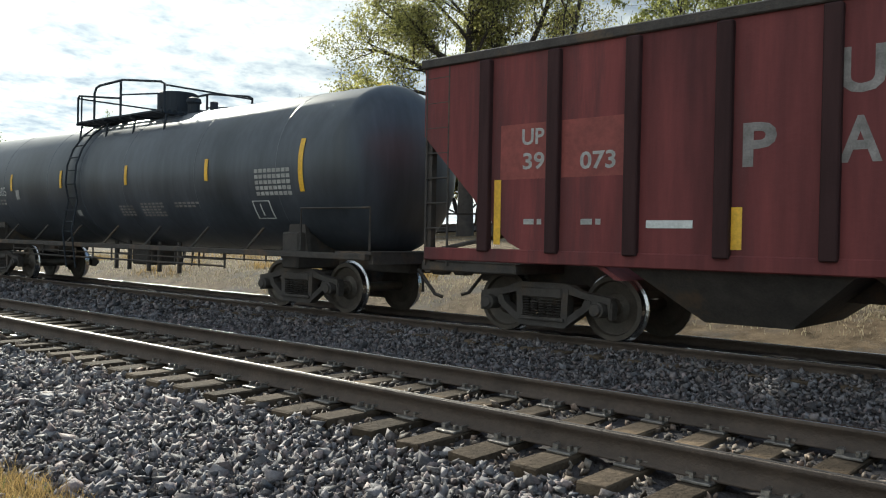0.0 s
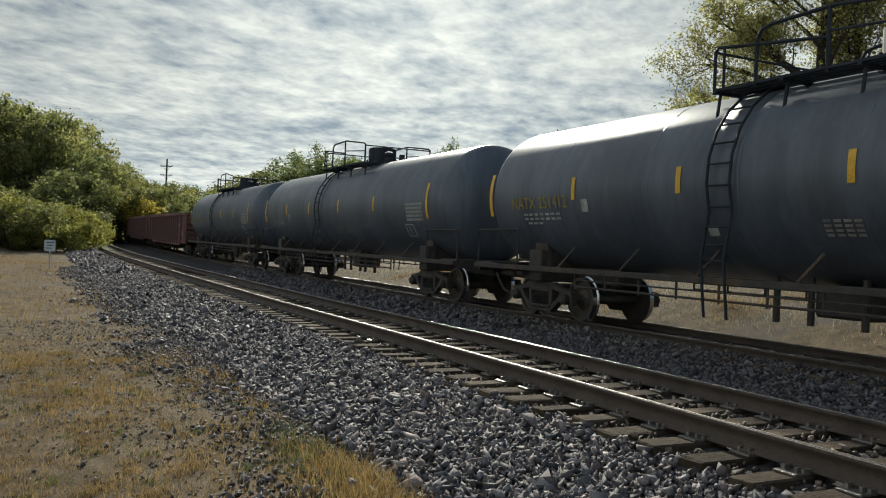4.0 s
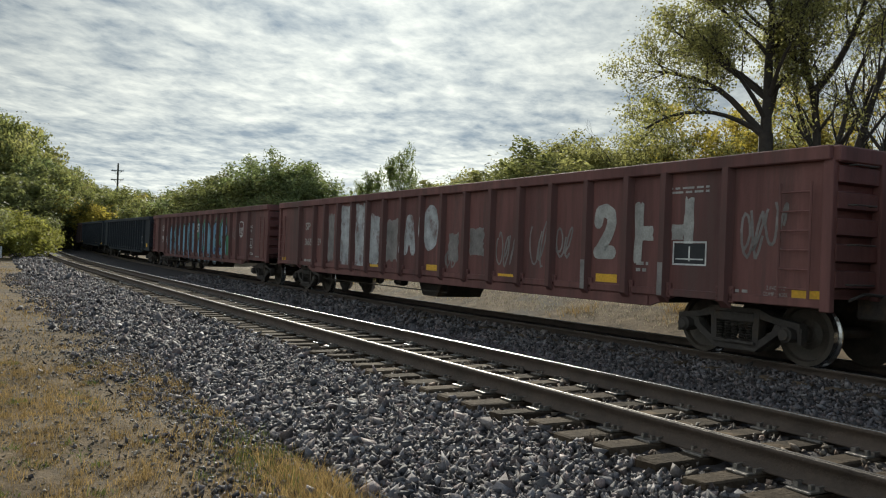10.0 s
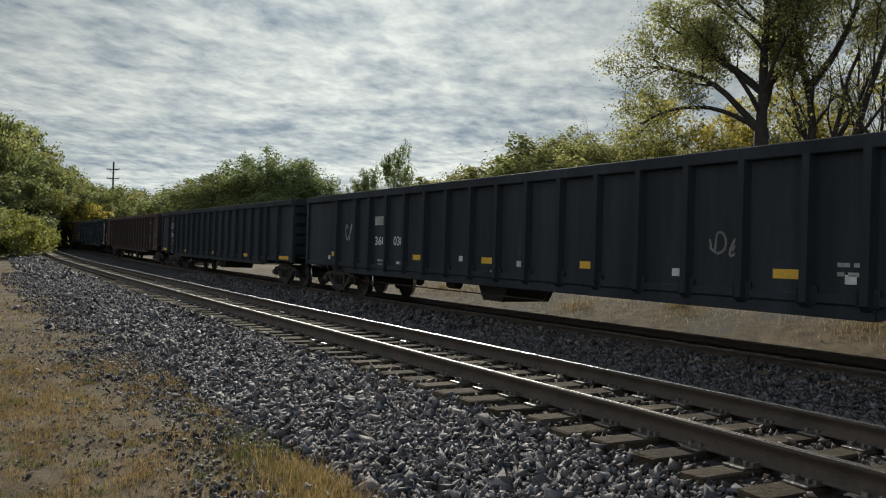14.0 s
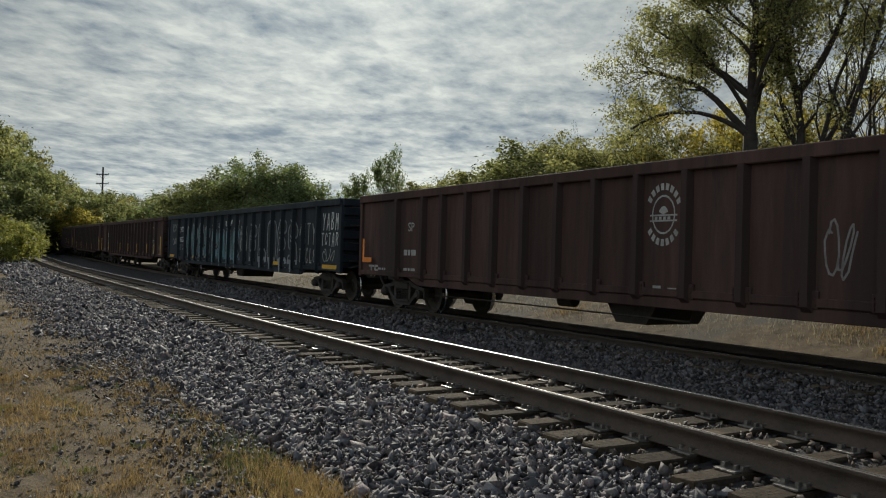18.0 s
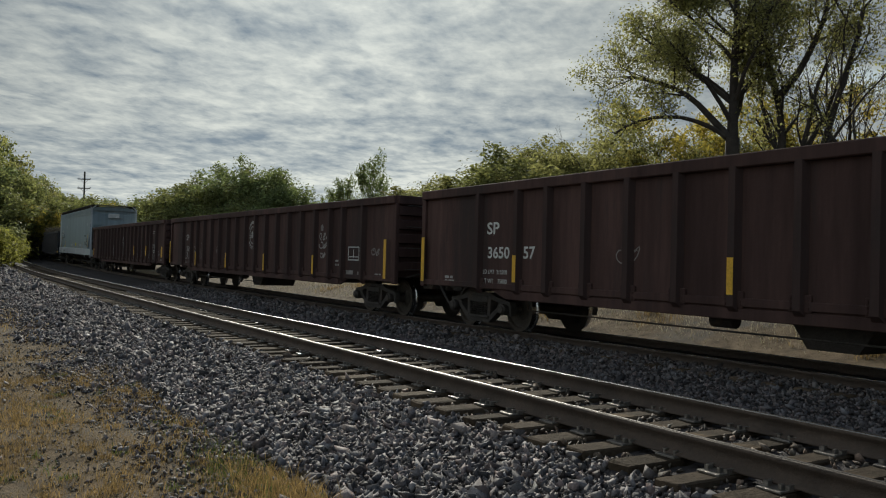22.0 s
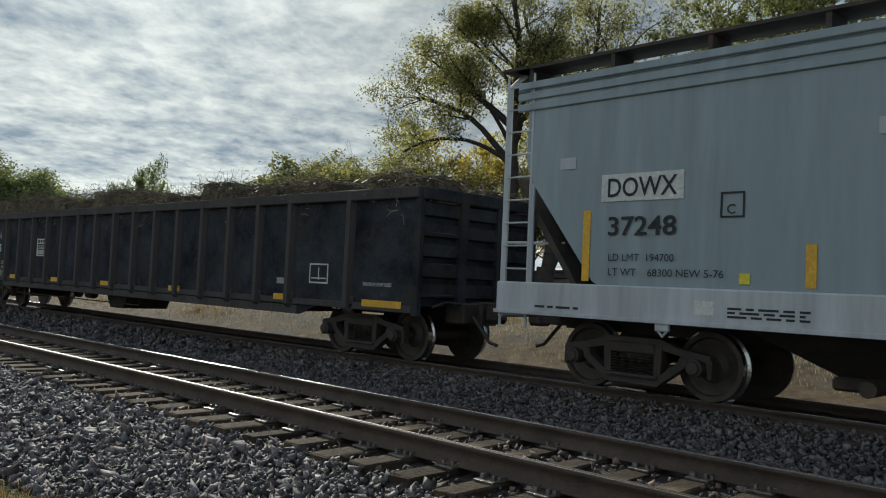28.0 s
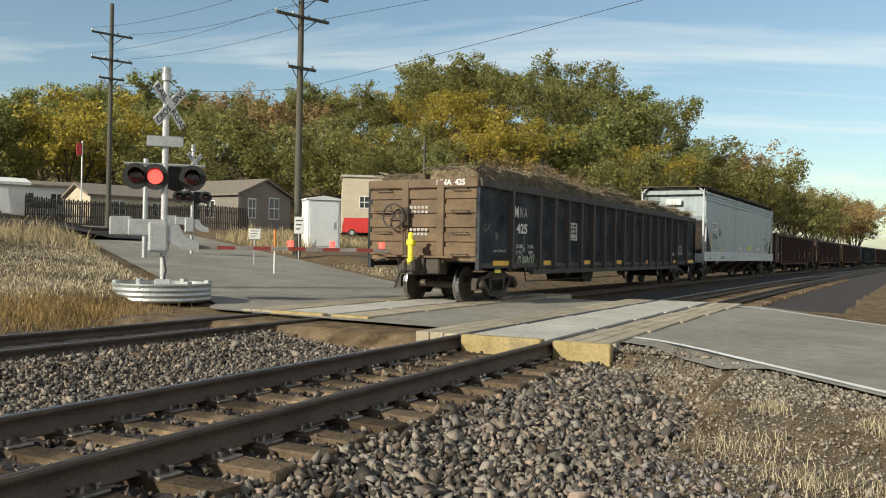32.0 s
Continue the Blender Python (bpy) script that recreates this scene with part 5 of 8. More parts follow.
    fit("U", "grimewhite", 5.69, 6.12, 2.79, 3.25, .03)
    bars(c, -h + 1.85, y, 1.56, (.28,), .07, .05, "dimwhite")
    bars(c, -h + 2.72, y, 1.56, (.28,), .07, .05, "dimwhite")
    panel(c, -h + 3.61, -h + 4.18, y, 1.45, 1.54, "white", "mark_panel")
    panel(c, -h + 1.36, -h + 1.47, y, 1.22, 2.08, "yellow", "reflector")
    panel(c, -h + 4.62, -h + 4.74, y, 1.22, 1.68, "yellow", "reflector")
    for x0, x1 in ((1.45, 2.22), (2.42, 3.3)):
        panel(c, -h + x0, -h + x1, y + .003, 2.08, 2.8, "redpatch", "paint_patch", .002)
    CARS.append((c, rear, L, h - 1.9))
    return c


# ---- the train, from the red hopper to the last car; rear: metres along the far track at the start ----
SPEED, EASE = 11.779, 0.00852
GAP = 1.3
REARS = (-10.49, -28.18, -46.32, -64.50, -82.98, -100.83, -123.36, -144.81, -166.50, -188.78, -209.87, -231.48, -253.06, -274.95, -296.56, -318.04, -338.67, -361.04)


def length(i):
    return REARS[i - 1] - (1.7 if i == 17 else GAP) - REARS[i]


def tank_text(txt, i, mt):
    return ((txt, .325, -length(i) / 2 + 1.34, -12, mt),)


open_hopper("faded red ribbed open-top hopper car with worn white lettering", 14.6, REARS[0])
tank_car("black tank car with white stencilled lettering", "black", length(1), REARS[1], tank_text("ADMX 25605", 1, "white"))
tank_car("dark grey tank car with white stencilled lettering", "greytank", length(2), REARS[2], tank_text("NATX 251397", 2, "white"))
tank_car("dark grey tank car with faded yellow lettering", "greytank", length(3), REARS[3], tank_text("NATX 251412", 3, "goldletter"))
tank_car("dark grey tank car with a plain weathered shell", "greytank", length(4), REARS[4], ())
tank_car("dark blue-grey tank car with faded yellow lettering", "greytank", length(5), REARS[5], tank_text("NATX 251336", 5, "goldletter"))
YS = -1.445


def mark(c, L, txt, x0, x1, z0, z1, mt="white", fat=.012):
    """Stencilled letters in a box on the side sheet; x from the rear end."""
    return fitted(txt, M[mt], c, -L / 2 + x0, -L / 2 + x1, -1.405, z0, z1, fat)


def square_stencil(c, L, x, z, w=.5, h=.36, mt="white"):
    bm = B()
    x -= L / 2
    for a, b, p, q in ((0, w, 0, .025), (0, w, h, h + .025), (0, .025, 0, h), (w - .025, w, 0, h), (w * .48, w * .52, .06, h * .85), (.06, w - .06, .08, .10)):
        box(bm, x + a, x + b, -1.406, -1.402, z + p, z + q)
    return part("stencil", bm, M[mt], c)


def lines(c, L, x, z, widths, h=.05, gap=.03, mt="dimwhite"):
    return bars(c, x - L / 2, -1.402, z, widths, h, gap, mt)


def patch(c, L, x0, x1, z0, z1, mt, name="reflector"):
    return panel(c, x0 - L / 2, x1 - L / 2, -1.402, z0, z1, mt, name, .004)


def bar_mark(c, L, x0, x1, z0, z1, mt="yellow", name="reflector"):
    """A reflector that stands on a post, proud of the side."""
    return panel(c, x0 - L / 2, x1 - L / 2, -1.518, z0, z1, mt, name, .004)


def blob(c, L, pts, mt, name="paint_patch"):
    bm = B()
    prism(bm, [(x - L / 2, z) for x, z in pts], -1.4055, -1.4025)
    return part(name, bm, M[mt], c)


STROKES = {
    "2": (((.05, .72), (.12, .95), (.5, 1.0), (.9, .9), (.95, .68), (.75, .42), (.2, .06)), ((.05, 0), (.98, 0)),),
    "A": (((.06, 0), (.40, 1), (.60, 1), (.94, 0)), ((.26, .34), (.74, .34))),
    "B": (((.14, 0), (.14, 1), (.70, .96), (.78, .72), (.30, .52), (.84, .36), (.74, .04), (.14, 0)),),
    "C": (((.92, .76), (.74, .96), (.40, 1), (.12, .78), (.08, .32), (.32, .02), (.72, .03), (.94, .26)),),
    "E": (((.90, .98), (.34, 1), (.12, .82), (.30, .54), (.12, .26), (.34, 0), (.92, .04)), ((.28, .53), (.72, .55))),
    "F": (((.16, 0), (.18, .72), (.38, .96), (.88, .92)), ((.18, .48), (.72, .52))),
    "G": (((.90, .80), (.62, 1), (.22, .92), (.08, .45), (.30, .02), (.72, .02), (.92, .22), (.90, .46), (.60, .46)),),
    "H": (((.14, 0), (.14, 1)), ((.86, 0), (.86, 1)), ((.14, .50), (.86, .50))),
    "I": (((.5, 0), (.5, 1)),),
    "J": (((.80, 1), (.82, .36), (.62, .04), (.30, .02), (.12, .26), (.16, .44)),),
    "K": (((.14, 0), (.14, 1)), ((.86, 1), (.26, .52), (.88, 0))),
    "L": (((.22, 1), (.14, .06), (.90, .03), (.84, .22)),),
    "M": (((.06, 0), (.16, 1), (.5, .42), (.84, 1), (.94, 0)),),
    "N": (((.12, 0), (.12, 1), (.86, 0), (.86, 1)),),
    "O": (((.50, 1), (.16, .84), (.08, .36), (.40, 0), (.80, .10), (.92, .60), (.72, .95), (.50, 1)),),
    "R": (((.14, 0), (.14, 1), (.74, .98), (.88, .72), (.66, .50), (.22, .48)), ((.50, .48), (.90, 0))),
    "S": (((.90, .86), (.56, 1), (.16, .86), (.20, .58), (.74, .46), (.86, .16), (.50, 0), (.08, .12)),),
    "T": (((.5, 0), (.5, 1)), ((.06, 1), (.94, 1))),
    "U": (((.14, 1), (.12, .26), (.38, 0), (.66, .02), (.88, .28), (.88, 1)),),
    "Y": (((.08, 1), (.5, .5), (.92, 1)), ((.5, .5), (.46, 0))),
}


def stroke_bm(bm, strokes, at, wide, y, lean=0.0):
    """Brush strokes as flat bands with round ends, each a hair in front of the last."""
    for n, st in enumerate(strokes):
        pts = [at(u + lean * v, v) for u, v in st]
        yy = y - n * .0003
        for (ax, az), (bx_, bz) in zip(pts, pts[1:]):
            d = Vector((bx_ - ax, 0, bz - az))
            q = Vector((-d.z, 0, d.x)).normalized() * wide
            bm.faces.new([bm.verts.new(v) for v in (Vector((ax, yy, az)) + q, Vector((ax, yy, az)) - q, Vector((bx_, yy, bz)) - q, Vector((bx_, yy, bz)) + q)])
            yy -= .00006
        for ax, az in pts:
            bm.faces.new([bm.verts.new((ax + wide * math.cos(k * math.pi / 5), yy, az + wide * math.sin(k * math.pi / 5))) for k in range(10)])
            yy -= .00006


def throw_up(c, L, txt, x0, x1, z0, z1, layers, gap=.1, lean=0.0, bounce=0.0, low=None, seed=1):
    """Fat sprayed letters in layers (paint, half-width) from back to front, on the side sheet and on the posts that cross it; low paints the foot of each letter."""
    rr = random.Random(seed)
    step = (x1 - x0) / len(txt)
    for i, ch in enumerate(txt):
        a, w = x0 + step * i + step * gap / 2 - L / 2, step * (1 - gap)
        b0, b1 = z0 + rr.uniform(-bounce, bounce), z1 + rr.uniform(-bounce, bounce)
        core = layers[-1][1]

        def at(u, v):
            return a + core + u * (w - 2 * core), b0 + core + v * (b1 - b0 - 2 * core)
        jobs = [(mt, r, -1.4075 - k * .0022, None) for k, (mt, r) in enumerate(layers)]
        if low:
            jobs.append((low, core, -1.4075 - len(layers) * .0022, b0 + (b1 - b0) * .24))
        for mt, r, y, cut in jobs:
            bm = B()
            stroke_bm(bm, STROKES[ch], at, r, y, lean)
            if cut is not None:
                bmesh.ops.bisect_plane(bm, geom=bm.verts[:] + bm.edges[:] + bm.faces[:], plane_co=(0, 0, cut), plane_no=(0, 0, 1), clear_outer=True)
            for px in c["posts"]:
                if a - .2 < px < a + w + .2:
                    pb = bm.copy()
                    bmesh.ops.translate(pb, vec=(0, -.115, 0), verts=pb.verts[:])
                    for sgn in (-1, 1):
                        bmesh.ops.bisect_plane(pb, geom=pb.verts[:] + pb.edges[:] + pb.faces[:], plane_co=(px + sgn * .052, 0, 0), plane_no=(sgn, 0, 0), clear_outer=True)
                    if len(pb.faces):
                        part("graffiti", pb, M[mt], c)
                    else:
                        pb.free()
            part("graffiti", bm, M[mt], c)


def tag(c, L, txt, x0, x1, z0, z1, mt="dimwhite", r=.02, lean=.12, seed=1):
    """A quick handwritten tag of single strokes."""
    throw_up(c, L, txt, x0, x1, z0, z1, ((mt, r),), .25, lean, .03, None, seed)


def scribble(c, L, x, z, w, h, seed, mt="ggrey", r=.014, y=-1.404):
    """A thin sprayed tag: joined looping strokes."""
    rr = random.Random(seed)
    bm = B()
    n = max(2, int(w / .22))
    for k in range(n):
        cx, rw = x - L / 2 + w * (k + .5) / n, w / n * .5
        ph, turns = rr.uniform(0, 6.28), rr.uniform(.7, 1.5)
        pts = []
        for i in range(15):
            u = i / 14
            a = ph + u * 6.28 * turns
            pts.append((cx + rw * (math.cos(a) * .8 + (u - .5) * rr.choice((.5, .9))), z + h * (.5 + .48 * math.sin(a + k) * (.6 + .4 * u))))
        for (ax, az), (bx_, bz) in zip(pts, pts[1:]):
            d = Vector((bx_ - ax, 0, bz - az))
            if d.length < .005:
                continue
            q = Vector((d.z, 0, -d.x)).normalized() * r
            e = d.normalized() * r * .6
            v = [bm.verts.new(Vector(t) + o) for t, o in (((ax, y, az), q - e), ((ax, y, az), -q - e), ((bx_, y, bz), -q + e), ((bx_, y, bz), q + e))]
            bm.faces.new(v)
    return part("graffiti", bm, M[mt], c)


def yellows(L, *pairs):
    return tuple((x - L / 2, w) for x, w in pairs)


def emblem(c, L, x, z, w, h):
    """A shield-shaped emblem: white edge, blue top, red and white stripes."""
    def ring(k):
        pts = ((0, .72), (.02, .9), (.14, .97), (.3, .95), (.5, 1.0), (.7, .95), (.86, .97), (.98, .9), (1, .72), (.97, .3), (.85, .12), (.5, 0), (.15, .12), (.03, .3))
        return [(x + w * (.5 + (a - .5) * k), z + h * (.5 + (b - .5) * k)) for a, b in pts]
    blob(c, L, ring(1), "white", "emblem")
    bm = B()
    prism(bm, [(x + w * a - L / 2, z + h * b) for a, b in ((.07, .6), (.93, .6), (.94, .74), (.9, .88), (.7, .89), (.5, .93), (.3, .89), (.1, .88), (.06, .74))], -1.4085, -1.406)
    part("emblem", bm, M["maroon"], c)
    for k in range(5):
        a = .13 + k * .165
        panel(c, x + w * a - L / 2, x + w * (a + .08) - L / 2, -1.406, z + h * (.12 + .16 * abs(a - .46)), z + h * .57, "maroon", "emblem", .003)


def round_emblem(c, L, x, z):
    """A faded round emblem: two broken outer arcs, an inner ring and a framed bar."""
    def arc(r0, r1, a0, a1, name="emblem"):
        bm = B()
        n = 18
        v = [(bm.verts.new((x - L / 2 + r0 * .8 * math.cos(a), -1.4045, z + r0 * math.sin(a))), bm.verts.new((x - L / 2 + r1 * .8 * math.cos(a), -1.4045, z + r1 * math.sin(a)))) for a in (radians(a0 + (a1 - a0) * k / n) for k in range(n + 1))]
        for p, q in zip(v, v[1:]):
            bm.faces.new((p[0], p[1], q[1], q[0]))
        part(name, bm, M["dimwhite"], c)
    for k in range(8):
        arc(.36, .46, 22 + k * 17, 33 + k * 17)
    for k in range(7):
        arc(.36, .46, 212 + k * 17, 223 + k * 17)
    arc(.26, .29, 0, 360)
    arc(.0, .12, 20, 160)
    for dz in (-.09, -.01):
        panel(c, x - .27 - L / 2, x + .27 - L / 2, -1.404, z + dz - .012, z + dz + .012, "dimwhite", "emblem", .003)
    for k in range(4):
        panel(c, x - .17 + k * .085 - L / 2, x - .12 + k * .085 - L / 2, -1.404, z - .075, z - .03, "dimwhite", "emblem", .003)


# plain maroon car
L = length(6)
g = gondola("plain maroon gondola car with white lettering", "maroon", L, REARS[6], 17)
mark(g, L, "UP", 2.24, 2.85, 1.91, 2.24, fat=.02)
mark(g, L, "96", 2.27, 2.89, 1.32, 1.67, fat=.02)
mark(g, L, "35", 3.30, 3.90, 1.32, 1.67, fat=.02)
mark(g, L, "9", 4.35, 4.62, 1.32, 1.67, fat=.02)
mark(g, L, "LD LMT", 5.35, 5.85, 1.52, 1.61, fat=0)
mark(g, L, "LT WT", 5.35, 5.75, 1.36, 1.45, fat=0)
mark(g, L, "210400", 6.5, 6.95, 1.52, 1.61, fat=0)
mark(g, L, "75600", 6.55, 6.95, 1.36, 1.45, fat=0)
mark(g, L, "BUILDING", 17.86, 18.58, 2.0, 2.12, fat=.008)
mark(g, L, "AMERICA", 17.86, 18.53, 1.83, 1.95, fat=.008)
square_stencil(g, L, 18.15, 1.27, .46, .33)
mark(g, L, "G-110-006", 18.06, 18.74, 1.04, 1.15, fat=.006)
mark(g, L, "2 INCH TREAD COND SHOES", 19.45, 20.6, .84, .91, fat=0)
lines(g, L, 19.35, 1.65, (.45, .4, .4, .5), .05, .05)
patch(g, L, 19.54, 19.69, .94, 1.03, "redpaint", "tag_plate")
emblem(g, L, 16.86, 1.64, .55, .62)
lines(g, L, 15.6, 1.0, (.6, .7))
patch(g, L, 16.98, 17.25, .92, 1.0, "dimwhite", "mark_panel")
lines(g, L, 5.3, .86, (.55,))
lines(g, L, 6.4, .84, (.6,))
lines(g, L, 3.3, 1.0, (.5, .6))
lines(g, L, .25, .98, (.8,))
lines(g, L, 1.85, 1.0, (.35,))
patch(g, L, 5.75, 5.95, .96, 1.04, "white", "mark_panel")
square_stencil(g, L, 5.4, 2.0, .24, .26)

# maroon car with silver graffiti
L = length(7)
H = L / 2
g = gondola("maroon gondola car with faded silver graffiti", "maroon", L, REARS[7], 17, narrow=True)
mark(g, L, "SP", H - 7.78, H - 7.36, 1.88, 2.11, "dimwhite", .02)
mark(g, L, "365", H - 7.80, H - 7.18, 1.42, 1.63, "dimwhite", .02)
mark(g, L, "59", H - 6.72, H - 6.48, 1.42, 1.63, "dimwhite", .02)
lines(g, L, H - 7.8, 1.0, (.6, .6), .07, .07)
for x0, x1, z0, z1 in ((-3.09, -2.5, .86, .98), (.03, .54, .93, 1.06), (2.94, 3.49, .84, .97), (5.84, 6.35, .95, 1.08), (9.58, 10.06, .83, 1.02), (-9.85, -9.5, .9, 1.02)):
    patch(g, L, H + x0, H + x1, z0, z1, "yellow")
for i, (x, w, z0, z1, m_) in enumerate(((-5.9, .42, 1.0, 2.3, "grimewhite"), (-4.98, .72, .86, 2.5, "silver"), (-4.0, .74, .84, 2.5, "silver"), (-3.06, .55, .98, 2.22, "silver"), (-2.08, .6, 1.1, 2.1, "grimewhite"), (1.0, .4, 1.15, 1.75, "grimewhite"), (1.86, .52, 1.3, 1.85, "grimewhite"))):
    # worn panels of silver with ragged edges
    rr = random.Random(i)
    edge = []
    for u, v, du, dv in ((0, 0, 1, 0), (1, 0, 0, 1), (1, 1, -1, 0), (0, 1, 0, -1)):
        for k in range(9):
            f = k / 9
            edge.append((H + x + w * (u + du * f + rr.uniform(-.07, .07)), z0 + (z1 - z0) * (v + dv * f + rr.uniform(-.05, .05))))
    blob(g, L, edge, m_, "graffiti")
throw_up(g, L, "A", H - 1.2, H - .5, 1.24, 2.2, (("silver", .13),), .0, .0, .0, None, 2)
throw_up(g, L, "O", H - .24, H + .56, 1.36, 2.4, (("silver", .2),), .0, .0, .0, None, 2)
for x, z, w, h, sd in ((2.85, 1.05, .7, .75, 3), (3.95, 1.1, .55, .95, 4), (4.72, 1.3, .5, .6, 5), (8.75, 1.35, .4, .75, 6), (9.15, 1.5, .36, .7, 7), (.85, 1.0, .5, .4, 8)):
    scribble(g, L, H + x, z, w, h, sd, "grimewhite", .02)
throw_up(g, L, "2", H + 5.74, H + 6.32, 1.32, 2.22, (("dimwhite", .11),), .0, .0, .0, None, 9)
# a tall bar, a cross stroke and a second bar, roughly rolled
for i, (x0, x1, z0, z1) in enumerate(((6.72, 6.90, 1.28, 2.2), (6.90, 7.12, 1.62, 1.84), (7.50, 7.74, 1.64, 1.86), (7.74, 7.92, 1.28, 2.24))):
    rr = random.Random(i + 40)
    edge = []
    for u, v, du, dv in ((0, 0, 1, 0), (1, 0, 0, 1), (1, 1, -1, 0), (0, 1, 0, -1)):
        for k in range(5):
            edge.append((H + x0 + (x1 - x0) * (u + du * k / 5 + rr.uniform(-.08, .08)), z0 + (z1 - z0) * (v + dv * k / 5 + rr.uniform(-.03, .03))))
    blob(g, L, edge, "dimwhite", "graffiti")
patch(g, L, H + 7.56, H + 8.16, 1.29, 1.58, "blackletter", "stencil_panel")
sq = square_stencil(g, L, H + 7.54, 1.27, .64, .32)
sq.matrix_basis = Matrix.Translation((0, -.004, 0)) @ sq.matrix_basis
lines(g, L, H + 7.34, 2.40, (.85, .85), .03, .03)
lines(g, L, H + 6.78, 1.30, (.26, .22), .05, .05)
lines(g, L, H + 8.6, .98, (.34, .2), .04, .04)
mark(g, L, "2 INCH HP", H + 9.2, H + 9.5, 1.0, 1.05, "dimwhite", 0)
mark(g, L, "COMP SHOES", H + 9.15, H + 9.52, .92, .97, "dimwhite", 0)
for p in (5.627, 7.4):
    bar_mark(g, L, H + p - .05, H + p + .05, .82, 1.30, "grimewhite")

# maroon car with blue graffiti
L = length(8)
g = gondola("maroon gondola car covered in large blue graffiti letters", "maroon", L, REARS[8], 17)
mark(g, L, "UP", 2.24, 2.85, 1.91, 2.24, fat=.02)
mark(g, L, "96", 2.27, 2.89, 1.32, 1.67, fat=.02)
mark(g, L, "18", 3.30, 3.85, 1.32, 1.67, fat=.02)
mark(g, L, "4", 4.6, 4.95, 1.32, 1.67, fat=.02)
rr = random.Random(9)
for k in range(22):
    x, z, r = 4.2 + k * .52, rr.uniform(1.0, 2.2), rr.uniform(.3, .5)
    if k > 20:
        z, r = 1.3, .45
    blob(g, L, [(x + r * math.cos(a) * rr.uniform(.75, 1.2), max(.68, min(2.6, z + r * math.sin(a) * rr.uniform(.8, 1.2)))) for a in np.linspace(0, 2 * math.pi, 14, endpoint=False)], "ggreen", "graffiti")
throw_up(g, L, "CHUR", 4.0, 10.0, .66, 2.24, (("blackletter", .33), ("gblue", .235)), .12, .04, .05, None, 3)
throw_up(g, L, "JAGS", 10.05, 15.2, .60, 2.26, (("blackletter", .305), ("gblue", .215)), .12, .02, .04, None, 4)
rr = random.Random(77)
for k in range(16):
    x, z, r = rr.uniform(10.4, 14.9), rr.uniform(.75, 1.5), rr.uniform(.05, .10)
    bm = B()
    prism(bm, [(x + r * math.cos(a) - L / 2, z + r * math.sin(a)) for a in np.linspace(0, 2 * math.pi, 12, endpoint=False)], -1.4140, -1.4130)
    part("graffiti", bm, M["gdot"], g)
throw_up(g, L, "BS", 9.62, 10.4, 1.82, 2.26, (("blackletter", .085), ("white", .05)), .1, .1, .0, None, 2)
scribble(g, L, 15.9, 1.55, .5, .5, 12, "grimewhite", .014)
emblem(g, L, 16.82, 1.62, .54, .64)
mark(g, L, "BUILDING", 17.8, 18.53, 1.98, 2.08, fat=.004)
mark(g, L, "AMERICA", 17.8, 18.45, 1.83, 1.93, fat=.004)
square_stencil(g, L, 18.1, 1.25, .46, .32)
mark(g, L, "G-110-006", 18.04, 18.7, 1.0, 1.1, fat=.004)
lines(g, L, 15.7, .86, (.6, .7))
lines(g, L, 19.0, .98, (.4, .35))

# black cars
L = length(9)
g = gondola("black gondola car with small white stencils", "blackgon", L, REARS[9], 18)
patch(g, L, 19.65, 20.08, 1.0, 1.22, "yellow")
for x, w in ((1.84, .46), (6.74, .48), (9.68, .46), (12.74, .46), (16.58, .46)):
    patch(g, L, x, x + w, 1.08, 1.20, "yellow")
patch(g, L, 4.66, 5.24, 1.90, 2.12, "dimwhite", "lettering")
mark(g, L, "CHT", 4.70, 5.22, 1.93, 2.09, "blackletter", .015)
mark(g, L, "360", 4.68, 5.26, 1.40, 1.62, fat=.02)
mark(g, L, "038", 5.72, 6.24, 1.40, 1.62, fat=.02)
lines(g, L, 4.86, 1.06, (.34, .30), .06, .05, "dimwhite")
lines(g, L, 5.9, 1.02, (.32, .32), .06, .05, "white")
scribble(g, L, 2.78, 1.5, .46, .52, 91, "dimwhite", .018)
scribble(g, L, 15.55, 1.32, .58, .38, 92, "grimewhite", .018)
for x, z in ((1.6, .98), (4.3, 1.05), (8.8, 1.1), (10.9, 1.05), (14.84, 1.04), (17.58, 1.05)):
    patch(g, L, x, x + .15, z, z + .11, "white", "stencil")
lines(g, L, 17.48, 1.30, (.34, .28), .05, .06)
lines(g, L, 10.0, .96, (.22,))
lines(g, L, 15.8, .90, (.26, .2), .03, .03)
lines(g, L, 16.62, .92, (.36, .3), .03, .03)
square_stencil(g, L, 18.1, 1.24, .62, .34)

L = length(10)
g = gondola("black gondola car with white reporting marks", "blackgon", L, REARS[10], 17, yellow=yellows(L, (.38, .9), (5.2, .5), (10.2, .5), (14.6, .5), (18.6, .9)))
mark(g, L, "CHTT", 1.98, 3.06, 1.94, 2.23, fat=.02)
mark(g, L, "360339", 2.05, 3.03, 1.53, 1.75, fat=.015)
mark(g, L, "LD LMT  211800", 2.15, 2.85, 1.31, 1.40, fat=0)
mark(g, L, "LT WT    74200", 2.15, 2.85, 1.16, 1.25, fat=0)

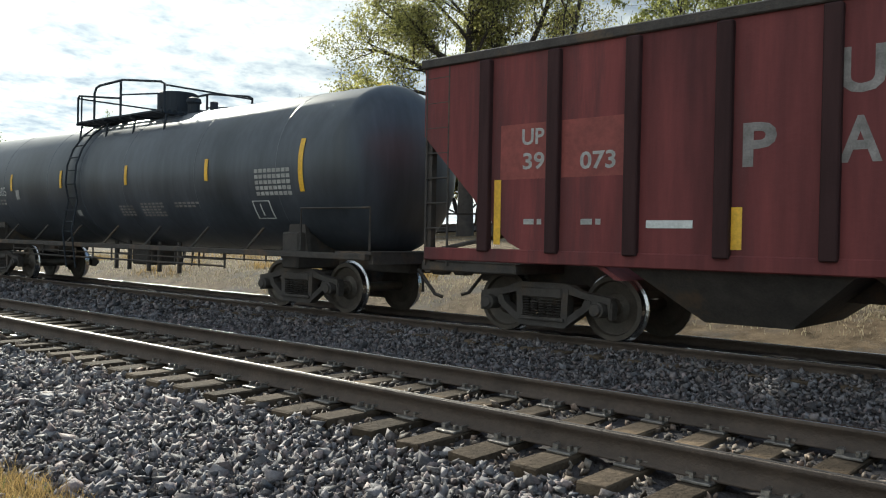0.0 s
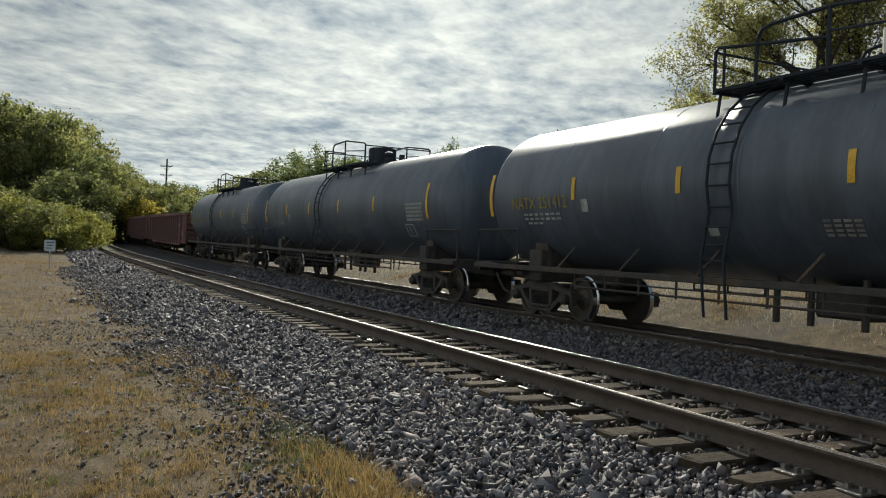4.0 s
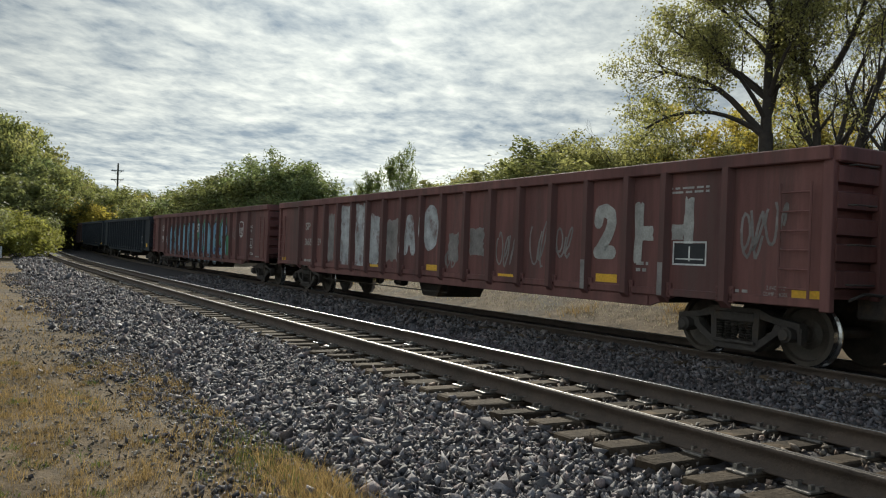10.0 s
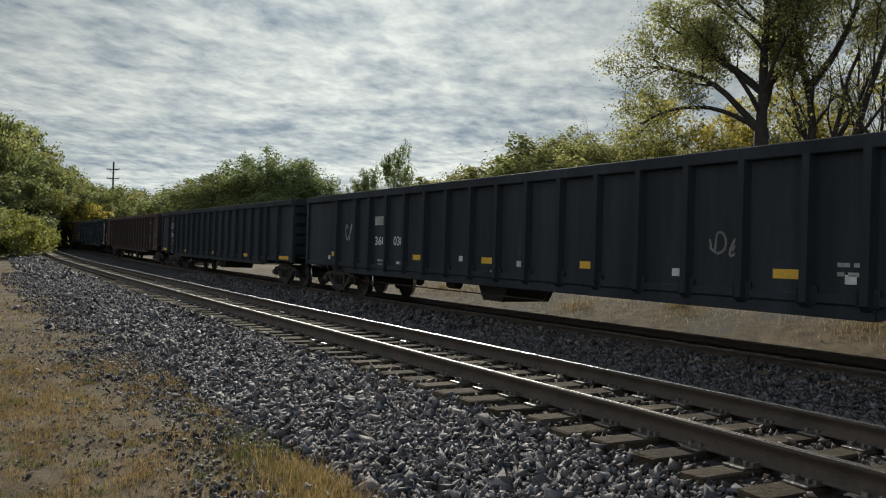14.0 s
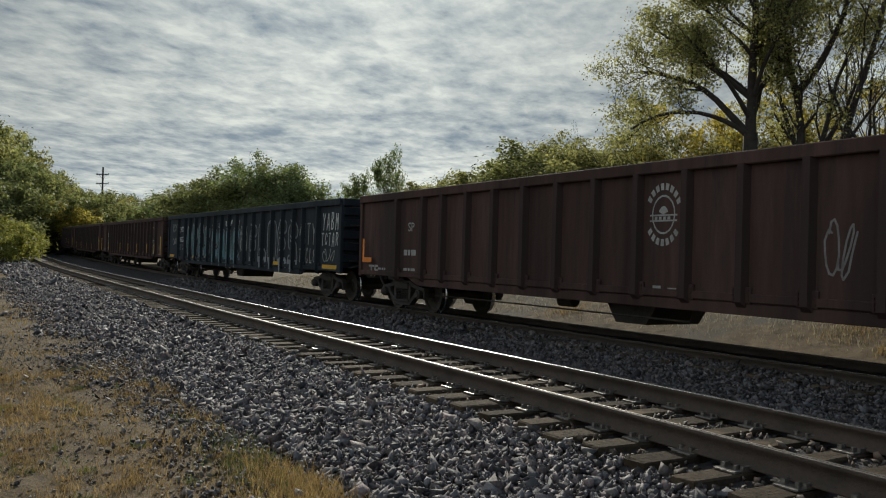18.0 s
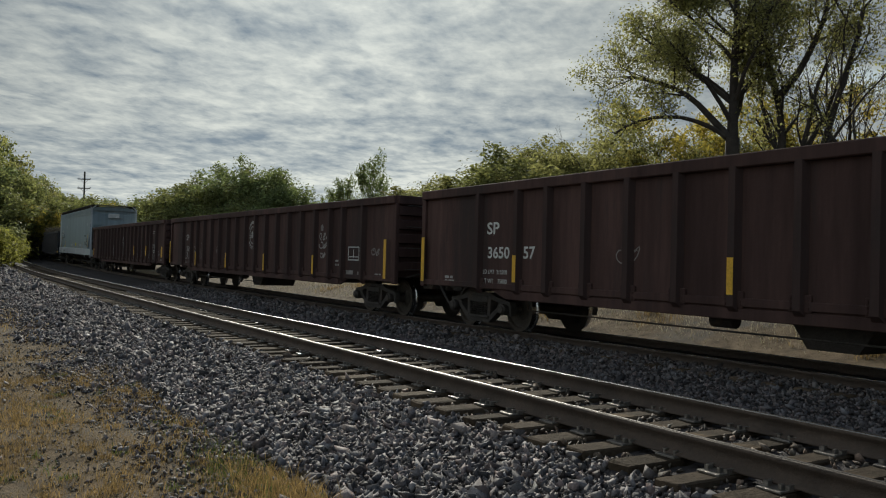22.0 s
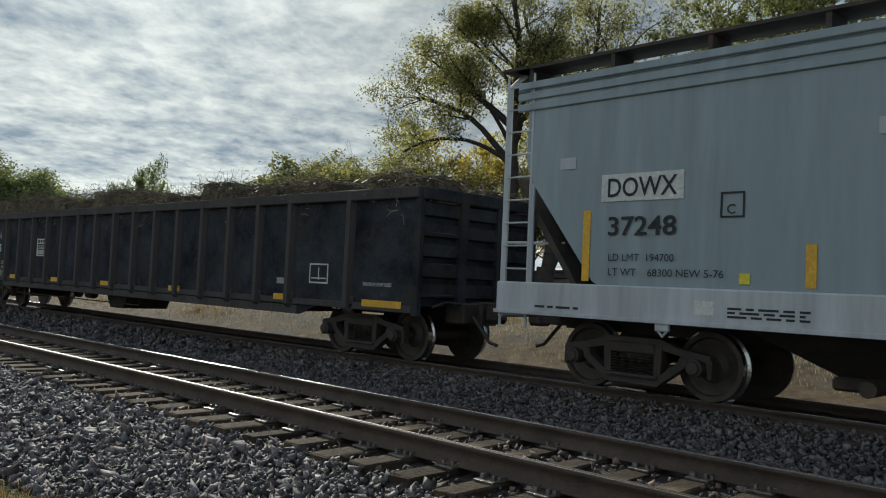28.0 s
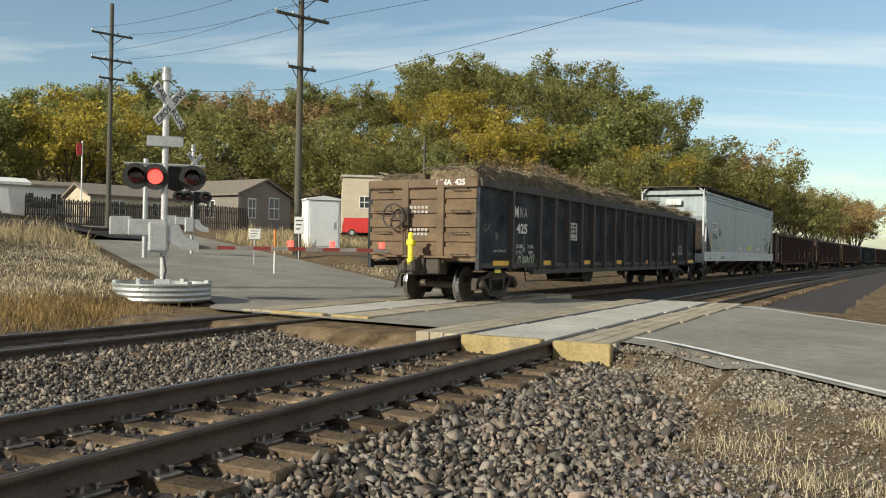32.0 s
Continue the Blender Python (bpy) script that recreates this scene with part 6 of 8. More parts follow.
# brown cars
L = length(11)
g = gondola("oxide brown gondola car with small white stencils", "brown", L, REARS[11], 17)
H = L / 2
mark(g, L, "SP", H - 7.68, H - 7.38, 1.86, 2.06, "dimwhite", .01)
lines(g, L, H - 7.86, 1.44, (.6,), .13, .08, "dimwhite")
lines(g, L, H - 7.86, 1.02, (.55, .5), .06, .07, "dimwhite")
round_emblem(g, L, H + .28, 2.0)
lines(g, L, H + .1, .96, (.18,))
lines(g, L, H + .4, .94, (.36,), .07)
scribble(g, L, H + 2.9, 1.1, .4, .8, 21, "grimewhite", .014)
blob(g, L, [(H + x, z) for x, z in ((4.98, 1.40), (5.06, 1.53), (5.16, 1.44), (5.34, 1.40), (5.52, 1.43), (5.5, 1.2), (5.38, 1.03), (5.24, 1.02), (5.14, 1.2))], "grimewhite")
patch(g, L, H + 5.85, H + 5.98, 1.22, 1.64, "orange")
lines(g, L, H + 6.08, 1.28, (.36,), .04)
lines(g, L, H + 6.02, .90, (.48, .48), .035, .03)
lines(g, L, H + 5.2, .92, (.14, .18), .03, .03)
lines(g, L, H + 6.78, 1.27, (.46, .36), .055, .05)
patch(g, L, H + 7.70, H + 8.34, 1.22, 1.58, "gdeep", "paint_patch")
lines(g, L, H + 7.56, 2.34, (.85, .85), .03, .03, "dimwhite")
patch(g, L, H + 7.9, H + 8.15, .93, .97, "grimewhite", "stencil")
scribble(g, L, H + 8.95, 1.5, .75, .26, 22, "grimewhite", .016)
lines(g, L, H + 8.85, .96, (.34, .16), .04, .04)
mark(g, L, "2 INCH HP", H + 9.48, H + 9.86, .99, 1.05, "dimwhite", 0)
mark(g, L, "COMP SHOES", H + 9.46, H + 9.9, .90, .96, "dimwhite", 0)
bar_mark(g, L, .28, .38, 1.12, 1.7, "orange", "corner_mark")
bar_mark(g, L, .38, .80, 1.12, 1.24, "orange", "corner_mark")
mark(g, L, "TF", .42, .95, .78, 1.06, "dimwhite", .02)
lines(g, L, .95, 1.0, (.4, .45))

L = length(12)
g = gondola("black gondola car covered in pale graffiti letters", "blackgon", L, REARS[12], 17, yellow=yellows(L, (.36, .85), (4.56, .6), (15.0, .5), (19.1, 1.0)))
mark(g, L, "HTT", 2.24, 2.71, 2.00, 2.25, fat=.02)
scribble(g, L, 1.86, 1.95, .34, .36, 38, "grimewhite", .03)
mark(g, L, "360278", 1.98, 2.96, 1.56, 1.80, fat=.015)
mark(g, L, "LD LMT  211600", 2.07, 2.76, 1.36, 1.45, "dimwhite", fat=0)
mark(g, L, "LT WT    74400", 2.07, 2.76, 1.21, 1.30, "dimwhite", fat=0)
scribble(g, L, .69, 2.02, .8, .42, 31, "dimwhite", .026)
scribble(g, L, .68, 1.42, 1.05, .34, 32, "dimwhite", .018)
throw_up(g, L, "ORES", 3.3, 7.2, .92, 2.28, (("dimwhite", .24), ("gdeep", .19)), .0, .05, .05, None, 5)
patch(g, L, 3.3, 7.2, .74, .93, "ggrey", "graffiti")
throw_up(g, L, "CHAK", 7.4, 11.25, .74, 2.0, (("ggrey", .25), ("blackletter", .215), ("gteal", .15)), .06, .0, .04, None, 6)
scribble(g, L, 7.46, 2.15, .6, .26, 33, "dimwhite", .012)
scribble(g, L, 8.4, 2.08, .6, .26, 35, "white", .016)
scribble(g, L, 9.36, 2.14, .85, .28, 36, "white", .022)
scribble(g, L, 10.45, 2.08, .7, .34, 37, "dimwhite", .02)
scribble(g, L, 11.2, 1.2, .9, .9, 34, "dimwhite", .018)
throw_up(g, L, "FLUES", 12.25, 17.1, .74, 2.26, (("ggrey", .225), ("blackletter", .165)), .06, .0, .06, "ggrey", 7)
tag(g, L, "MTY", 17.3, 18.5, 1.55, 2.15, "dimwhite", .022, .1, 8)
tag(g, L, "TCLE", 17.4, 18.5, 1.0, 1.42, "dimwhite", .018, .1, 9)
tag(g, L, "YABM", 18.9, 20.1, 1.92, 2.42, "white", .022, .15, 10)
tag(g, L, "TCTAR", 18.85, 20.1, 1.5, 1.86, "white", .018, .15, 11)
scribble(g, L, 19.0, 1.02, .85, .4, 43, "dimwhite", .018)
tag(g, L, "CHAK", 11.25, 12.1, 1.85, 2.15, "dimwhite", .016, .0, 12)
for x in (11.42, 11.86):
    bm = B()
    stroke_bm(bm, STROKES["O"], lambda u, v, x=x: (x - .17 + u * .34 - L / 2, 1.3 + v * .4), .028, -1.404)
    part("graffiti", bm, M["dimwhite"], g)

L = length(13)
g = gondola("oxide brown gondola car with white reporting marks and yellow bars", "brown", L, REARS[13], 17)
mark(g, L, "SP", 2.36, 2.76, 1.83, 2.06, fat=.02)
mark(g, L, "3650", 2.40, 3.10, 1.38, 1.60, fat=.02)
mark(g, L, "57", 3.52, 3.86, 1.38, 1.60, fat=.02)
mark(g, L, "LD LMT  210200", 2.25, 3.03, 1.09, 1.17, fat=0)
mark(g, L, "LT WT    75800", 2.25, 3.03, .92, 1.00, fat=0)
bar_mark(g, L, .05, .17, .88, 1.80)
for p in (-6.9, -2.157, .762, 3.681, 6.6, 8.55):
    bar_mark(g, L, L / 2 + p - .05, L / 2 + p + .05, .96, 1.44)
bar_mark(g, L, L - .20, L - .06, .90, 1.82)
square_stencil(g, L, L / 2 + 7.62, 1.28, .60, .33)
patch(g, L, L / 2 + 7.62, L / 2 + 8.1, .90, 1.18, "grimewhite", "paint_patch")
round_emblem(g, L, L / 2 + .28, 2.0)
scribble(g, L, 5.9, 1.3, .5, .3, 51, "grimewhite", .010)
scribble(g, L, L / 2 + 9.16, 1.1, .46, .34, 52, "dimwhite", .02)
lines(g, L, L / 2 + 9.2, .96, (.4,), .06)
lines(g, L, L / 2 + 6.76, 1.36, (.32, .3), .05, .04)
lines(g, L, L / 2 + 5.95, 1.38, (.3,))
lines(g, L, L / 2 + 5.9, .98, (.4, .34), .03, .03)
lines(g, L, L / 2 + 4.9, .98, (.2, .25), .03, .03)
lines(g, L, L / 2 + 7.55, 2.3, (.78,), .04)
lines(g, L, .85, 1.02, (.3, .4))

L = length(14)
g = gondola("dark brown gondola car with faded white tags", "brown", L, REARS[14], 17)
mark(g, L, "SP", 2.31, 2.70, 1.84, 2.08, "dimwhite", .02)
mark(g, L, "3650", 2.36, 3.06, 1.38, 1.61, "dimwhite", .02)
mark(g, L, "30", 3.55, 3.88, 1.38, 1.60, "dimwhite", .02)
mark(g, L, "LD LMT  210700", 2.21, 3.0, 1.09, 1.17, "dimwhite", 0)
mark(g, L, "LT WT    75300", 2.21, 3.0, .92, 1.00, "dimwhite", 0)
bm = B()
for a, b in (((2.40, 1.2), (2.56, 1.36)), ((2.42, 1.36), (2.60, 1.15))):
    path(bm, [(a[0] - L / 2, -1.404, a[1]), (b[0] - L / 2, -1.404, b[1])], .008)
part("graffiti", bm, M["dimwhite"], g)
scribble(g, L, 4.4, 1.0, .7, .8, 63, "grimewhite", .010)
scribble(g, L, 6.5, 1.3, .6, .35, 64, "grimewhite", .014)
round_emblem(g, L, L / 2 + .30, 1.98)
scribble(g, L, 15.94, 1.78, .68, .22, 62, "dimwhite", .017)
scribble(g, L, 15.97, 1.54, .54, .2, 65, "dimwhite", .017)
scribble(g, L, 16.03, 1.3, .35, .17, 66, "dimwhite", .014)
blob(g, L, [(16.05, 2.04), (16.18, 2.03), (16.22, 2.14), (16.14, 2.22), (16.04, 2.16)], "grimewhite")
lines(g, L, 17.04, 1.27, (.38, .3), .05, .05)
lines(g, L, 15.05, .92, (.3, .2), .03, .03)
lines(g, L, 16.1, .90, (.6, .5), .025, .03)
square_stencil(g, L, 17.80, 1.27, .63, .32)
patch(g, L, 17.68, 18.1, .86, 1.02, "grimewhite", "paint_patch")
patch(g, L, 18.35, 18.58, .86, 1.0, "grimewhite", "paint_patch")
scribble(g, L, 19.08, 1.40, .46, .18, 67, "grimewhite", .016)
lines(g, L, 19.3, .98, (.35, .3), .03, .04)
bar_mark(g, L, .03, .15, .88, 1.81)
for p in (-6.049, -2.157, 1.735, 5.627):
    bar_mark(g, L, L / 2 + p - .05, L / 2 + p + .05, .86, 1.38)
bar_mark(g, L, L - .38, L - .26, .88, 1.78)

L = length(15)
g = gondola("reddish brown gondola car with pale paint patches", "brown", L, REARS[15], 17)
mark(g, L, "SP", 2.5, 2.9, 1.84, 2.08, "dimwhite", .02)
mark(g, L, "36", 2.5, 2.96, 1.39, 1.55, "dimwhite", .02)
mark(g, L, "5", 3.56, 3.76, 1.39, 1.55, "dimwhite", .02)
lines(g, L, 2.4, 1.0, (.6, .6), .06, .05)
bar_mark(g, L, .66, .80, 1.0, 1.42)
blob(g, L, [(L / 2 + x, z) for x, z in ((.0, 1.62), (.3, 1.58), (.52, 1.66), (.6, 1.9), (.52, 2.25), (.35, 2.37), (.15, 2.28), (.0, 2.0))], "dimwhite")
square_stencil(g, L, L / 2 + 7.62, 1.29, .62, .34)
patch(g, L, L / 2 + 9.3, L / 2 + 9.54, 1.08, 1.57, "yellow")
for p in (3.681, 6.6):
    bar_mark(g, L, L / 2 + p - .07, L / 2 + p + .07, 1.13, 1.60)
for p in (-2.157, .762):
    bar_mark(g, L, L / 2 + p - .04, L / 2 + p + .04, 1.05, 1.60, "grimewhite")
for x, z, w, h, sd in ((2.0, .9, .7, .65, 71), (2.95, .9, .5, .45, 72), (4.0, .9, .55, .35, 73), (4.9, .95, .5, .45, 74), (6.72, .85, .5, .58, 75), (7.5, .96, .8, .3, 76), (8.66, 1.14, .56, .25, 77)):
    scribble(g, L, L / 2 + x, z, w, h, sd, "grimewhite", .018)
lines(g, L, L / 2 + 5.8, 1.36, (.36,), .05)
lines(g, L, L / 2 + 5.75, .92, (.45, .4), .03, .03)
lines(g, L, L / 2 + 7.55, 2.3, (.7, .5), .03, .05)
lines(g, L, L / 2 + 9.25, .98, (.25, .35), .04, .03)

covered_hopper("tall grey-blue covered hopper car with a pale side sill", length(16), REARS[16])

# the last car
L = length(17)
SPINS = []
g = last_car = gondola("blue-black gondola car with a rusty end, loaded with baled scrap wire", "navygon", L, REARS[17], 17, rib_mt="ribrust", end_mt="rusttan", yellow=yellows(L, (.64, .86), (3.61, .48), (6.65, .48), (9.7, .48), (13.06, .48), (16.97, .46), (19.45, .93)), spin=SPINS, ladders=False)
mark(g, L, "M", 1.88, 2.10, 2.01, 2.27, fat=.02)
mark(g, L, "N", 2.18, 2.36, 2.02, 2.26, "dimwhite", .015)
mark(g, L, "A", 2.43, 2.62, 2.02, 2.26, "dimwhite", .01)
mark(g, L, "425", 2.0, 2.63, 1.63, 1.87, fat=.035)
mark(g, L, "LD LMT", 1.99, 2.40, 1.28, 1.37, fat=.01)
mark(g, L, "LT WT", 1.99, 2.37, 1.13, 1.22, fat=.01)
mark(g, L, "212100", 2.66, 3.02, 1.28, 1.37, fat=.01)
mark(g, L, "73900", 2.69, 3.02, 1.13, 1.22, fat=.01)
mark(g, L, "LIFT", 1.89, 2.03, .86, .92, fat=0)
mark(g, L, "HERE", 1.89, 2.03, .77, .83, fat=0)
mark(g, L, "2 INCH HF COMP SHOES", .72, 1.42, 1.17, 1.23, fat=0)
mark(g, L, "PULL HERE", .82, 1.14, .78, .84, fat=0)
scribble(g, L, 2.06, .74, 1.1, .38, 81, "palegreen", .017)
scribble(g, L, 2.15, .80, 1.0, .34, 82, "palegreen", .014)
blob(g, L, [(2.44, 1.60), (2.46, 1.60), (2.46, 1.25), (2.5, 1.3), (2.52, 1.28), (2.45, 1.16), (2.38, 1.28), (2.40, 1.3), (2.44, 1.25)], "dimwhite", "chalk_arrow")
scribble(g, L, .22, 1.62, .35, .2, 83, "grimewhite", .008)
scribble(g, L, .82, 1.45, .2, .2, 84, "grimewhite", .006)
patch(g, L, 5.42, 6.13, 1.54, 2.02, "white", "placard")
bars(g, -L / 2 + 5.50, -1.408, 1.985, (.55,), .075, .03, "ribrust", "placard_print")
bm = B()
prism(bm, [(-L / 2 + 5.49, 1.70), (-L / 2 + 6.06, 1.70), (-L / 2 + 6.06, 1.84), (-L / 2 + 6.0, 1.88), (-L / 2 + 5.49, 1.88)], -1.4085, -1.406)
part("placard_print", bm, M["blackletter"], g)
for k in range(3):
    panel(g, -L / 2 + 5.47, -L / 2 + 5.98, -1.409, 1.742 + k * .036, 1.756 + k * .036, "white", "placard_line", .001)
bars(g, -L / 2 + 5.55, -1.408, 1.67, (.45,), .035, .03, "goldletter", "placard_print")
bars(g, -L / 2 + 5.52, -1.408, 1.605, (.52,), .032, .03, "blackletter", "placard_print")
patch(g, L, .84, 1.16, .70, .77, "brightyellow", "tag_plate")
square_stencil(g, L, 17.96, 1.2, .52, .32)
patch(g, L, 16.99, 17.27, 1.16, 1.27, "dimwhite", "mark_panel")
mark(g, L, "2 INCH HF COMP SHOES", 19.4, 20.1, 1.2, 1.26, fat=0)
lines(g, L, 18.65, .92, (.2, .2), .05, .03, "white")
letters("MNA  425", .17, M["white"], g, Matrix.Translation((-L / 2 - .125, -.39, 2.64)) @ Matrix.Rotation(radians(-90), 4, "Z"), fat=.006)
bars_end = B()
for i in range(2):
    for k in range(5):
        box(bars_end, -L / 2 - .104, -L / 2 - .1, .3 - k * .1 - .07, .3 - k * .1, 2.12 - i * .1, 2.18 - i * .1)
        box(bars_end, -L / 2 - .104, -L / 2 - .1, .3 - k * .1 - .07, .3 - k * .1, 1.62 - i * .1, 1.68 - i * .1)
part("stencil", bars_end, M["dimwhite"], g)
bm = B()
box(bm, -L / 2 - .58, -L / 2 - .50, -.06, .06, .98, 1.58, .03)
box(bm, -L / 2 - .60, -L / 2 - .42, -.09, .09, 1.28, 1.42, .03)
box(bm, -L / 2 - .60, -L / 2 - .42, -.07, .07, .84, 1.02, .03)
part("end_marker_device", bm, M["brightyellow"], g, "bright yellow end-of-train device on the coupler")
bm = B()
box(bm, -L / 2 - .25, -L / 2 - .1, -.9, .9, 1.02, 1.07, .01)
part("end_step", bm, M["rusttan"], g)


def scrap_load(car, L):
    """Square bales of rusty wire in two rows, each wrapped in loose strands."""
    rr = random.Random(3)
    x = -L / 2 + .15
    i = 0
    while x < L / 2 - .8:
        w = rr.uniform(1.0, 1.5)
        for y0, y1 in ((-1.3, -.08), (.02, 1.28)):
            if rr.random() < .06 and y0 < 0:
                continue
            top = 2.70 + rr.uniform(.20, .52) * (1.15 if i < 2 else 1)
            bm = B()
            bmesh.ops.create_cube(bm, size=1)
            bmesh.ops.subdivide_edges(bm, edges=bm.edges[:], cuts=5, use_grid_fill=True)
            for v in bm.verts:
                p = Vector((v.co.x * w, v.co.y * (y1 - y0), v.co.z * (top - 1.9)))
                q = p * (1 - .10 * max(0, Vector((v.co.x * 2, v.co.y * 2, v.co.z * 2)).length - 1.15))
                q += Vector((rr.uniform(-.05, .05), rr.uniform(-.05, .05), rr.uniform(-.06, .06)))
                v.co = q + Vector((x + w / 2, (y0 + y1) / 2, (top + 1.9) / 2))
            part("scrap_bale", bm, M["bale"], car)
            verts, faces = [], []
            for k in range(800 if y0 < 0 else 340):
                # an arc of bent wire over the bale's face or top
                face = rr.random() < (.5 if y0 < 0 else .15)
                px, pz = x + rr.uniform(-.02, w + .02), rr.uniform(2.5, top + .03) if face else top
                py = y0 - rr.uniform(-.02, .05) if face else rr.uniform(y0, y1)
                if not face:
                    pz = top + rr.uniform(-.06, .03)
                p = Vector((px, py, pz))
                d = Vector((rr.uniform(-1, 1), rr.uniform(-.15, .15) if face else rr.uniform(-1, 1), rr.uniform(-.8, .8) if face else rr.uniform(-.16, .14)))
                n = rr.randint(4, 7)
                t = .0052
                base = len(verts)
                for s in range(n):
                    side = Vector((0, 0, t)) if abs(d.z) < .5 else Vector((t, 0, 0))
                    verts += [tuple(p - side), tuple(p + side)]
                    p = p + d.normalized() * .085
                    d = d + Vector((rr.uniform(-.5, .5), rr.uniform(-.12, .12), rr.uniform(-.55, .4) if face or k % 130 == 0 else rr.uniform(-.3, .12)))
                for s in range(n - 1):
                    a = base + 2 * s
                    faces.append((a, a + 1, a + 3, a + 2))
            tagged(from_arrays("wire_tangle", verts, faces, M["scrapwire"], car), kind="stuff")
        x += w + rr.uniform(.04, .16)
        i += 1


scrap_load(last_car, L)


# ---- trees ----
def grow(seed, height, trunk_r, leaf, nleaf, fork=.22, limbs=5, levels=4, open_=50, clump=.4, bare=.0, stout=.62, droop=.0):
    """A branching tree: arrays for the tapered limbs and for the leaves, which sit in clusters round the outer twigs."""
    rr = random.Random(seed)
    segs, tips = [], []

    def turned(d, ang):
        s = d.cross(Vector((rr.uniform(-1, 1), rr.uniform(-1, 1), rr.uniform(-1, 1)))).normalized()
        return (d * math.cos(ang) + s * math.sin(ang)).normalized()

    def limb(p, d, ln, r, lv, leafy):
        n = (5, 6, 4, 3, 2)[lv]
        for k in range(n):
            q = p + d * (ln / n)
            r2 = r * (.86 if lv < 2 else .76)
            segs.append((p, q, r, r2))
            if lv >= levels - 1 and leafy:
                tips.append(q)
            if lv < levels and k >= (1 if lv else 2):
                for _ in range(2 if rr.random() < (.55 if lv == 1 else .75) else 1):
                    nd = turned(d, radians(rr.uniform(28, 62)))
                    nd = (nd + Vector((0, 0, .18 - droop))).normalized()
                    limb(q, nd, ln * rr.uniform(.38, .6) * (1.1 - .45 * k / n), r2 * rr.uniform(.42, .6), lv + 1, leafy if lv != 1 else rr.random() > bare)
            d = (turned(d, radians(rr.uniform(4, 17))) + Vector((0, 0, .07 if lv else .2))).normalized()
            p, r = q, r2
        if leafy:
            tips.append(p)

    p, d, r = Vector((0, 0, -.3)), Vector((rr.uniform(-.06, .06), rr.uniform(-.06, .06), 1)).normalized(), trunk_r
    for k in range(3):
        q = p + d * (fork * height / 3)
        segs.append((p, q, r, r * .93))
        p, r, d = q, r * .93, turned(d, radians(4))
    a0 = rr.uniform(0, 6.28)
    for i in range(limbs):
        a, o = a0 + i * 2.4 + rr.uniform(-.3, .3), radians(open_ * (.18 + .82 * (i / max(1, limbs - 1))) * rr.uniform(.85, 1.1))
        d = Vector((math.cos(a) * math.sin(o), math.sin(a) * math.sin(o), math.cos(o)))
        limb(p - Vector((0, 0, .05 * height * rr.random())), d, height * rr.uniform(.5, .62), r * stout * rr.uniform(.8, 1.05), 1, True)
    return tree_mesh(segs, tips, height, seed, leaf, nleaf, clump)


def tree_mesh(segs, tips, height, seed, leaf, nleaf, clump, even=1.2):
    """Branches as tapered tubes, leaves as small folded quads about the twigs."""
    k = height / max(q.z for _, q, _, _ in segs)
    v, f = [], []
    for p, q, r, r2 in segs:
        p, q = p * k, q * k
        d = (q - p).normalized()
        s = d.cross(Vector((.3, .9, .1))).normalized()
        t = d.cross(s)
        b = len(v)
        m = 7 if r > .08 else 4 if r > .03 else 3
        for c, rad in ((p, r), (q, r2)):
            for i in range(m):
                a = 2 * math.pi * i / m
                v.append(tuple(c + (s * math.cos(a) + t * math.sin(a)) * max(rad, .007)))
        f += [(b + i, b + (i + 1) % m, b + m + (i + 1) % m, b + m + i) for i in range(m)]
    rg = np.random.RandomState(seed)
    tp = np.array([tuple(t * k) for t in tips])
    wt = rg.gamma(even, 1, len(tp))
    at = rg.choice(len(tp), nleaf, p=wt / wt.sum())
    way = rg.normal(size=(nleaf, 3))
    way /= np.linalg.norm(way, axis=1)[:, None]
    c = tp[at] + way * (clump * rg.uniform(.5, 1.4, len(tp))[at] * rg.uniform(0, 1, nleaf) ** .45)[:, None] * np.array([1, 1, .8])
    nrm = way + rg.normal(0, .55, (nleaf, 3)) + np.array([0, 0, .35])
    nrm /= np.linalg.norm(nrm, axis=1)[:, None]
    u = np.cross(nrm, rg.normal(size=(nleaf, 3)))
    u /= np.linalg.norm(u, axis=1)[:, None]
    w = np.cross(nrm, u)
    s = (leaf * rg.uniform(.6, 1.3, nleaf))[:, None]
    quad = np.stack([c - u * s, c + w * s * .6, c + u * s, c - w * s * .6], 1)
    return (v, f), (quad.reshape(-1, 3), np.arange(nleaf * 4).reshape(-1, 4))


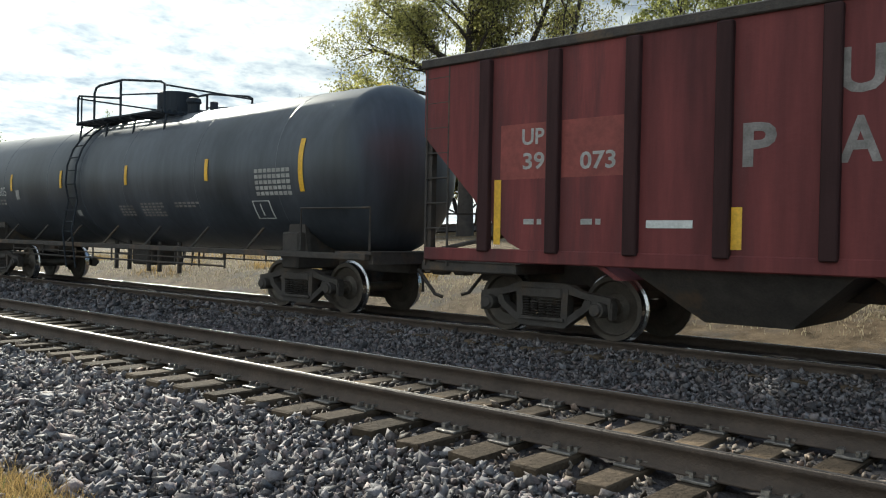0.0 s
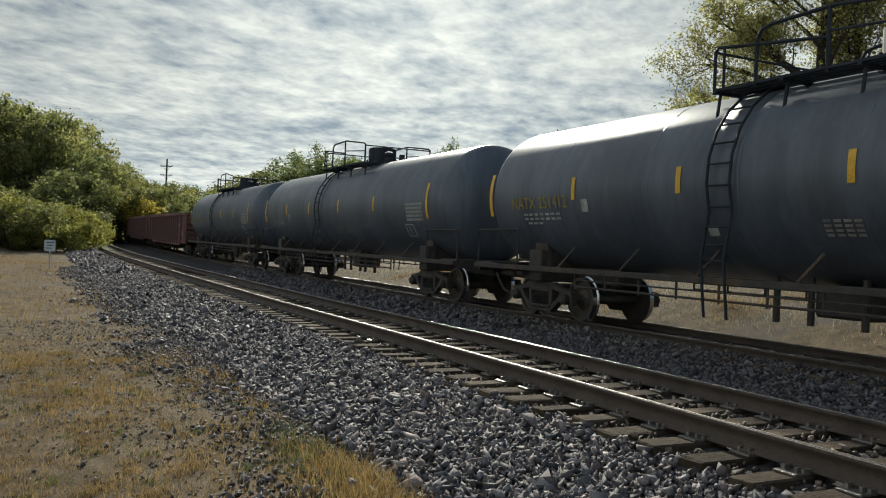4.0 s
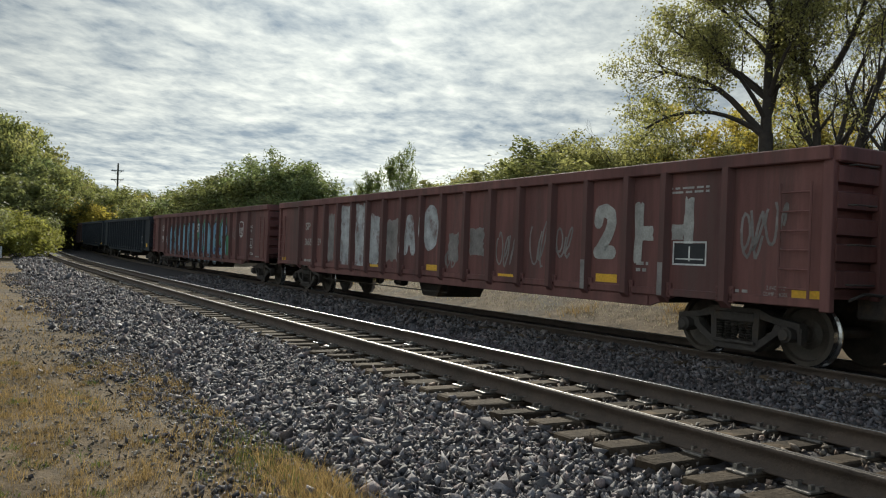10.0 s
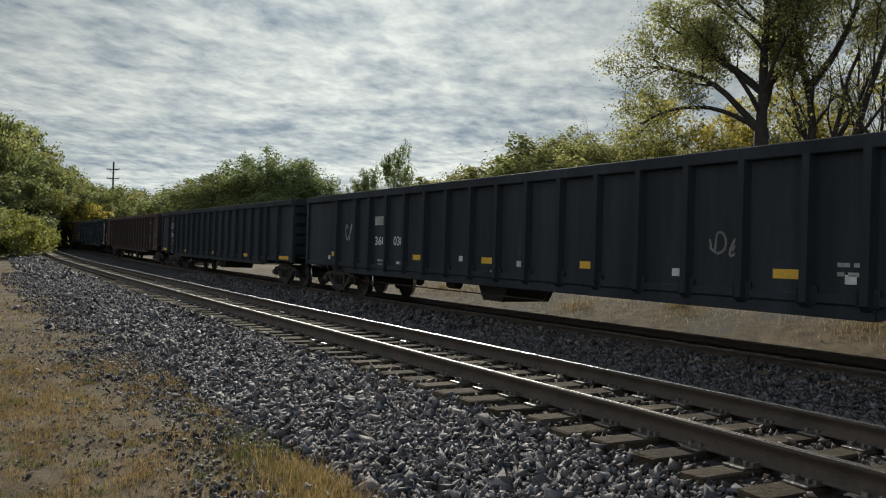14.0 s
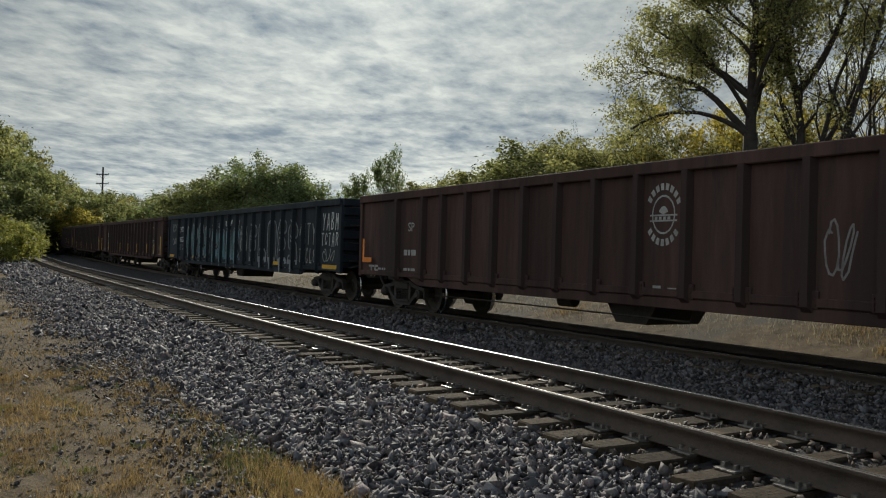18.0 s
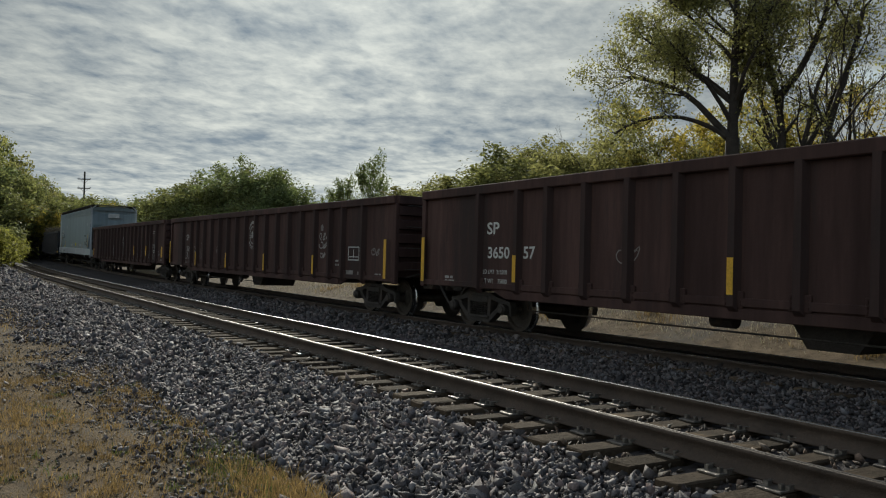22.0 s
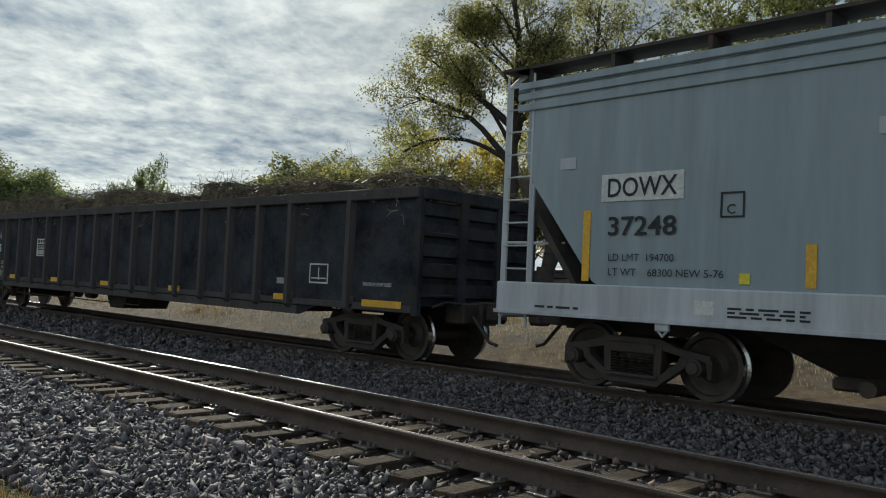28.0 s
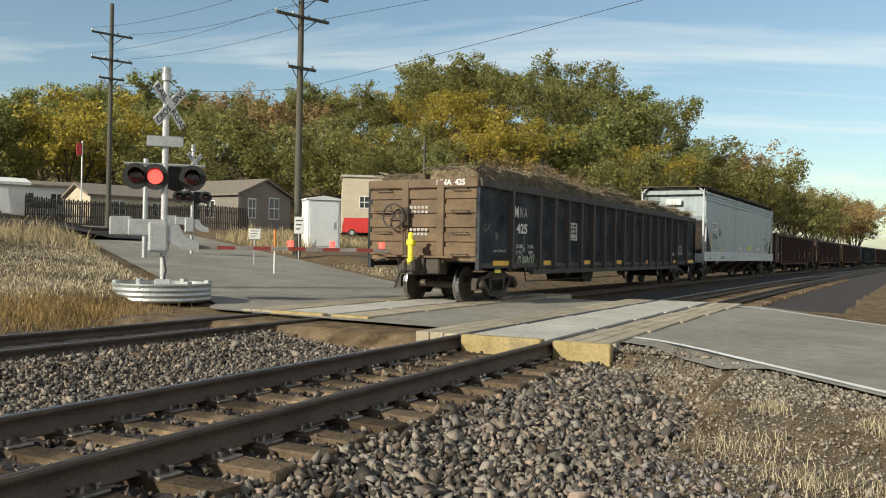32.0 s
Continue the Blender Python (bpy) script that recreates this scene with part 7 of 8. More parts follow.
def spreading(seed, height, stems, leaf, nleaf, clump, bare=.0):
    """A tree of a few given stems, each (bearing, foot height, slope, length, girth, curl, leafiness); boughs and twigs grow from them at random."""
    rr = random.Random(seed)
    segs, tips, spine = [], [], []

    def shoot(p, d, ln, r, lv, leafy, curl):
        n = (9, 6, 5, 3)[lv]
        side0 = rr.uniform(0, 6.28)
        for k in range(n):
            q = p + d * (ln / n)
            if lv == 0:
                spine.append(q)
            r2 = max(.008, r * (.90 if lv == 0 else .84 if lv == 1 else .74))
            segs.append((p, q, r, r2))
            if lv >= 2 and leafy > 0:
                tips.extend([q] * (1 if rr.random() < leafy else 0))
            if lv < 3 and k >= (3 if lv == 0 else 1):
                for _ in range(2 if lv == 0 and rr.random() < .6 or lv == 1 and rr.random() < .75 or lv == 2 and rr.random() < .35 else 1):
                    side0 += 2.4 + rr.uniform(-.5, .5)
                    u = d.cross(Vector((.21, .33, .92) if abs(d.z) < .93 else (1, 0, 0))).normalized()
                    w = d.cross(u)
                    o = radians(rr.uniform(30, 62))
                    nd = d * math.cos(o) + (u * math.cos(side0) + w * math.sin(side0)) * math.sin(o)
                    nd = (nd + Vector((0, 0, .12))).normalized()
                    keep = leafy if lv else (0 if rr.random() < bare else leafy)
                    shoot(q, nd, ln * rr.uniform(.34, .56) * (1.12 - .5 * k / n) * (1 if lv else .8), r2 * rr.uniform(.38, .58), lv + 1, keep, rr.uniform(-4, 9))
            ax = d.cross(Vector((0, 0, 1)))
            if ax.length > .05:
                d = Matrix.Rotation(radians(curl), 3, ax.normalized()) @ d
            jit = .2 if lv else .13
            d = (d + Vector((rr.uniform(-jit, jit), rr.uniform(-jit, jit), rr.uniform(-jit, jit) * .7))).normalized()
            p, r = q, r2
        if leafy > 0:
            tips.append(p)
    for i, (bearing, z, slope, ln, r, curl, leafy) in enumerate(stems):
        b, e = radians(bearing), radians(slope)
        # higher boughs spring from the first stem
        foot = min(spine[:9], key=lambda q: abs(q.z - z)) if i and z > stems[0][1] + .6 else Vector((math.cos(b) * r * .4, math.sin(b) * r * .4, z))
        shoot(foot, Vector((math.cos(b) * math.cos(e), math.sin(b) * math.cos(e), math.sin(e))), ln, r, 0, leafy, curl)
    # the foot of the tree flares
    r0 = max(st[4] for st in stems) * 1.15
    top = min(st[1] for st in stems if st[4] * 1.3 > r0) + .4
    for k in range(5):
        f0, f1 = k / 5, (k + 1) / 5
        segs.append((Vector((0, 0, -.3 + (top + .3) * f0)), Vector((0, 0, -.3 + (top + .3) * f1)), r0 * (1.45 - .45 * f0 ** .5), r0 * (1.45 - .45 * f1 ** .5)))
    return tree_mesh(segs, tips, height, seed, leaf, nleaf, clump, 2.4)


def mesh_of(name, vf, material):
    ob = from_arrays(name, vf[0], vf[1], material)
    me = ob.data
    bpy.data.objects.remove(ob)
    return me


KINDS = {}


def kind(name, leafmat, **kw):
    a, b = spreading(**kw) if "stems" in kw else grow(**kw)
    KINDS[name] = (mesh_of("trunk", a, M["bark"]), mesh_of("crown", b, M[leafmat]), kw["height"])


kind("big_a", "leafolive", seed=14, height=17.5, leaf=.078, nleaf=30000, clump=.85, bare=.25, stems=(
    (95, 6.6, 87, 10.4, .30, .5, .8), (180, 6.9, 50, 8.2, .2, -3.0, 1), (184, 6.8, 42, 6.8, .15, -8, 1), (172, 9.4, 42, 6.2, .15, 0, 1), (15, 9.2, 56, 6.0, .15, 1, .6), (192, 11.0, 52, 5.4, .12, -1, 1),
    (60, 8.3, 50, 5.6, .13, 2, .6), (-60, 8.6, 52, 5.6, .13, 0, .6), (232, 8.2, 46, 6.2, .14, -1.5, 1), (128, 8.5, 46, 6.2, .14, -1.5, 1), (0, 11.2, 58, 4.8, .12, 0, .6), (178, 12.4, 45, 4.4, .1, -1, 1)))
kind("big_b", "leafolive", seed=27, height=17.0, leaf=.08, nleaf=14000, clump=.7, bare=.35, stems=(
    (10, .5, 84, 10.0, .36, 1.0, .5), (0, 9.0, 52, 8.0, .21, 2.0, .6), (170, 9.2, 78, 7.2, .18, 0, .6), (5, .4, 66, 14.0, .26, 1.5, .5), (20, 5.0, 48, 8.5, .15, 2, .5), (185, 6.0, 60, 6.5, .12, 2, .7), (-10, .4, 74, 11.0, .2, -1, .6)))
kind("big_c", "leafgreen", seed=31, height=15, trunk_r=.34, leaf=.09, nleaf=30000, fork=.2, limbs=6, open_=38, clump=.42, bare=.12)
kind("bare_a", "leafbrown", seed=41, height=10, trunk_r=.24, leaf=.05, nleaf=150, fork=.2, limbs=4, open_=55, bare=.8, levels=3)
kind("mid_a", "leafolive", seed=51, height=11, trunk_r=.24, leaf=.13, nleaf=15000, levels=3, limbs=6, open_=55, clump=.75, bare=.08)
kind("mid_b", "leafgreen", seed=52, height=11, trunk_r=.24, leaf=.13, nleaf=16000, levels=3, limbs=7, open_=60, clump=.8)
kind("mid_y", "leafyellow", seed=53, height=11, trunk_r=.19, leaf=.12, nleaf=6500, levels=3, limbs=5, open_=42, clump=.55, bare=.2)
kind("mid_g", "leafolive", seed=57, height=11, trunk_r=.17, leaf=.10, nleaf=8500, levels=3, limbs=6, open_=46, clump=.9, bare=.2)
kind("mid_d", "leafdark", seed=54, height=11, trunk_r=.22, leaf=.14, nleaf=16000, levels=3, limbs=7, open_=62, clump=.85)
kind("far_a", "leafgreen", seed=61, height=13, trunk_r=.25, leaf=.21, nleaf=8500, levels=3, limbs=6, open_=55, clump=1.0, fork=.12)
kind("far_b", "leafolive", seed=62, height=13, trunk_r=.25, leaf=.21, nleaf=8000, levels=3, limbs=6, open_=58, clump=1.0, fork=.12)
kind("far_c", "leafbrown", seed=63, height=13, trunk_r=.25, leaf=.19, nleaf=5500, levels=3, limbs=6, open_=52, clump=.85, fork=.12, bare=.15)
kind("far_d", "leafyellow", seed=64, height=13, trunk_r=.25, leaf=.20, nleaf=7000, levels=3, limbs=6, open_=50, clump=.95, fork=.12)
kind("far_e", "leafdark", seed=65, height=13, trunk_r=.25, leaf=.22, nleaf=8500, levels=3, limbs=6, open_=58, clump=1.05, fork=.12)
kind("crown_d", "leafdark", seed=58, height=15, trunk_r=.2, leaf=.17, nleaf=6500, levels=3, limbs=6, open_=66, clump=.75, fork=.42)
kind("low_y", "leafsunlit", seed=73, height=5, trunk_r=.09, leaf=.13, nleaf=6500, levels=3, limbs=7, open_=75, clump=.65, fork=.03)
kind("low_a", "leafolive", seed=71, height=5, trunk_r=.09, leaf=.11, nleaf=6000, levels=3, limbs=7, open_=75, clump=.55, fork=.03)
kind("low_b", "leafgreen", seed=72, height=5, trunk_r=.09, leaf=.11, nleaf=6000, levels=3, limbs=7, open_=75, clump=.6, fork=.03)

LABELS = {"big_a": "tall spreading cottonwood with thinning olive leaves", "big_b": "tall half-bare tree with dark forking limbs", "big_c": "tall green tree with an upright crown", "bare_a": "small leafless tree with twisted limbs",
          "mid_a": "olive-green broadleaf tree behind the track", "mid_b": "green broadleaf tree behind the track", "mid_y": "slender tree with yellow autumn leaves", "mid_g": "airy grey-green tree with thinning leaves", "mid_d": "dense dark green tree",
          "far_a": "green tree on the distant wooded slope", "far_b": "olive tree on the distant wooded slope", "far_c": "browning autumn tree on the wooded slope", "far_d": "yellow autumn tree on the wooded slope", "far_e": "dark green tree on the wooded slope",
          "crown_d": "tall dark tree with a small crown on a bare trunk", "low_y": "sunlit yellow-green shrub on the bank", "low_a": "olive shrub at the edge of the field", "low_b": "green shrub at the edge of the field"}


def ground_z(x, y):
    return float(land(np.array(x), np.array(y)))


def plant(k, x, y, h, turn=0.0, wide=1.0, group="", z=None):
    tr, cr, h0 = KINDS[k]
    s = h / h0
    t = thing("shrub" if k.startswith("low") else "tree", LABELS[k], "shrub" if k.startswith("low") else "tree", group)
    t.matrix_basis = Matrix.Translation((x, y, ground_z(x, y) if z is None else z)) @ Matrix.Rotation(radians(turn), 4, "Z") @ Matrix.Diagonal((s * wide, s * wide, s, 1))
    hang("trunk", tr, t)
    hang("crown", cr, t)
    return t


def polar(az, r):
    a = radians(az)
    return -math.sin(a) * r, math.cos(a) * r


def wood(az0, az1, r0, r1, n, el, kinds, seed, group, lo=.72, clear=0):
    """Trees between two bearings, each tall enough that the tops follow a skyline given in degrees."""
    rr = random.Random(seed)
    for i in range(n):
        az = az0 + (az1 - az0) * (i + rr.random()) / n
        r = r0 + (r1 - r0) * rr.random()
        x, y = polar(az, r)
        if abs(y - float(mid_y(min(x, 190)))) < clear:
            continue
        z = ground_z(x, y)
        top = 1.29 + math.tan(radians(el(az) * rr.uniform(lo, 1.0))) * r
        h = max(2.5, top - z)
        plant(rr.choice(kinds), x, y, h, rr.uniform(0, 360), min(1.5, max(.8, 11 / h)) * rr.uniform(.9, 1.2), group)


def line(*pts):
    return lambda a: float(np.interp(-a, [-p[0] for p in pts], [p[1] for p in pts]))


# tall trees beyond the far track
plant("big_a", *polar(40.4, 43), 17.5, 40.4, 1.0)
plant("big_b", *polar(37.9, 43), 17.5, 37.9, 1.0)
plant("big_c", *polar(23.8, 45), 17.5, 120, .85)
plant("big_c", *polar(20.2, 46), 13.6, 170, .5)
plant("bare_a", *polar(30.8, 43), 11.5, 60)
plant("bare_a", *polar(33.5, 50), 12.5, 150)
for i, (az, h, k) in enumerate(((47.2, 10.2, "mid_g"), (43.4, 11.0, "mid_y"), (39.6, 11.2, "mid_g"), (36.0, 10.6, "mid_y"))):
    plant(k, *polar(az, 55 + 3 * (i % 3)), h, i * 70, 1.0, "trees behind the tall ones")
plant("mid_g", *polar(-9.0, 46), 11.3, 0, 1.0)
wood(35, 49, 52, 60, 9, line((49, 9), (35, 9)), ("mid_a", "mid_y", "mid_a"), 1, "trees behind the tall ones", .6)
wood(49, 56, 52, 62, 8, line((56, 7.2), (52, 10.3), (49, 10)), ("mid_a", "mid_b", "mid_a"), 2, "trees beyond the far track")
wood(55, 62.5, 62, 80, 8, line((62.5, 5.0), (58, 7.0), (55, 7.6)), ("mid_b", "mid_a"), 3, "trees beyond the far track")
plant("crown_d", *polar(64.4, 110), 15.3, 10, .5)
plant("crown_d", *polar(66.6, 112), 12.3, 80, .72)
wood(70.5, 76.5, 76, 86, 9, line((76.5, 4.8), (74, 6.5), (72, 6.6), (70.5, 4.9)), ("mid_d", "mid_b"), 4, "clump of trees beyond the bend", .85)
wood(62, 84, 120, 150, 34, line((84, 3.4), (82, 3.5), (79, 3.9), (77, 4.1), (70, 3.6), (62, 3.8)), ("far_a", "far_e", "far_b"), 5, "distant trees round the bend")
wood(83, 88.5, 95, 150, 26, line((88.5, 5.6), (85.6, 4.2), (83, 3.5)), ("far_a", "far_b", "far_a", "far_e", "far_a", "far_d"), 6, "wooded bank beside the bend", .6)
wood(87.0, 97, 115, 175, 36, line((97, 10), (90.2, 8.4), (88.2, 5.9), (87, 5.2)), ("far_a", "far_b", "far_a", "far_a"), 7, "wooded bank beside the bend", .65)
for i, az in enumerate(np.linspace(88.4, 95, 18)):
    rr = random.Random(i)
    plant(rr.choice(("low_b", "low_b", "low_a")), *polar(float(az), 95 + 40 * abs(math.sin(i * 2.3))), rr.uniform(1.6, 3.2), i * 40, 1.3, "shrubs along the bank")
for i in range(30):
    rr = random.Random(i + 90)
    plant(rr.choice(("low_y", "low_y", "low_b")), *polar(87.9 + 8 * ((i * .37) % 1), 64 + 30 * rr.random()), rr.uniform(2.2, 4.6), i * 50, 1.25, "sunlit shrubs along the bank")
for i in range(16):
    rr = random.Random(i + 130)
    plant(rr.choice(("low_y", "low_b", "low_y")), *polar(80.5 + 5.6 * i / 15, 112 + 10 * rr.random()), rr.uniform(2.4, 4.4), i * 50, 1.4, "sunlit shrubs beyond the bend")
# trees and wooded hills past the field
wood(4, -11, 62, 80, 20, line((4, 6.4), (-1, 8.6), (-5, 8.8), (-11, 7.8)), ("mid_b", "mid_a", "mid_b", "mid_a", "mid_a", "mid_y"), 8, "trees along the back of the field", .7)
wood(20, 4, 62, 85, 16, line((20, 6.0), (10, 5.5), (4, 6.2)), ("mid_b", "mid_a", "mid_d"), 18, "trees along the back of the field", .7)
wood(-11, -27, 74, 92, 20, line((-11, 8.0), (-14, 8.2), (-20.2, 9.9), (-24, 9.8), (-27, 8.0)), ("mid_b", "mid_a", "mid_b", "mid_a"), 9, "trees along the back of the field", .7)


def ridge_wood():
    """Trees stand close all up the ridge, so that crowns rise behind crowns."""
    rr = random.Random(9)
    for r in (90, 102, 116, 131, 147, 165):
        az = -25.5 - rr.uniform(0, 3)
        while az > -103:
            x, y = polar(az, r + rr.uniform(-4, 4))
            if y - float(mid_y(min(x, 190))) > 14 and (y > 62 or abs(x - float(road_mid(y))) > 8):
                k = rr.choice(("far_b", "far_b", "far_c", "far_a", "far_d", "far_b", "far_c") if az < -45 else ("far_a", "far_b", "far_a", "far_d", "far_b", "far_e"))
                plant(k, x, y, rr.uniform(8.6, 13.0), rr.uniform(0, 360), rr.uniform(1.0, 1.3), "trees on the wooded ridge")
            az -= math.degrees(rr.uniform(8.0, 11.5) / r)


ridge_wood()
wood(-80, -101, 230, 300, 30, line((-80, 5.6), (-88, 4.4), (-101, 5)), ("far_c", "far_b", "far_c", "far_d"), 24, "trees beyond the end of the straight", .7, 9)
wood(-74, -96, 165, 250, 34, line((-74, 6.4), (-82, 6.0), (-86.5, 4.6), (-104, 5)), ("far_c", "far_b", "far_c", "far_a", "far_d"), 14, "trees beyond the end of the straight", .7, 11)
for i, az in enumerate(np.linspace(19, -26, 34)):
    rr = random.Random(i + 50)
    plant(rr.choice(("low_a", "low_b", "low_a")), *polar(float(az), 60 + rr.uniform(-4, 8)), rr.uniform(2, 3.6), i * 40, 1.3, "shrubs along the back of the field")


# ---- grass ----
def blades(name, n, pts, hgt, width, mt, label, seed):
    """Bent grass blades, joined; pts gives their feet."""
    rg = np.random.RandomState(seed)
    x, y = pts(rg, n)
    n = len(x)
    z = land(x, y)
    h = hgt * rg.lognormal(0, .35, n)
    a = rg.uniform(0, 2 * math.pi, n)
    bend = rg.uniform(.1, .8, n) * h
    b = rg.uniform(0, 2 * math.pi, n)
    p = np.stack([x, y, z - .02], -1)
    s = np.stack([np.cos(a), np.sin(a), 0 * a], -1) * (width / 2)
    m = p + np.stack([np.cos(b) * bend * .35, np.sin(b) * bend * .35, h * .6], -1)
    t = p + np.stack([np.cos(b) * bend, np.sin(b) * bend, h], -1)
    v = np.stack([p - s, p + s, m + s * .8, m - s * .8, t], 1)
    i = (np.arange(n) * 5)[:, None]
    q = np.concatenate([np.concatenate([i, i + 1, i + 2], 1), np.concatenate([i, i + 2, i + 3], 1), np.concatenate([i + 3, i + 2, i + 4], 1)])
    return tagged(from_arrays(name, v.reshape(-1, 3), q, M[mt]), label, "grass", kind="stuff")


def clumps(cx, cy, rad, num):
    def f(rg, n):
        k = rg.randint(0, num, n)
        c = np.random.RandomState(num)
        px, py, pr = c.uniform(*cx, num), c.uniform(*cy, num), rad * c.uniform(.4, 1.2, num)
        x, y = px[k] + rg.normal(0, 1, n) * pr[k], py[k] + rg.normal(0, 1, n) * pr[k]
        ok = (y - mid_y(x) < -2.9) | (y - mid_y(x) > 7.3)
        ok &= abs(x - road_mid(y)) > 5.4
        return x[ok], y[ok]
    return f


def patchy(x0, x1, y0, y1, bias, f=.8, seed=4):
    """Feet in uneven patches, clear of the ballast and the road."""
    def g(rg, n):
        x, y = rg.uniform(x0, x1, n), rg.uniform(y0, y1, n)
        o = y - mid_y(x)
        d = bias + .6 * fbm(x, y, f, seed) + .35 * fbm(x, y, f * 3.3, seed + 2)
        d = d - np.clip((o + 4.6) / 1.2, 0, 1) * (o < 0) * .55
        ok = (rg.uniform(0, 1, n) < d) & ((o < -3.2) | (o > 7.2)) & (abs(x - road_mid(y)) > 5.3)
        return x[ok], y[ok]
    return g


DRY = "short dry straw-coloured grass on the bare dirt"
blades("dry_grass", 90000, patchy(-15, -1.5, -2.5, 2.6, .48, 2.0), .048, .006, "grass", DRY, 1)
blades("dry_grass", 34000, clumps((-13, -2.0), (-2.0, 2.3), .10, 420), .06, .005, "grass", DRY, 21)
blades("green_weeds", 3500, clumps((-13, -2.5), (-1.5, 2.2), .08, 60), .045, .007, "greengrass", "short green weeds among dry grass", 23)
blades("dry_grass", 5500, lambda rg, n: (rg.normal(-5.3, .7, n), rg.normal(2.1, .17, n)), .10, .005, "grass", "dry straw-coloured grass tufts at the foot of the ballast", 2)
blades("green_weeds", 1500, lambda rg, n: (rg.normal(-6.4, .7, n), rg.normal(2.05, .18, n)), .07, .006, "greengrass", "short green weeds among dry grass", 3)
blades("dry_grass", 42000, patchy(-60, -14, -7, 3.0, .55, .5), .08, .014, "grass", DRY, 4)
blades("dry_grass", 42000, lambda rg, n: (lambda x, o: (x, mid_y(x) + o))(rg.uniform(-40, 12, n), 7.5 + rg.gamma(1.5, 3.0, n)), .075, .014, "stubble", "low brown stubble beyond the far track", 5)
blades("dry_grass", 14000, clumps((-32, 12), (13.2, 21), .3, 110), .17, .011, "grass", "straw-coloured grass tufts beyond the far track", 15)
blades("dry_grass", 110000, patchy(-10, 30, 14, 27, .7, .5), .075, .024, "stubble", "low dry stubble on the field", 10)
blades("dry_grass", 30000, patchy(-12, 46, 25.5, 37, .75, .4), .38, .04, "palegrass", "tall pale dry grass along the back of the field", 6)
blades("dry_grass", 5000, lambda rg, n: (lambda x, y: (x[(abs(x - road_mid(y)) > 5.6)], y[(abs(x - road_mid(y)) > 5.6)]))(rg.normal(11.2, 1.0, n), rg.normal(13.4, .45, n)), .13, .009, "grass", "dry straw-coloured grass round the signal", 7)
blades("dry_grass", 9000, clumps((3.6, 9.0), (-4.5, .2), .3, 22), .16, .006, "grass", "dry straw-coloured grass tufts beside the road", 8)

blades("dry_grass", 4200, clumps((6.4, 9.6), (-.2, 1.9), .2, 15), .085, .005, "stubble", "pale dry grass tufts beside the road", 18)


# ---- poles and wires ----
def utility_pole(label, x, y, z0, z1, arms=(), r=.15, lean=(0, 0), turn=35, category="utility pole"):
    t = thing("utility_pole", label, category, "utility poles")
    bm = B()
    rod(bm, (x, y, z0 - .3), (x + lean[0], y + lean[1], z1), r, r * .72, 12)
    part("shaft", bm, M["pole"], t)
    for z, half, n in arms:
        bm = B()
        f = (z - z0) / (z1 - z0)
        cx, cy = x + lean[0] * f, y + lean[1] * f
        a = radians(turn)
        dx, dy = math.cos(a) * half, math.sin(a) * half
        m = Matrix.Translation((cx, cy, z)) @ Matrix.Rotation(a, 4, "Z")
        box(bm, -half, half, -.06 - r, .06 - r, -.06, .06)
        bmesh.ops.transform(bm, matrix=m, verts=bm.verts[:])
        ar = part("crossarm", bm, M["pole"], t)
        bm = B()
        for i in range(n):
            u = -1 + 2 * i / max(1, n - 1)
            px, py = cx + dx * u * .93, cy + dy * u * .93
            rod(bm, (px, py, z + .04), (px, py, z + .12), .02, n=6)
            lathe(bm, [(z + .10, .03), (z + .13, .06), (z + .20, .06), (z + .23, .025)], "z", 8, (px, py, 0))
        if n:
            pieces("insulator", bm, M["galv"], ar)
        bm = B()
        path(bm, [(cx + dx * .6, cy + dy * .6, z), (cx, cy, z - .7), (cx - dx * .6, cy - dy * .6, z)], .025)
        part("brace", bm, M["pole"], ar)
    return t


def wire(pts, sag, r=.012):
    """A hanging cable between points."""
    t = thing("overhead_wire", "thin dark overhead power line", "wire", "overhead wires")
    v = []
    for a, b in zip(pts, pts[1:]):
        a, b = Vector(a), Vector(b)
        for k in range(13):
            u = k / 12
            p = a.lerp(b, u)
            p.z -= sag * 4 * u * (1 - u)
            v.append(p)
    bm = B()
    path(bm, v, r, 4)
    part("cable", bm, M["wire"], t)


PM, PL = (32.0, 24.0), (39.72, 44.97)
utility_pole("tall wooden utility pole with double crossarms", *PM, .9, 14.55, ((12.55, 1.3, 4), (11.55, 1.35, 4), (9.25, .7, 2)), .17, turn=-22)
utility_pole("tall wooden utility pole with double crossarms", *PL, 2.4, 16.8, ((14.75, 1.3, 4), (13.1, 1.3, 4), (11.9, .8, 2)), .17, turn=-22)
utility_pole("wooden utility pole with a crossarm behind the trees", 61.5, 33.5, 3.0, 10.4, ((9.3, 1.1, 3),), .14, turn=20)
utility_pole("weathered wooden pole leaning beside the field", 4.05, 21.6, .45, 12.5, (), .19, lean=(.22, -.05))
utility_pole("plain wooden pole in the field", 3.09, 39.88, 2.0, 10.3, (), .15)
utility_pole("distant slender utility pole beyond the bend", *polar(82.9, 130), 0.0, 13.0, ((11.9, .9, 2), (10.6, .9, 2)), .16, turn=60)
lp = utility_pole("wooden pole with a street lamp arm", 25.9, 48.5, 2.3, 10.8, (), .14)
bm = B()
path(bm, [(25.9, 48.5, 9.1), (26.7, 48.1, 9.6), (28.7, 47.0, 9.75)], .035)
box(bm, 28.5, 29.1, 46.8, 47.1, 9.62, 9.76, .03)
part("lamp_arm", bm, M["galv"], lp)
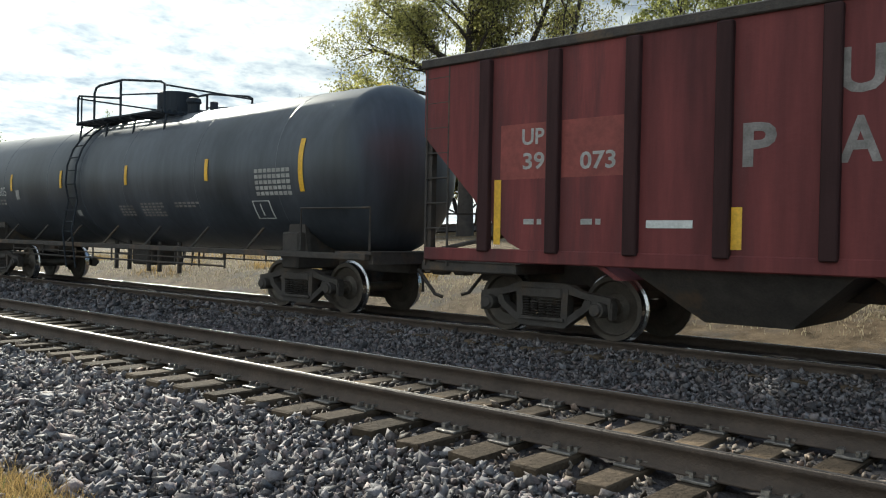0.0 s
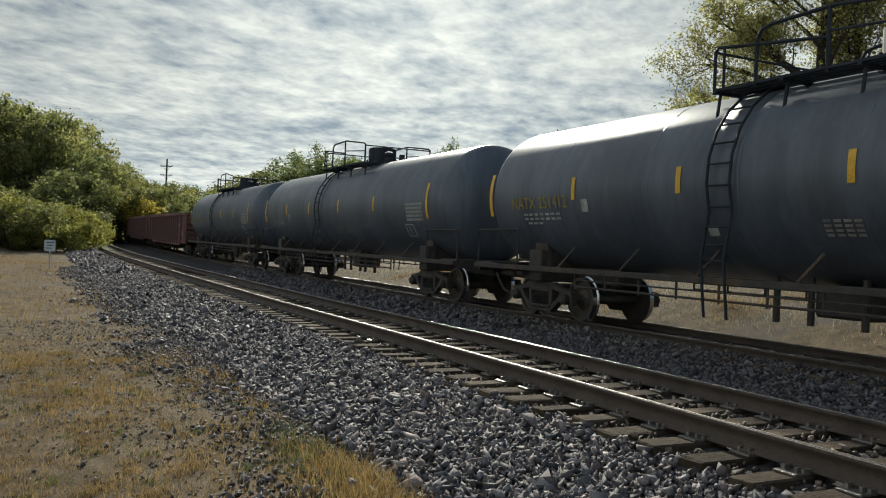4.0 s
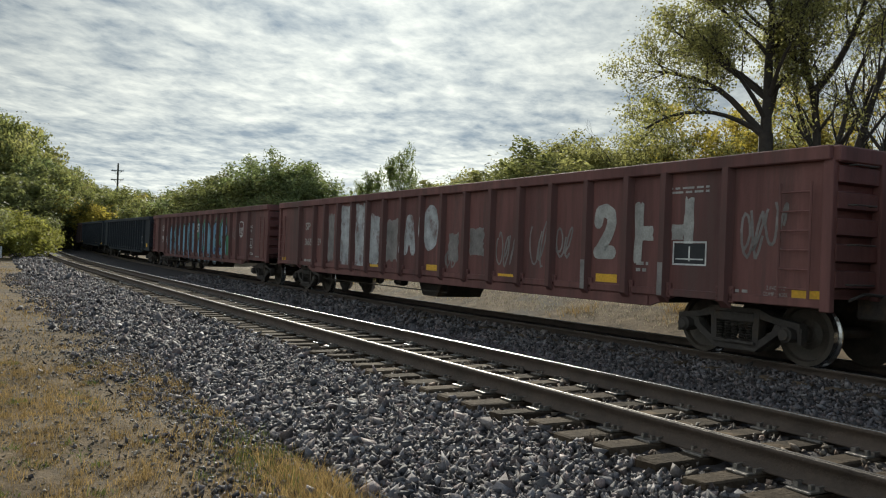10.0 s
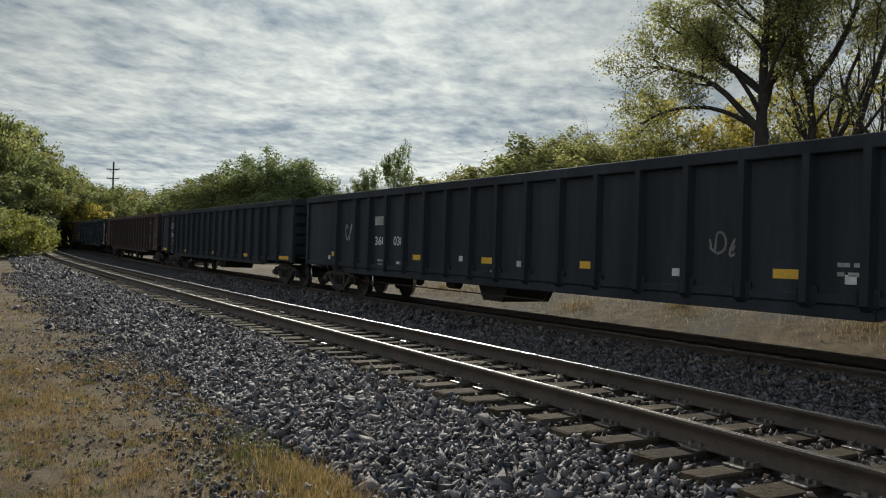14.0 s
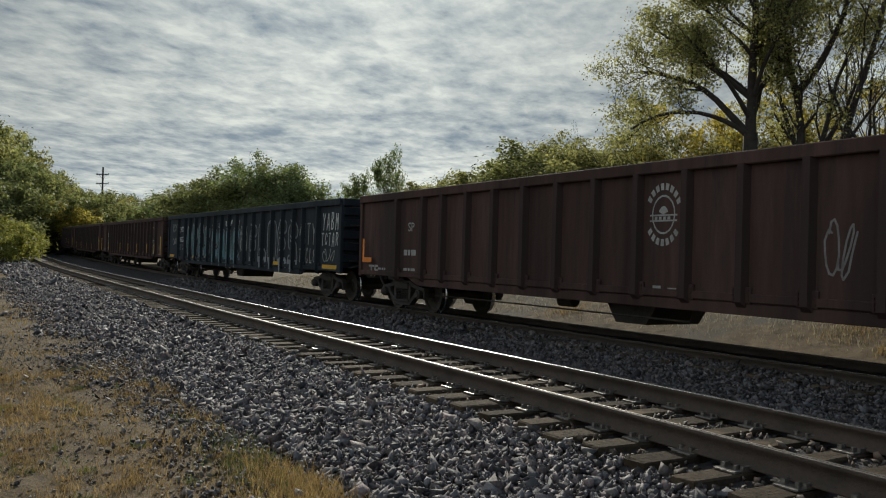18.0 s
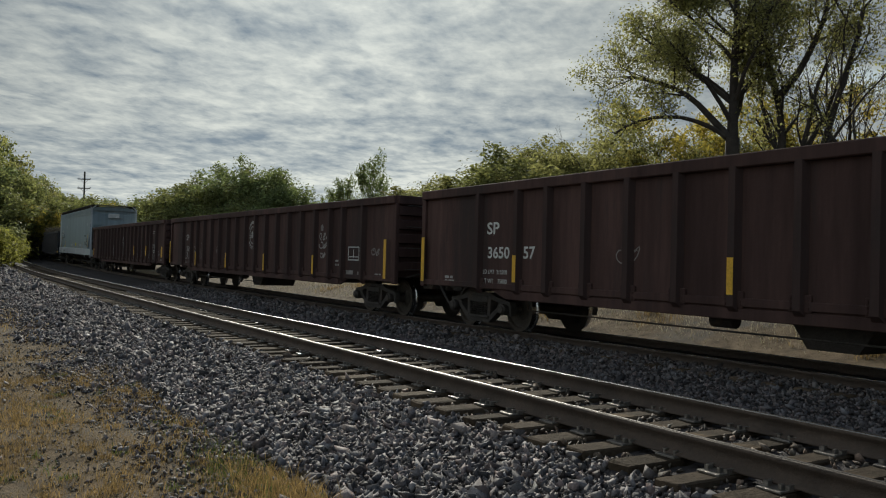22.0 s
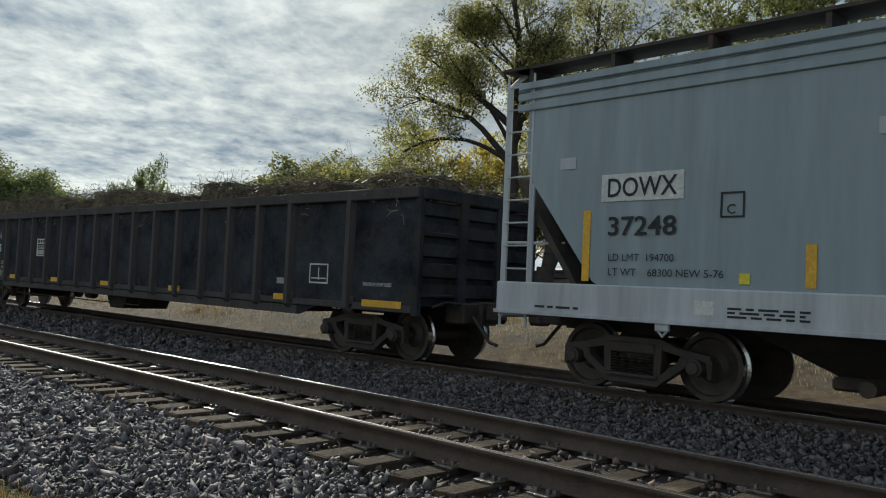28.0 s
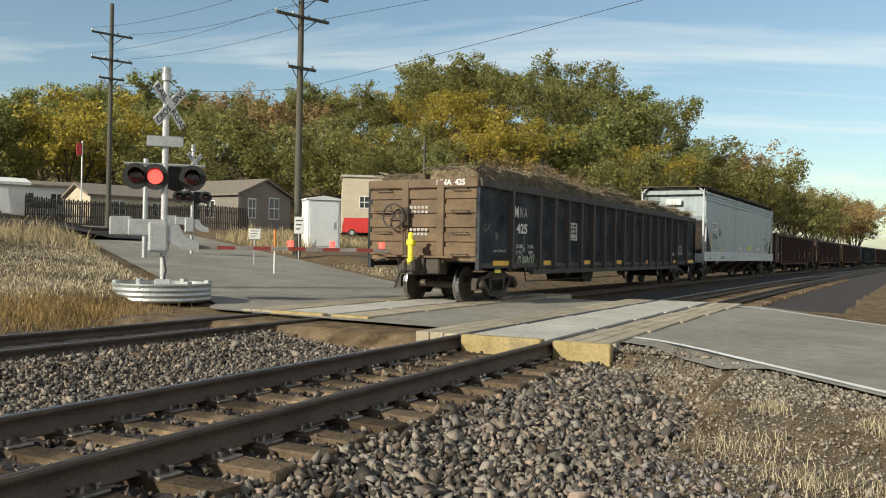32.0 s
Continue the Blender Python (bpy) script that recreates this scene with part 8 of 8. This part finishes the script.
for dz, u in ((.2, -1), (.2, 1), (-.8, -1), (-.8, 1)):
    a = (PM[0] + u * 1.15, PM[1] - u * .46, 12.55 + dz)
    b = (PL[0] + u * 1.15, PL[1] - u * .46, 14.7 + dz * 1.6)
    wire([b, a, (27.5 + u, -14 + u * .5, 13.6 + dz)], .35)
wire([(58, 90, 12), (39.7, 45.0, 11.6), (32.1, 23.9, 8.4), (24, -20, 12.5)], .3)
wire([(4.2, 21.55, 12.0), (3.09, 39.88, 9.6)], .4)
wire([(3.09, 39.88, 9.4), (25.9, 48.5, 10.3)], .8)
wire([(-20, 38, 11.5), (3.09, 39.88, 9.8)], .5)
wire([(-18, 40, 12.2), (25.9, 48.5, 9.6)], .5)


# ---- the back track across the field ----
bt = tagged(new("track_back"), "distant branch track on a low stone bed", "railway track", kind="structure")
bx = np.linspace(-60, 34, 48)
by = 38.0 - .06 * bx
for i, o in enumerate((-.75, .75)):
    v = []
    for x, y in zip(bx, by):
        z = ground_z(x, y) + .50
        for a, b in ((-.05, 0), (.05, 0), (.05, -.16), (-.05, -.16)):
            v.append((x, y + o + a, z + b))
    n = np.arange(len(bx) * 4).reshape(-1, 4)
    j = np.roll(n, -1, axis=1)
    f = np.stack([n[:-1], n[1:], j[1:], j[:-1]], -1).reshape(-1, 4)
    from_arrays("rail", v, f, M["railside"], bt)
v = []
for x, y in zip(bx, by):
    for o, b in ((-2.6, -.05), (-1.4, .30), (1.4, .30), (2.6, -.05)):
        v.append((x, y + o, ground_z(x, y) + b))
n = np.arange(len(bx) * 4).reshape(-1, 4)
f = np.stack([n[:-1, :-1], n[1:, :-1], n[1:, 1:], n[:-1, 1:]], -1).reshape(-1, 4)
from_arrays("stone_bed", v, f, M["ballast"], bt)


# ---- crossing signal ----
def signal(x, y, turn, s=1.0, gate=True, label="", planter=True):
    t = thing("crossing_signal", label, "railroad signal", at=Matrix.Translation((x, y, ground_z(x, y))) @ Matrix.Rotation(radians(turn), 4, "Z") @ Matrix.Diagonal((s, s, s, 1)))
    H = 4.5
    bm = B()
    rod(bm, (0, 0, 0), (0, 0, H), .065, n=14)
    box(bm, -.16, .16, -.16, .16, .3, .42, .02)
    part("mast", bm, M["alu"], t)
    bm = B()
    lathe(bm, [(H, .04), (H + .02, .10), (H + .16, .10), (H + .18, .08), (H + .30, .09), (H + .32, .02)], "z", 16)
    part("bell", bm, M["galv"], t)
    # crossbuck
    for k, a in enumerate((45, -45)):
        bm = B()
        box(bm, -.56, .56, -.012, .012, -.105, .105, .01)
        m = Matrix.Rotation(radians(48), 4, "Z") @ Matrix.Translation((0, -.09 - k * .026, 4.0)) @ Matrix.Rotation(radians(a), 4, "Y")
        bmesh.ops.transform(bm, matrix=m, verts=bm.verts[:])
        cb = part("crossbuck_blade", bm, M["whitepaint"], t)
        for txt, x0 in ((("RAIL", -.53), ("ROAD", .1)) if k == 0 else (("CROS", -.53), ("SING", .1))):
            letters(txt, .19, M["blackletter"], cb, m @ Matrix.Translation((x0, -.016, -.065)), fat=.004)
    bm = B()
    box(bm, -.36, .36, -.10, -.085, 3.15, 3.37, .01)
    part("track_count_sign", bm, M["galv"], t)
    bm = B()
    path(bm, [(-.8, -.03, 2.78), (.8, -.03, 2.78)], .03)
    part("lamp_bar", bm, M["galv"], t)
    for i, (px, sgn, lit) in enumerate(((-.55, -1, False), (-.18, -1, True), (.22, 1, False), (.55, -1, False))):
        y0 = -.12 if sgn < 0 else .06
        bm = B()
        lathe(bm, [(0, .27), (.02, .27), (.03, .05)], "y", 24, (px, y0, 2.52))
        bk = part("lamp_backing", bm, M["matblack"], t)
        bm = B()
        n = 18
        for j in range(n):
            a0, a1 = math.pi * j / n, math.pi * (j + 1) / n
            v = [bm.verts.new((px + .16 * math.cos(a), y0 + sgn * d, 2.52 + .16 * math.sin(a))) for a, d in ((a0, 0), (a1, 0), (a1, .28 * math.sin(a1) + .05), (a0, .28 * math.sin(a0) + .05))]
            bm.faces.new(v)
        part("lamp_hood", bm, M["matblack"], bk)
        bm = B()
        lathe(bm, [(y0 + sgn * .01, .15), (y0 + sgn * .03, .13), (y0 + sgn * .04, .04)], "y", 20, (px, 0, 2.52))
        part("lens", bm, M["lenson" if lit and gate else "lensoff"], bk)
    bm = B()
    box(bm, -1.05, -.62, -.1, .1, 1.30, 1.70, .03)
    box(bm, -.7, .05, -.12, .12, 1.30, 1.65, .03)
    box(bm, -.3, .1, -.2, .2, .97, 1.60, .05)
    prism(bm, [(-.1, 1.55), (.3, 1.55), (.42, 1.3), (.7, 1.2), (.7, 1.0), (.35, 1.05), (.1, 1.2)], -.16, -.12)
    prism(bm, [(-.1, 1.55), (.3, 1.55), (.42, 1.3), (.7, 1.2), (.7, 1.0), (.35, 1.05), (.1, 1.2)], .12, .16)
    part("gate_mechanism", bm, M["galv"], t)
    if gate:
        for k in range(11):
            bm = B()
            a, b = .7 + k * .37, .7 + (k + 1) * .37
            box(bm, a, b, -.025, .025, 1.05, 1.13)
            part("gate_arm", bm, M["gatered" if k % 2 else "grimewhite"], t)
        for px in (2.6, 3.5, 4.6):
            bm = B()
            rod(bm, (px, 0, 1.14), (px, 0, 1.27), .06, n=12)
            part("gate_lamp", bm, M["lenson"], t)
    path_bm = B()
    path(path_bm, [(.0, -.08, .9), (.06, -.14, .6), (-.02, -.1, .2)], .02)
    part("cable", path_bm, M["matblack"], t)
    return t


SX, SY = 14.25, 14.03
signal(SX, SY, -47, 1.0, True, "silver crossing signal with crossbuck, lit red lamp and lowered gate")
pt = thing("round_planter", "round corrugated galvanised steel planter filled with gravel", "planter", at=Matrix.Translation((SX, SY, ground_z(SX, SY) - .02)))
bm = B()
lathe(bm, [(0, .93), (.04, .97), (.09, .95), (.14, .98), (.19, .95), (.24, .98), (.29, .95), (.34, .98), (.37, .98), (.37, .93), (.3, .93), (.3, .05)], "z", 48)
part("ring", bm, M["galv"], pt)
bm = B()
for k in range(6):
    a = k * math.pi / 3 + .3
    box(bm, .9 * math.cos(a) - .06, .9 * math.cos(a) + .06, .9 * math.sin(a) - .06, .9 * math.sin(a) + .06, .28, .42, .01)
pieces("bracket", bm, M["galv"], pt)
signal(27.5, 26.0, -45, .95, False, "second silver crossing signal beside the back track")
signal(20.6, 34.3, -30, .95, False, "distant crossing signal beside the back track")


# ---- marker, cabinet, signs ----
def post(name, label, category, x, y, h, r, mt, top_mt=None, top=.28):
    t = thing(name, label, category, at=Matrix.Translation((x, y, ground_z(x, y))))
    bm = B()
    rod(bm, (0, 0, -.1), (0, 0, h - (top if top_mt else 0)), r, n=12)
    part("shaft", bm, M[mt], t)
    if top_mt:
        bm = B()
        rod(bm, (0, 0, h - top), (0, 0, h), r * 1.12, n=12)
        part("cap", bm, M[top_mt], t)
    return t


post("marker_post", "white plastic marker post with an orange cap", "marker post", 6.65, 20.98, 1.68, .055, "whitepaint", "orange", .5)
post("marker_post", "slim orange and white marker post", "marker post", 23.5, 18.5, 1.5, .03, "whitepaint", "orange", .7)
post("steel_post", "plain grey steel post beside the road", "post", 23.2, 24.1, 3.6, .09, "galv")


def small_sign(label, x, y, z, w, h, mt, turn):
    t = thing("sign", label, "sign", at=Matrix.Translation((x, y, ground_z(x, y))) @ Matrix.Rotation(radians(turn), 4, "Z"))
    bm = B()
    rod(bm, (0, 0, -.1), (0, 0, z), .03, n=8)
    part("sign_post", bm, M["galv"], t)
    bm = B()
    box(bm, -w / 2, w / 2, -.05, -.03, z - h, z, .01)
    p = part("sign_plate", bm, M[mt], t)
    bm = B()
    for k in range(3):
        box(bm, -w * .35, w * .35 - k * .05, -.054, -.05, z - h * (.25 + k * .25), z - h * (.18 + k * .25))
    part("sign_print", bm, M["blackletter"], p)
    return t


small_sign("small white notice sign on a post", 25.6, 21.1, 1.4, .42, .38, "whitepaint", -48)
small_sign("small white sign on a wooden post", 31.6, 23.6, 1.9, .42, .75, "whitepaint", -50)
small_sign("grey metal sign on a thin post beside the track", -44.3, .3, 1.3, .5, .55, "galv", 80)
sw = thing("switch_stand", "dark switch stand beside the bend", "switch stand", at=Matrix.Translation((-105, 2.0, ground_z(-105, 2.0))))
bm = B()
rod(bm, (0, 0, 0), (0, 0, 1.3), .12, n=8)
box(bm, -.3, .3, -.2, .2, 1.1, 1.7, .03)
part("stand", bm, M["matblack"], sw)
cb = thing("equipment_cabinet", "white steel railway equipment cabinet with a pitched lid", "cabinet", at=Matrix.Translation((36.9, 26.2, ground_z(36.9, 26.2))) @ Matrix.Rotation(radians(-40), 4, "Z"))
bm = B()
box(bm, -.85, .85, -.65, .65, 0, 2.45, .03)
part("body", bm, M["cabinet"], cb)
bm = B()
prism(bm, [(-.92, 2.45), (.92, 2.45), (.92, 2.52), (0, 2.68), (-.92, 2.52)], -.72, .72)
part("lid", bm, M["cabinet"], cb)
bm = B()
box(bm, -.75, .75, -.67, -.65, .1, 2.35, .01)
d = part("door", bm, M["cabinet"], cb)
bm = B()
box(bm, .5, .56, -.70, -.67, 1.0, 1.35)
part("handle", bm, M["galv"], d)
st = thing("pale_stone", "flat pale stone lying on the ballast shoulder", "stone", at=Matrix.Translation((-15.75, 4.35, -.36)))
bm = B()
box(bm, -.28, .28, -.16, .16, 0, .08, .03)
part("slab", bm, M["concrete"], st)


# ---- buildings ----
def house(name, label, x, y, z, turn, L, W, H, ridge, wall_mt, roof_mt, windows, door=None):
    t = thing(name, label, "building", at=Matrix.Translation((x, y, z)) @ Matrix.Rotation(radians(turn), 4, "Z"))
    bm = B()
    box(bm, -L / 2, L / 2, -W / 2, W / 2, -.5, H)
    w = part("wall", bm, M[wall_mt], t)
    bm = B()
    if ridge:
        a = [(-W / 2 - .3, H - .1), (0, H + ridge), (W / 2 + .3, H - .1), (W / 2 + .3, H + .08), (0, H + ridge + .2), (-W / 2 - .3, H + .08)]
        v0 = [bm.verts.new((-L / 2 - .3, p, q)) for p, q in a]
        v1 = [bm.verts.new((L / 2 + .3, p, q)) for p, q in a]
        for i in range(6):
            bm.faces.new((v0[i], v0[(i + 1) % 6], v1[(i + 1) % 6], v1[i]))
        bm.faces.new(v0)
        bm.faces.new(v1[::-1])
        part("roof", bm, M[roof_mt], t)
        bm = B()
        for s in (-1, 1):
            v = [bm.verts.new((s * L / 2, p, q)) for p, q in ((-W / 2, H - .02), (W / 2, H - .02), (0, H + ridge))]
            bm.faces.new(v)
        pieces("gable", bm, M[wall_mt], w)
    else:
        box(bm, -L / 2 - .15, L / 2 + .15, -W / 2 - .15, W / 2 + .15, H, H + .2)
        part("roof", bm, M[roof_mt], t)
    # thin siding courses
    if H < 4:
        bm = B()
        k = .2
        while k < H:
            box(bm, -L / 2 - .015, L / 2 + .015, -W / 2 - .015, W / 2 + .015, k, k + .02)
            k += .2
        part("siding", bm, M[wall_mt], w)
    for side, u, zz, ww, hh in windows:
        bm, gm = B(), B()
        if side == "end":
            box(bm, L / 2, L / 2 + .05, u - ww / 2 - .08, u + ww / 2 + .08, zz - .08, zz + hh + .08)
            box(gm, L / 2 + .03, L / 2 + .06, u - ww / 2, u + ww / 2, zz, zz + hh)
        else:
            box(bm, u - ww / 2 - .08, u + ww / 2 + .08, -W / 2 - .05, -W / 2, zz - .08, zz + hh + .08)
            box(gm, u - ww / 2, u + ww / 2, -W / 2 - .06, -W / 2 - .03, zz, zz + hh)
        wd = part("window", bm, M["whitepaint"], w)
        part("pane", gm, M["window"], wd)
        bm = B()
        if side == "end":
            box(bm, L / 2 + .05, L / 2 + .075, u - .03, u + .03, zz, zz + hh)
            box(bm, L / 2 + .05, L / 2 + .075, u - ww / 2, u + ww / 2, zz + hh / 2 - .03, zz + hh / 2 + .03)
        else:
            box(bm, u - .03, u + .03, -W / 2 - .075, -W / 2 - .05, zz, zz + hh)
            box(bm, u - ww / 2, u + ww / 2, -W / 2 - .075, -W / 2 - .05, zz + hh / 2 - .03, zz + hh / 2 + .03)
        part("muntin", bm, M["whitepaint"], wd)
    return t


house("house", "small grey-tan gabled house with white-framed windows", 58.0, 51.4, 2.75, -95, 9.5, 6.2, 2.75, 1.3, "siding", "roof", (("end", -1.6, .9, .75, 1.5), ("end", 1.0, .9, 1.1, 1.7), ("side", 1.5, .9, .9, 1.3)))
house("house", "low tan house wing with a shingle roof", 51.6, 56.1, 2.7, -20, 8.5, 5.5, 2.3, .9, "tan", "roof", (("side", -2.0, .9, .9, 1.0), ("side", 1.2, .9, .9, 1.0)))
house("trailer_home", "long white mobile home with dark windows", 48.0, 68.7, 3.2, -30, 13.0, 4.0, 3.0, .35, "whitepaint", "roof", (("side", -4, 1.3, .9, 1.0), ("side", -1, 1.3, .9, 1.0), ("side", 2.5, 1.3, .9, 1.0), ("side", 4.8, 1.3, .9, 1.0)))
house("trailer_home", "long white mobile home with dark windows", 35.3, 58.0, 2.6, -28, 12.5, 3.8, 2.7, .3, "whitepaint", "whitepaint", (("side", -4, 1.2, .9, 1.0), ("side", -.5, 1.2, .9, 1.0), ("side", 3, 1.2, 1.2, 1.0)))
house("warehouse", "flat-roofed tan stucco building", 73.2, 41.0, 3.2, -55, 14.0, 9.0, 4.6, 0, "tan", "concrete", (("side", -5, 1.8, .8, 1.0),))

fence = thing("fence", "dark wooden picket fence beside the houses", "fence", at=Matrix.Translation((0, 0, 0)))
for i in range(110):
    u = i / 109
    x, y = 39.0 + u * 13.5, 52.1 - u * 7.8
    bm = B()
    box(bm, x - .06, x + .06, y - .02, y + .02, ground_z(x, y) - .1, ground_z(x, y) + 1.75 + .08 * (i % 2))
    part("slat", bm, M["fence"], fence)
bm = B()
for u in (.5, 1.4):
    path(bm, [(39.0, 52.15, ground_z(39, 52.1) + u), (52.5, 44.35, ground_z(52.5, 44.3) + u)], .05, 4)
part("fence_rail", bm, M["fence"], fence)


def car(label, paint, x, y, turn, L=4.4, H=1.45, van=False):
    t = thing("car", label, "car", "parked cars", Matrix.Translation((x, y, ground_z(x, y) + .02)) @ Matrix.Rotation(radians(turn), 4, "Z"))
    h = L / 2
    bm = B()
    if van:
        prism(bm, [(-h, .35), (h, .35), (h, .85), (h - .9, 1.0), (h - 1.5, H), (-h + .15, H), (-h, .95)], -.88, .88)
    else:
        prism(bm, [(-h, .35), (h, .35), (h, .72), (h - .9, .88), (h - 1.7, H), (-h + 1.1, H), (-h + .35, .95), (-h, .9)], -.86, .86)
    b = part("body", bm, M[paint], t)
    bm = B()
    prism(bm, [(-h + 1.0, .98), (h - 1.15, .95), (h - 1.75, H - .08), (-h + 1.2, H - .08)], -.875, .875)
    part("side_window", bm, M["window"], b)
    for sx in (-h + .8, h - .8):
        for sy in (-.8, .8):
            bm = B()
            lathe(bm, [(-.1, .2), (-.1, .32), (.1, .32), (.1, .2)], "y", 18, (sx, sy, .32))
            w = part("wheel", bm, M["rubber"], t)
            bm = B()
            lathe(bm, [(-.11, .05), (-.11, .19), (.11, .19), (.11, .05)], "y", 14, (sx, sy, .32))
            part("rim", bm, M["galv"], w)
    return t


car("white sedan parked beside the fence", "carwhite", 43.1, 56.3, 150)
car("dark sport utility car parked by the mobile home", "cardark", 29.3, 46.6, 155, 4.5, 1.7, True)
car("white van parked by the mobile home", "carwhite", 33.2, 50.0, 150, 5.0, 1.9, True)
car("red pickup parked by the tan building", "redpaint", 62.6, 39.2, -60, 4.8, 1.6, True)
fl = post("flagpole", "white flagpole with a small red flag", "flagpole", 44.8, 53.7, 6.3, .05, "whitepaint")
bm = B()
box(bm, -.5, 0, -.02, .02, 5.2, 6.1)
part("flag", bm, M["redpaint"], fl)


# ---- movement ----
def car_pose(rear, L, tc, t):
    s = rear + L / 2 + SPEED * t + EASE * (t - 16) ** 2
    a, b = Vector(far_point(s - tc)), Vector(far_point(s + tc))
    d = b - a
    m = (a + b) / 2
    return pose(m.x, m.y, m.z, 0, -math.degrees(math.atan2(d.z, math.hypot(d.x, d.y))), math.degrees(math.atan2(d.y, d.x)))


def motions():
    for c, rear, L, tc in CARS:
        walk(c, [(t, car_pose(rear, L, tc, t)) for t in range(0, 33)])
    # the last car's wheels roll
    for w, sx in SPINS:
        rows = []
        for k in range(0, 32 * 30 + 1):
            t = k / 30
            roll = (SPEED * t + EASE * (t - 16) ** 2) / .42
            rows.append((t, pose(sx, 0, .42, 0, math.degrees(roll) % 360, 0)))
        walk(w, rows)


motions()
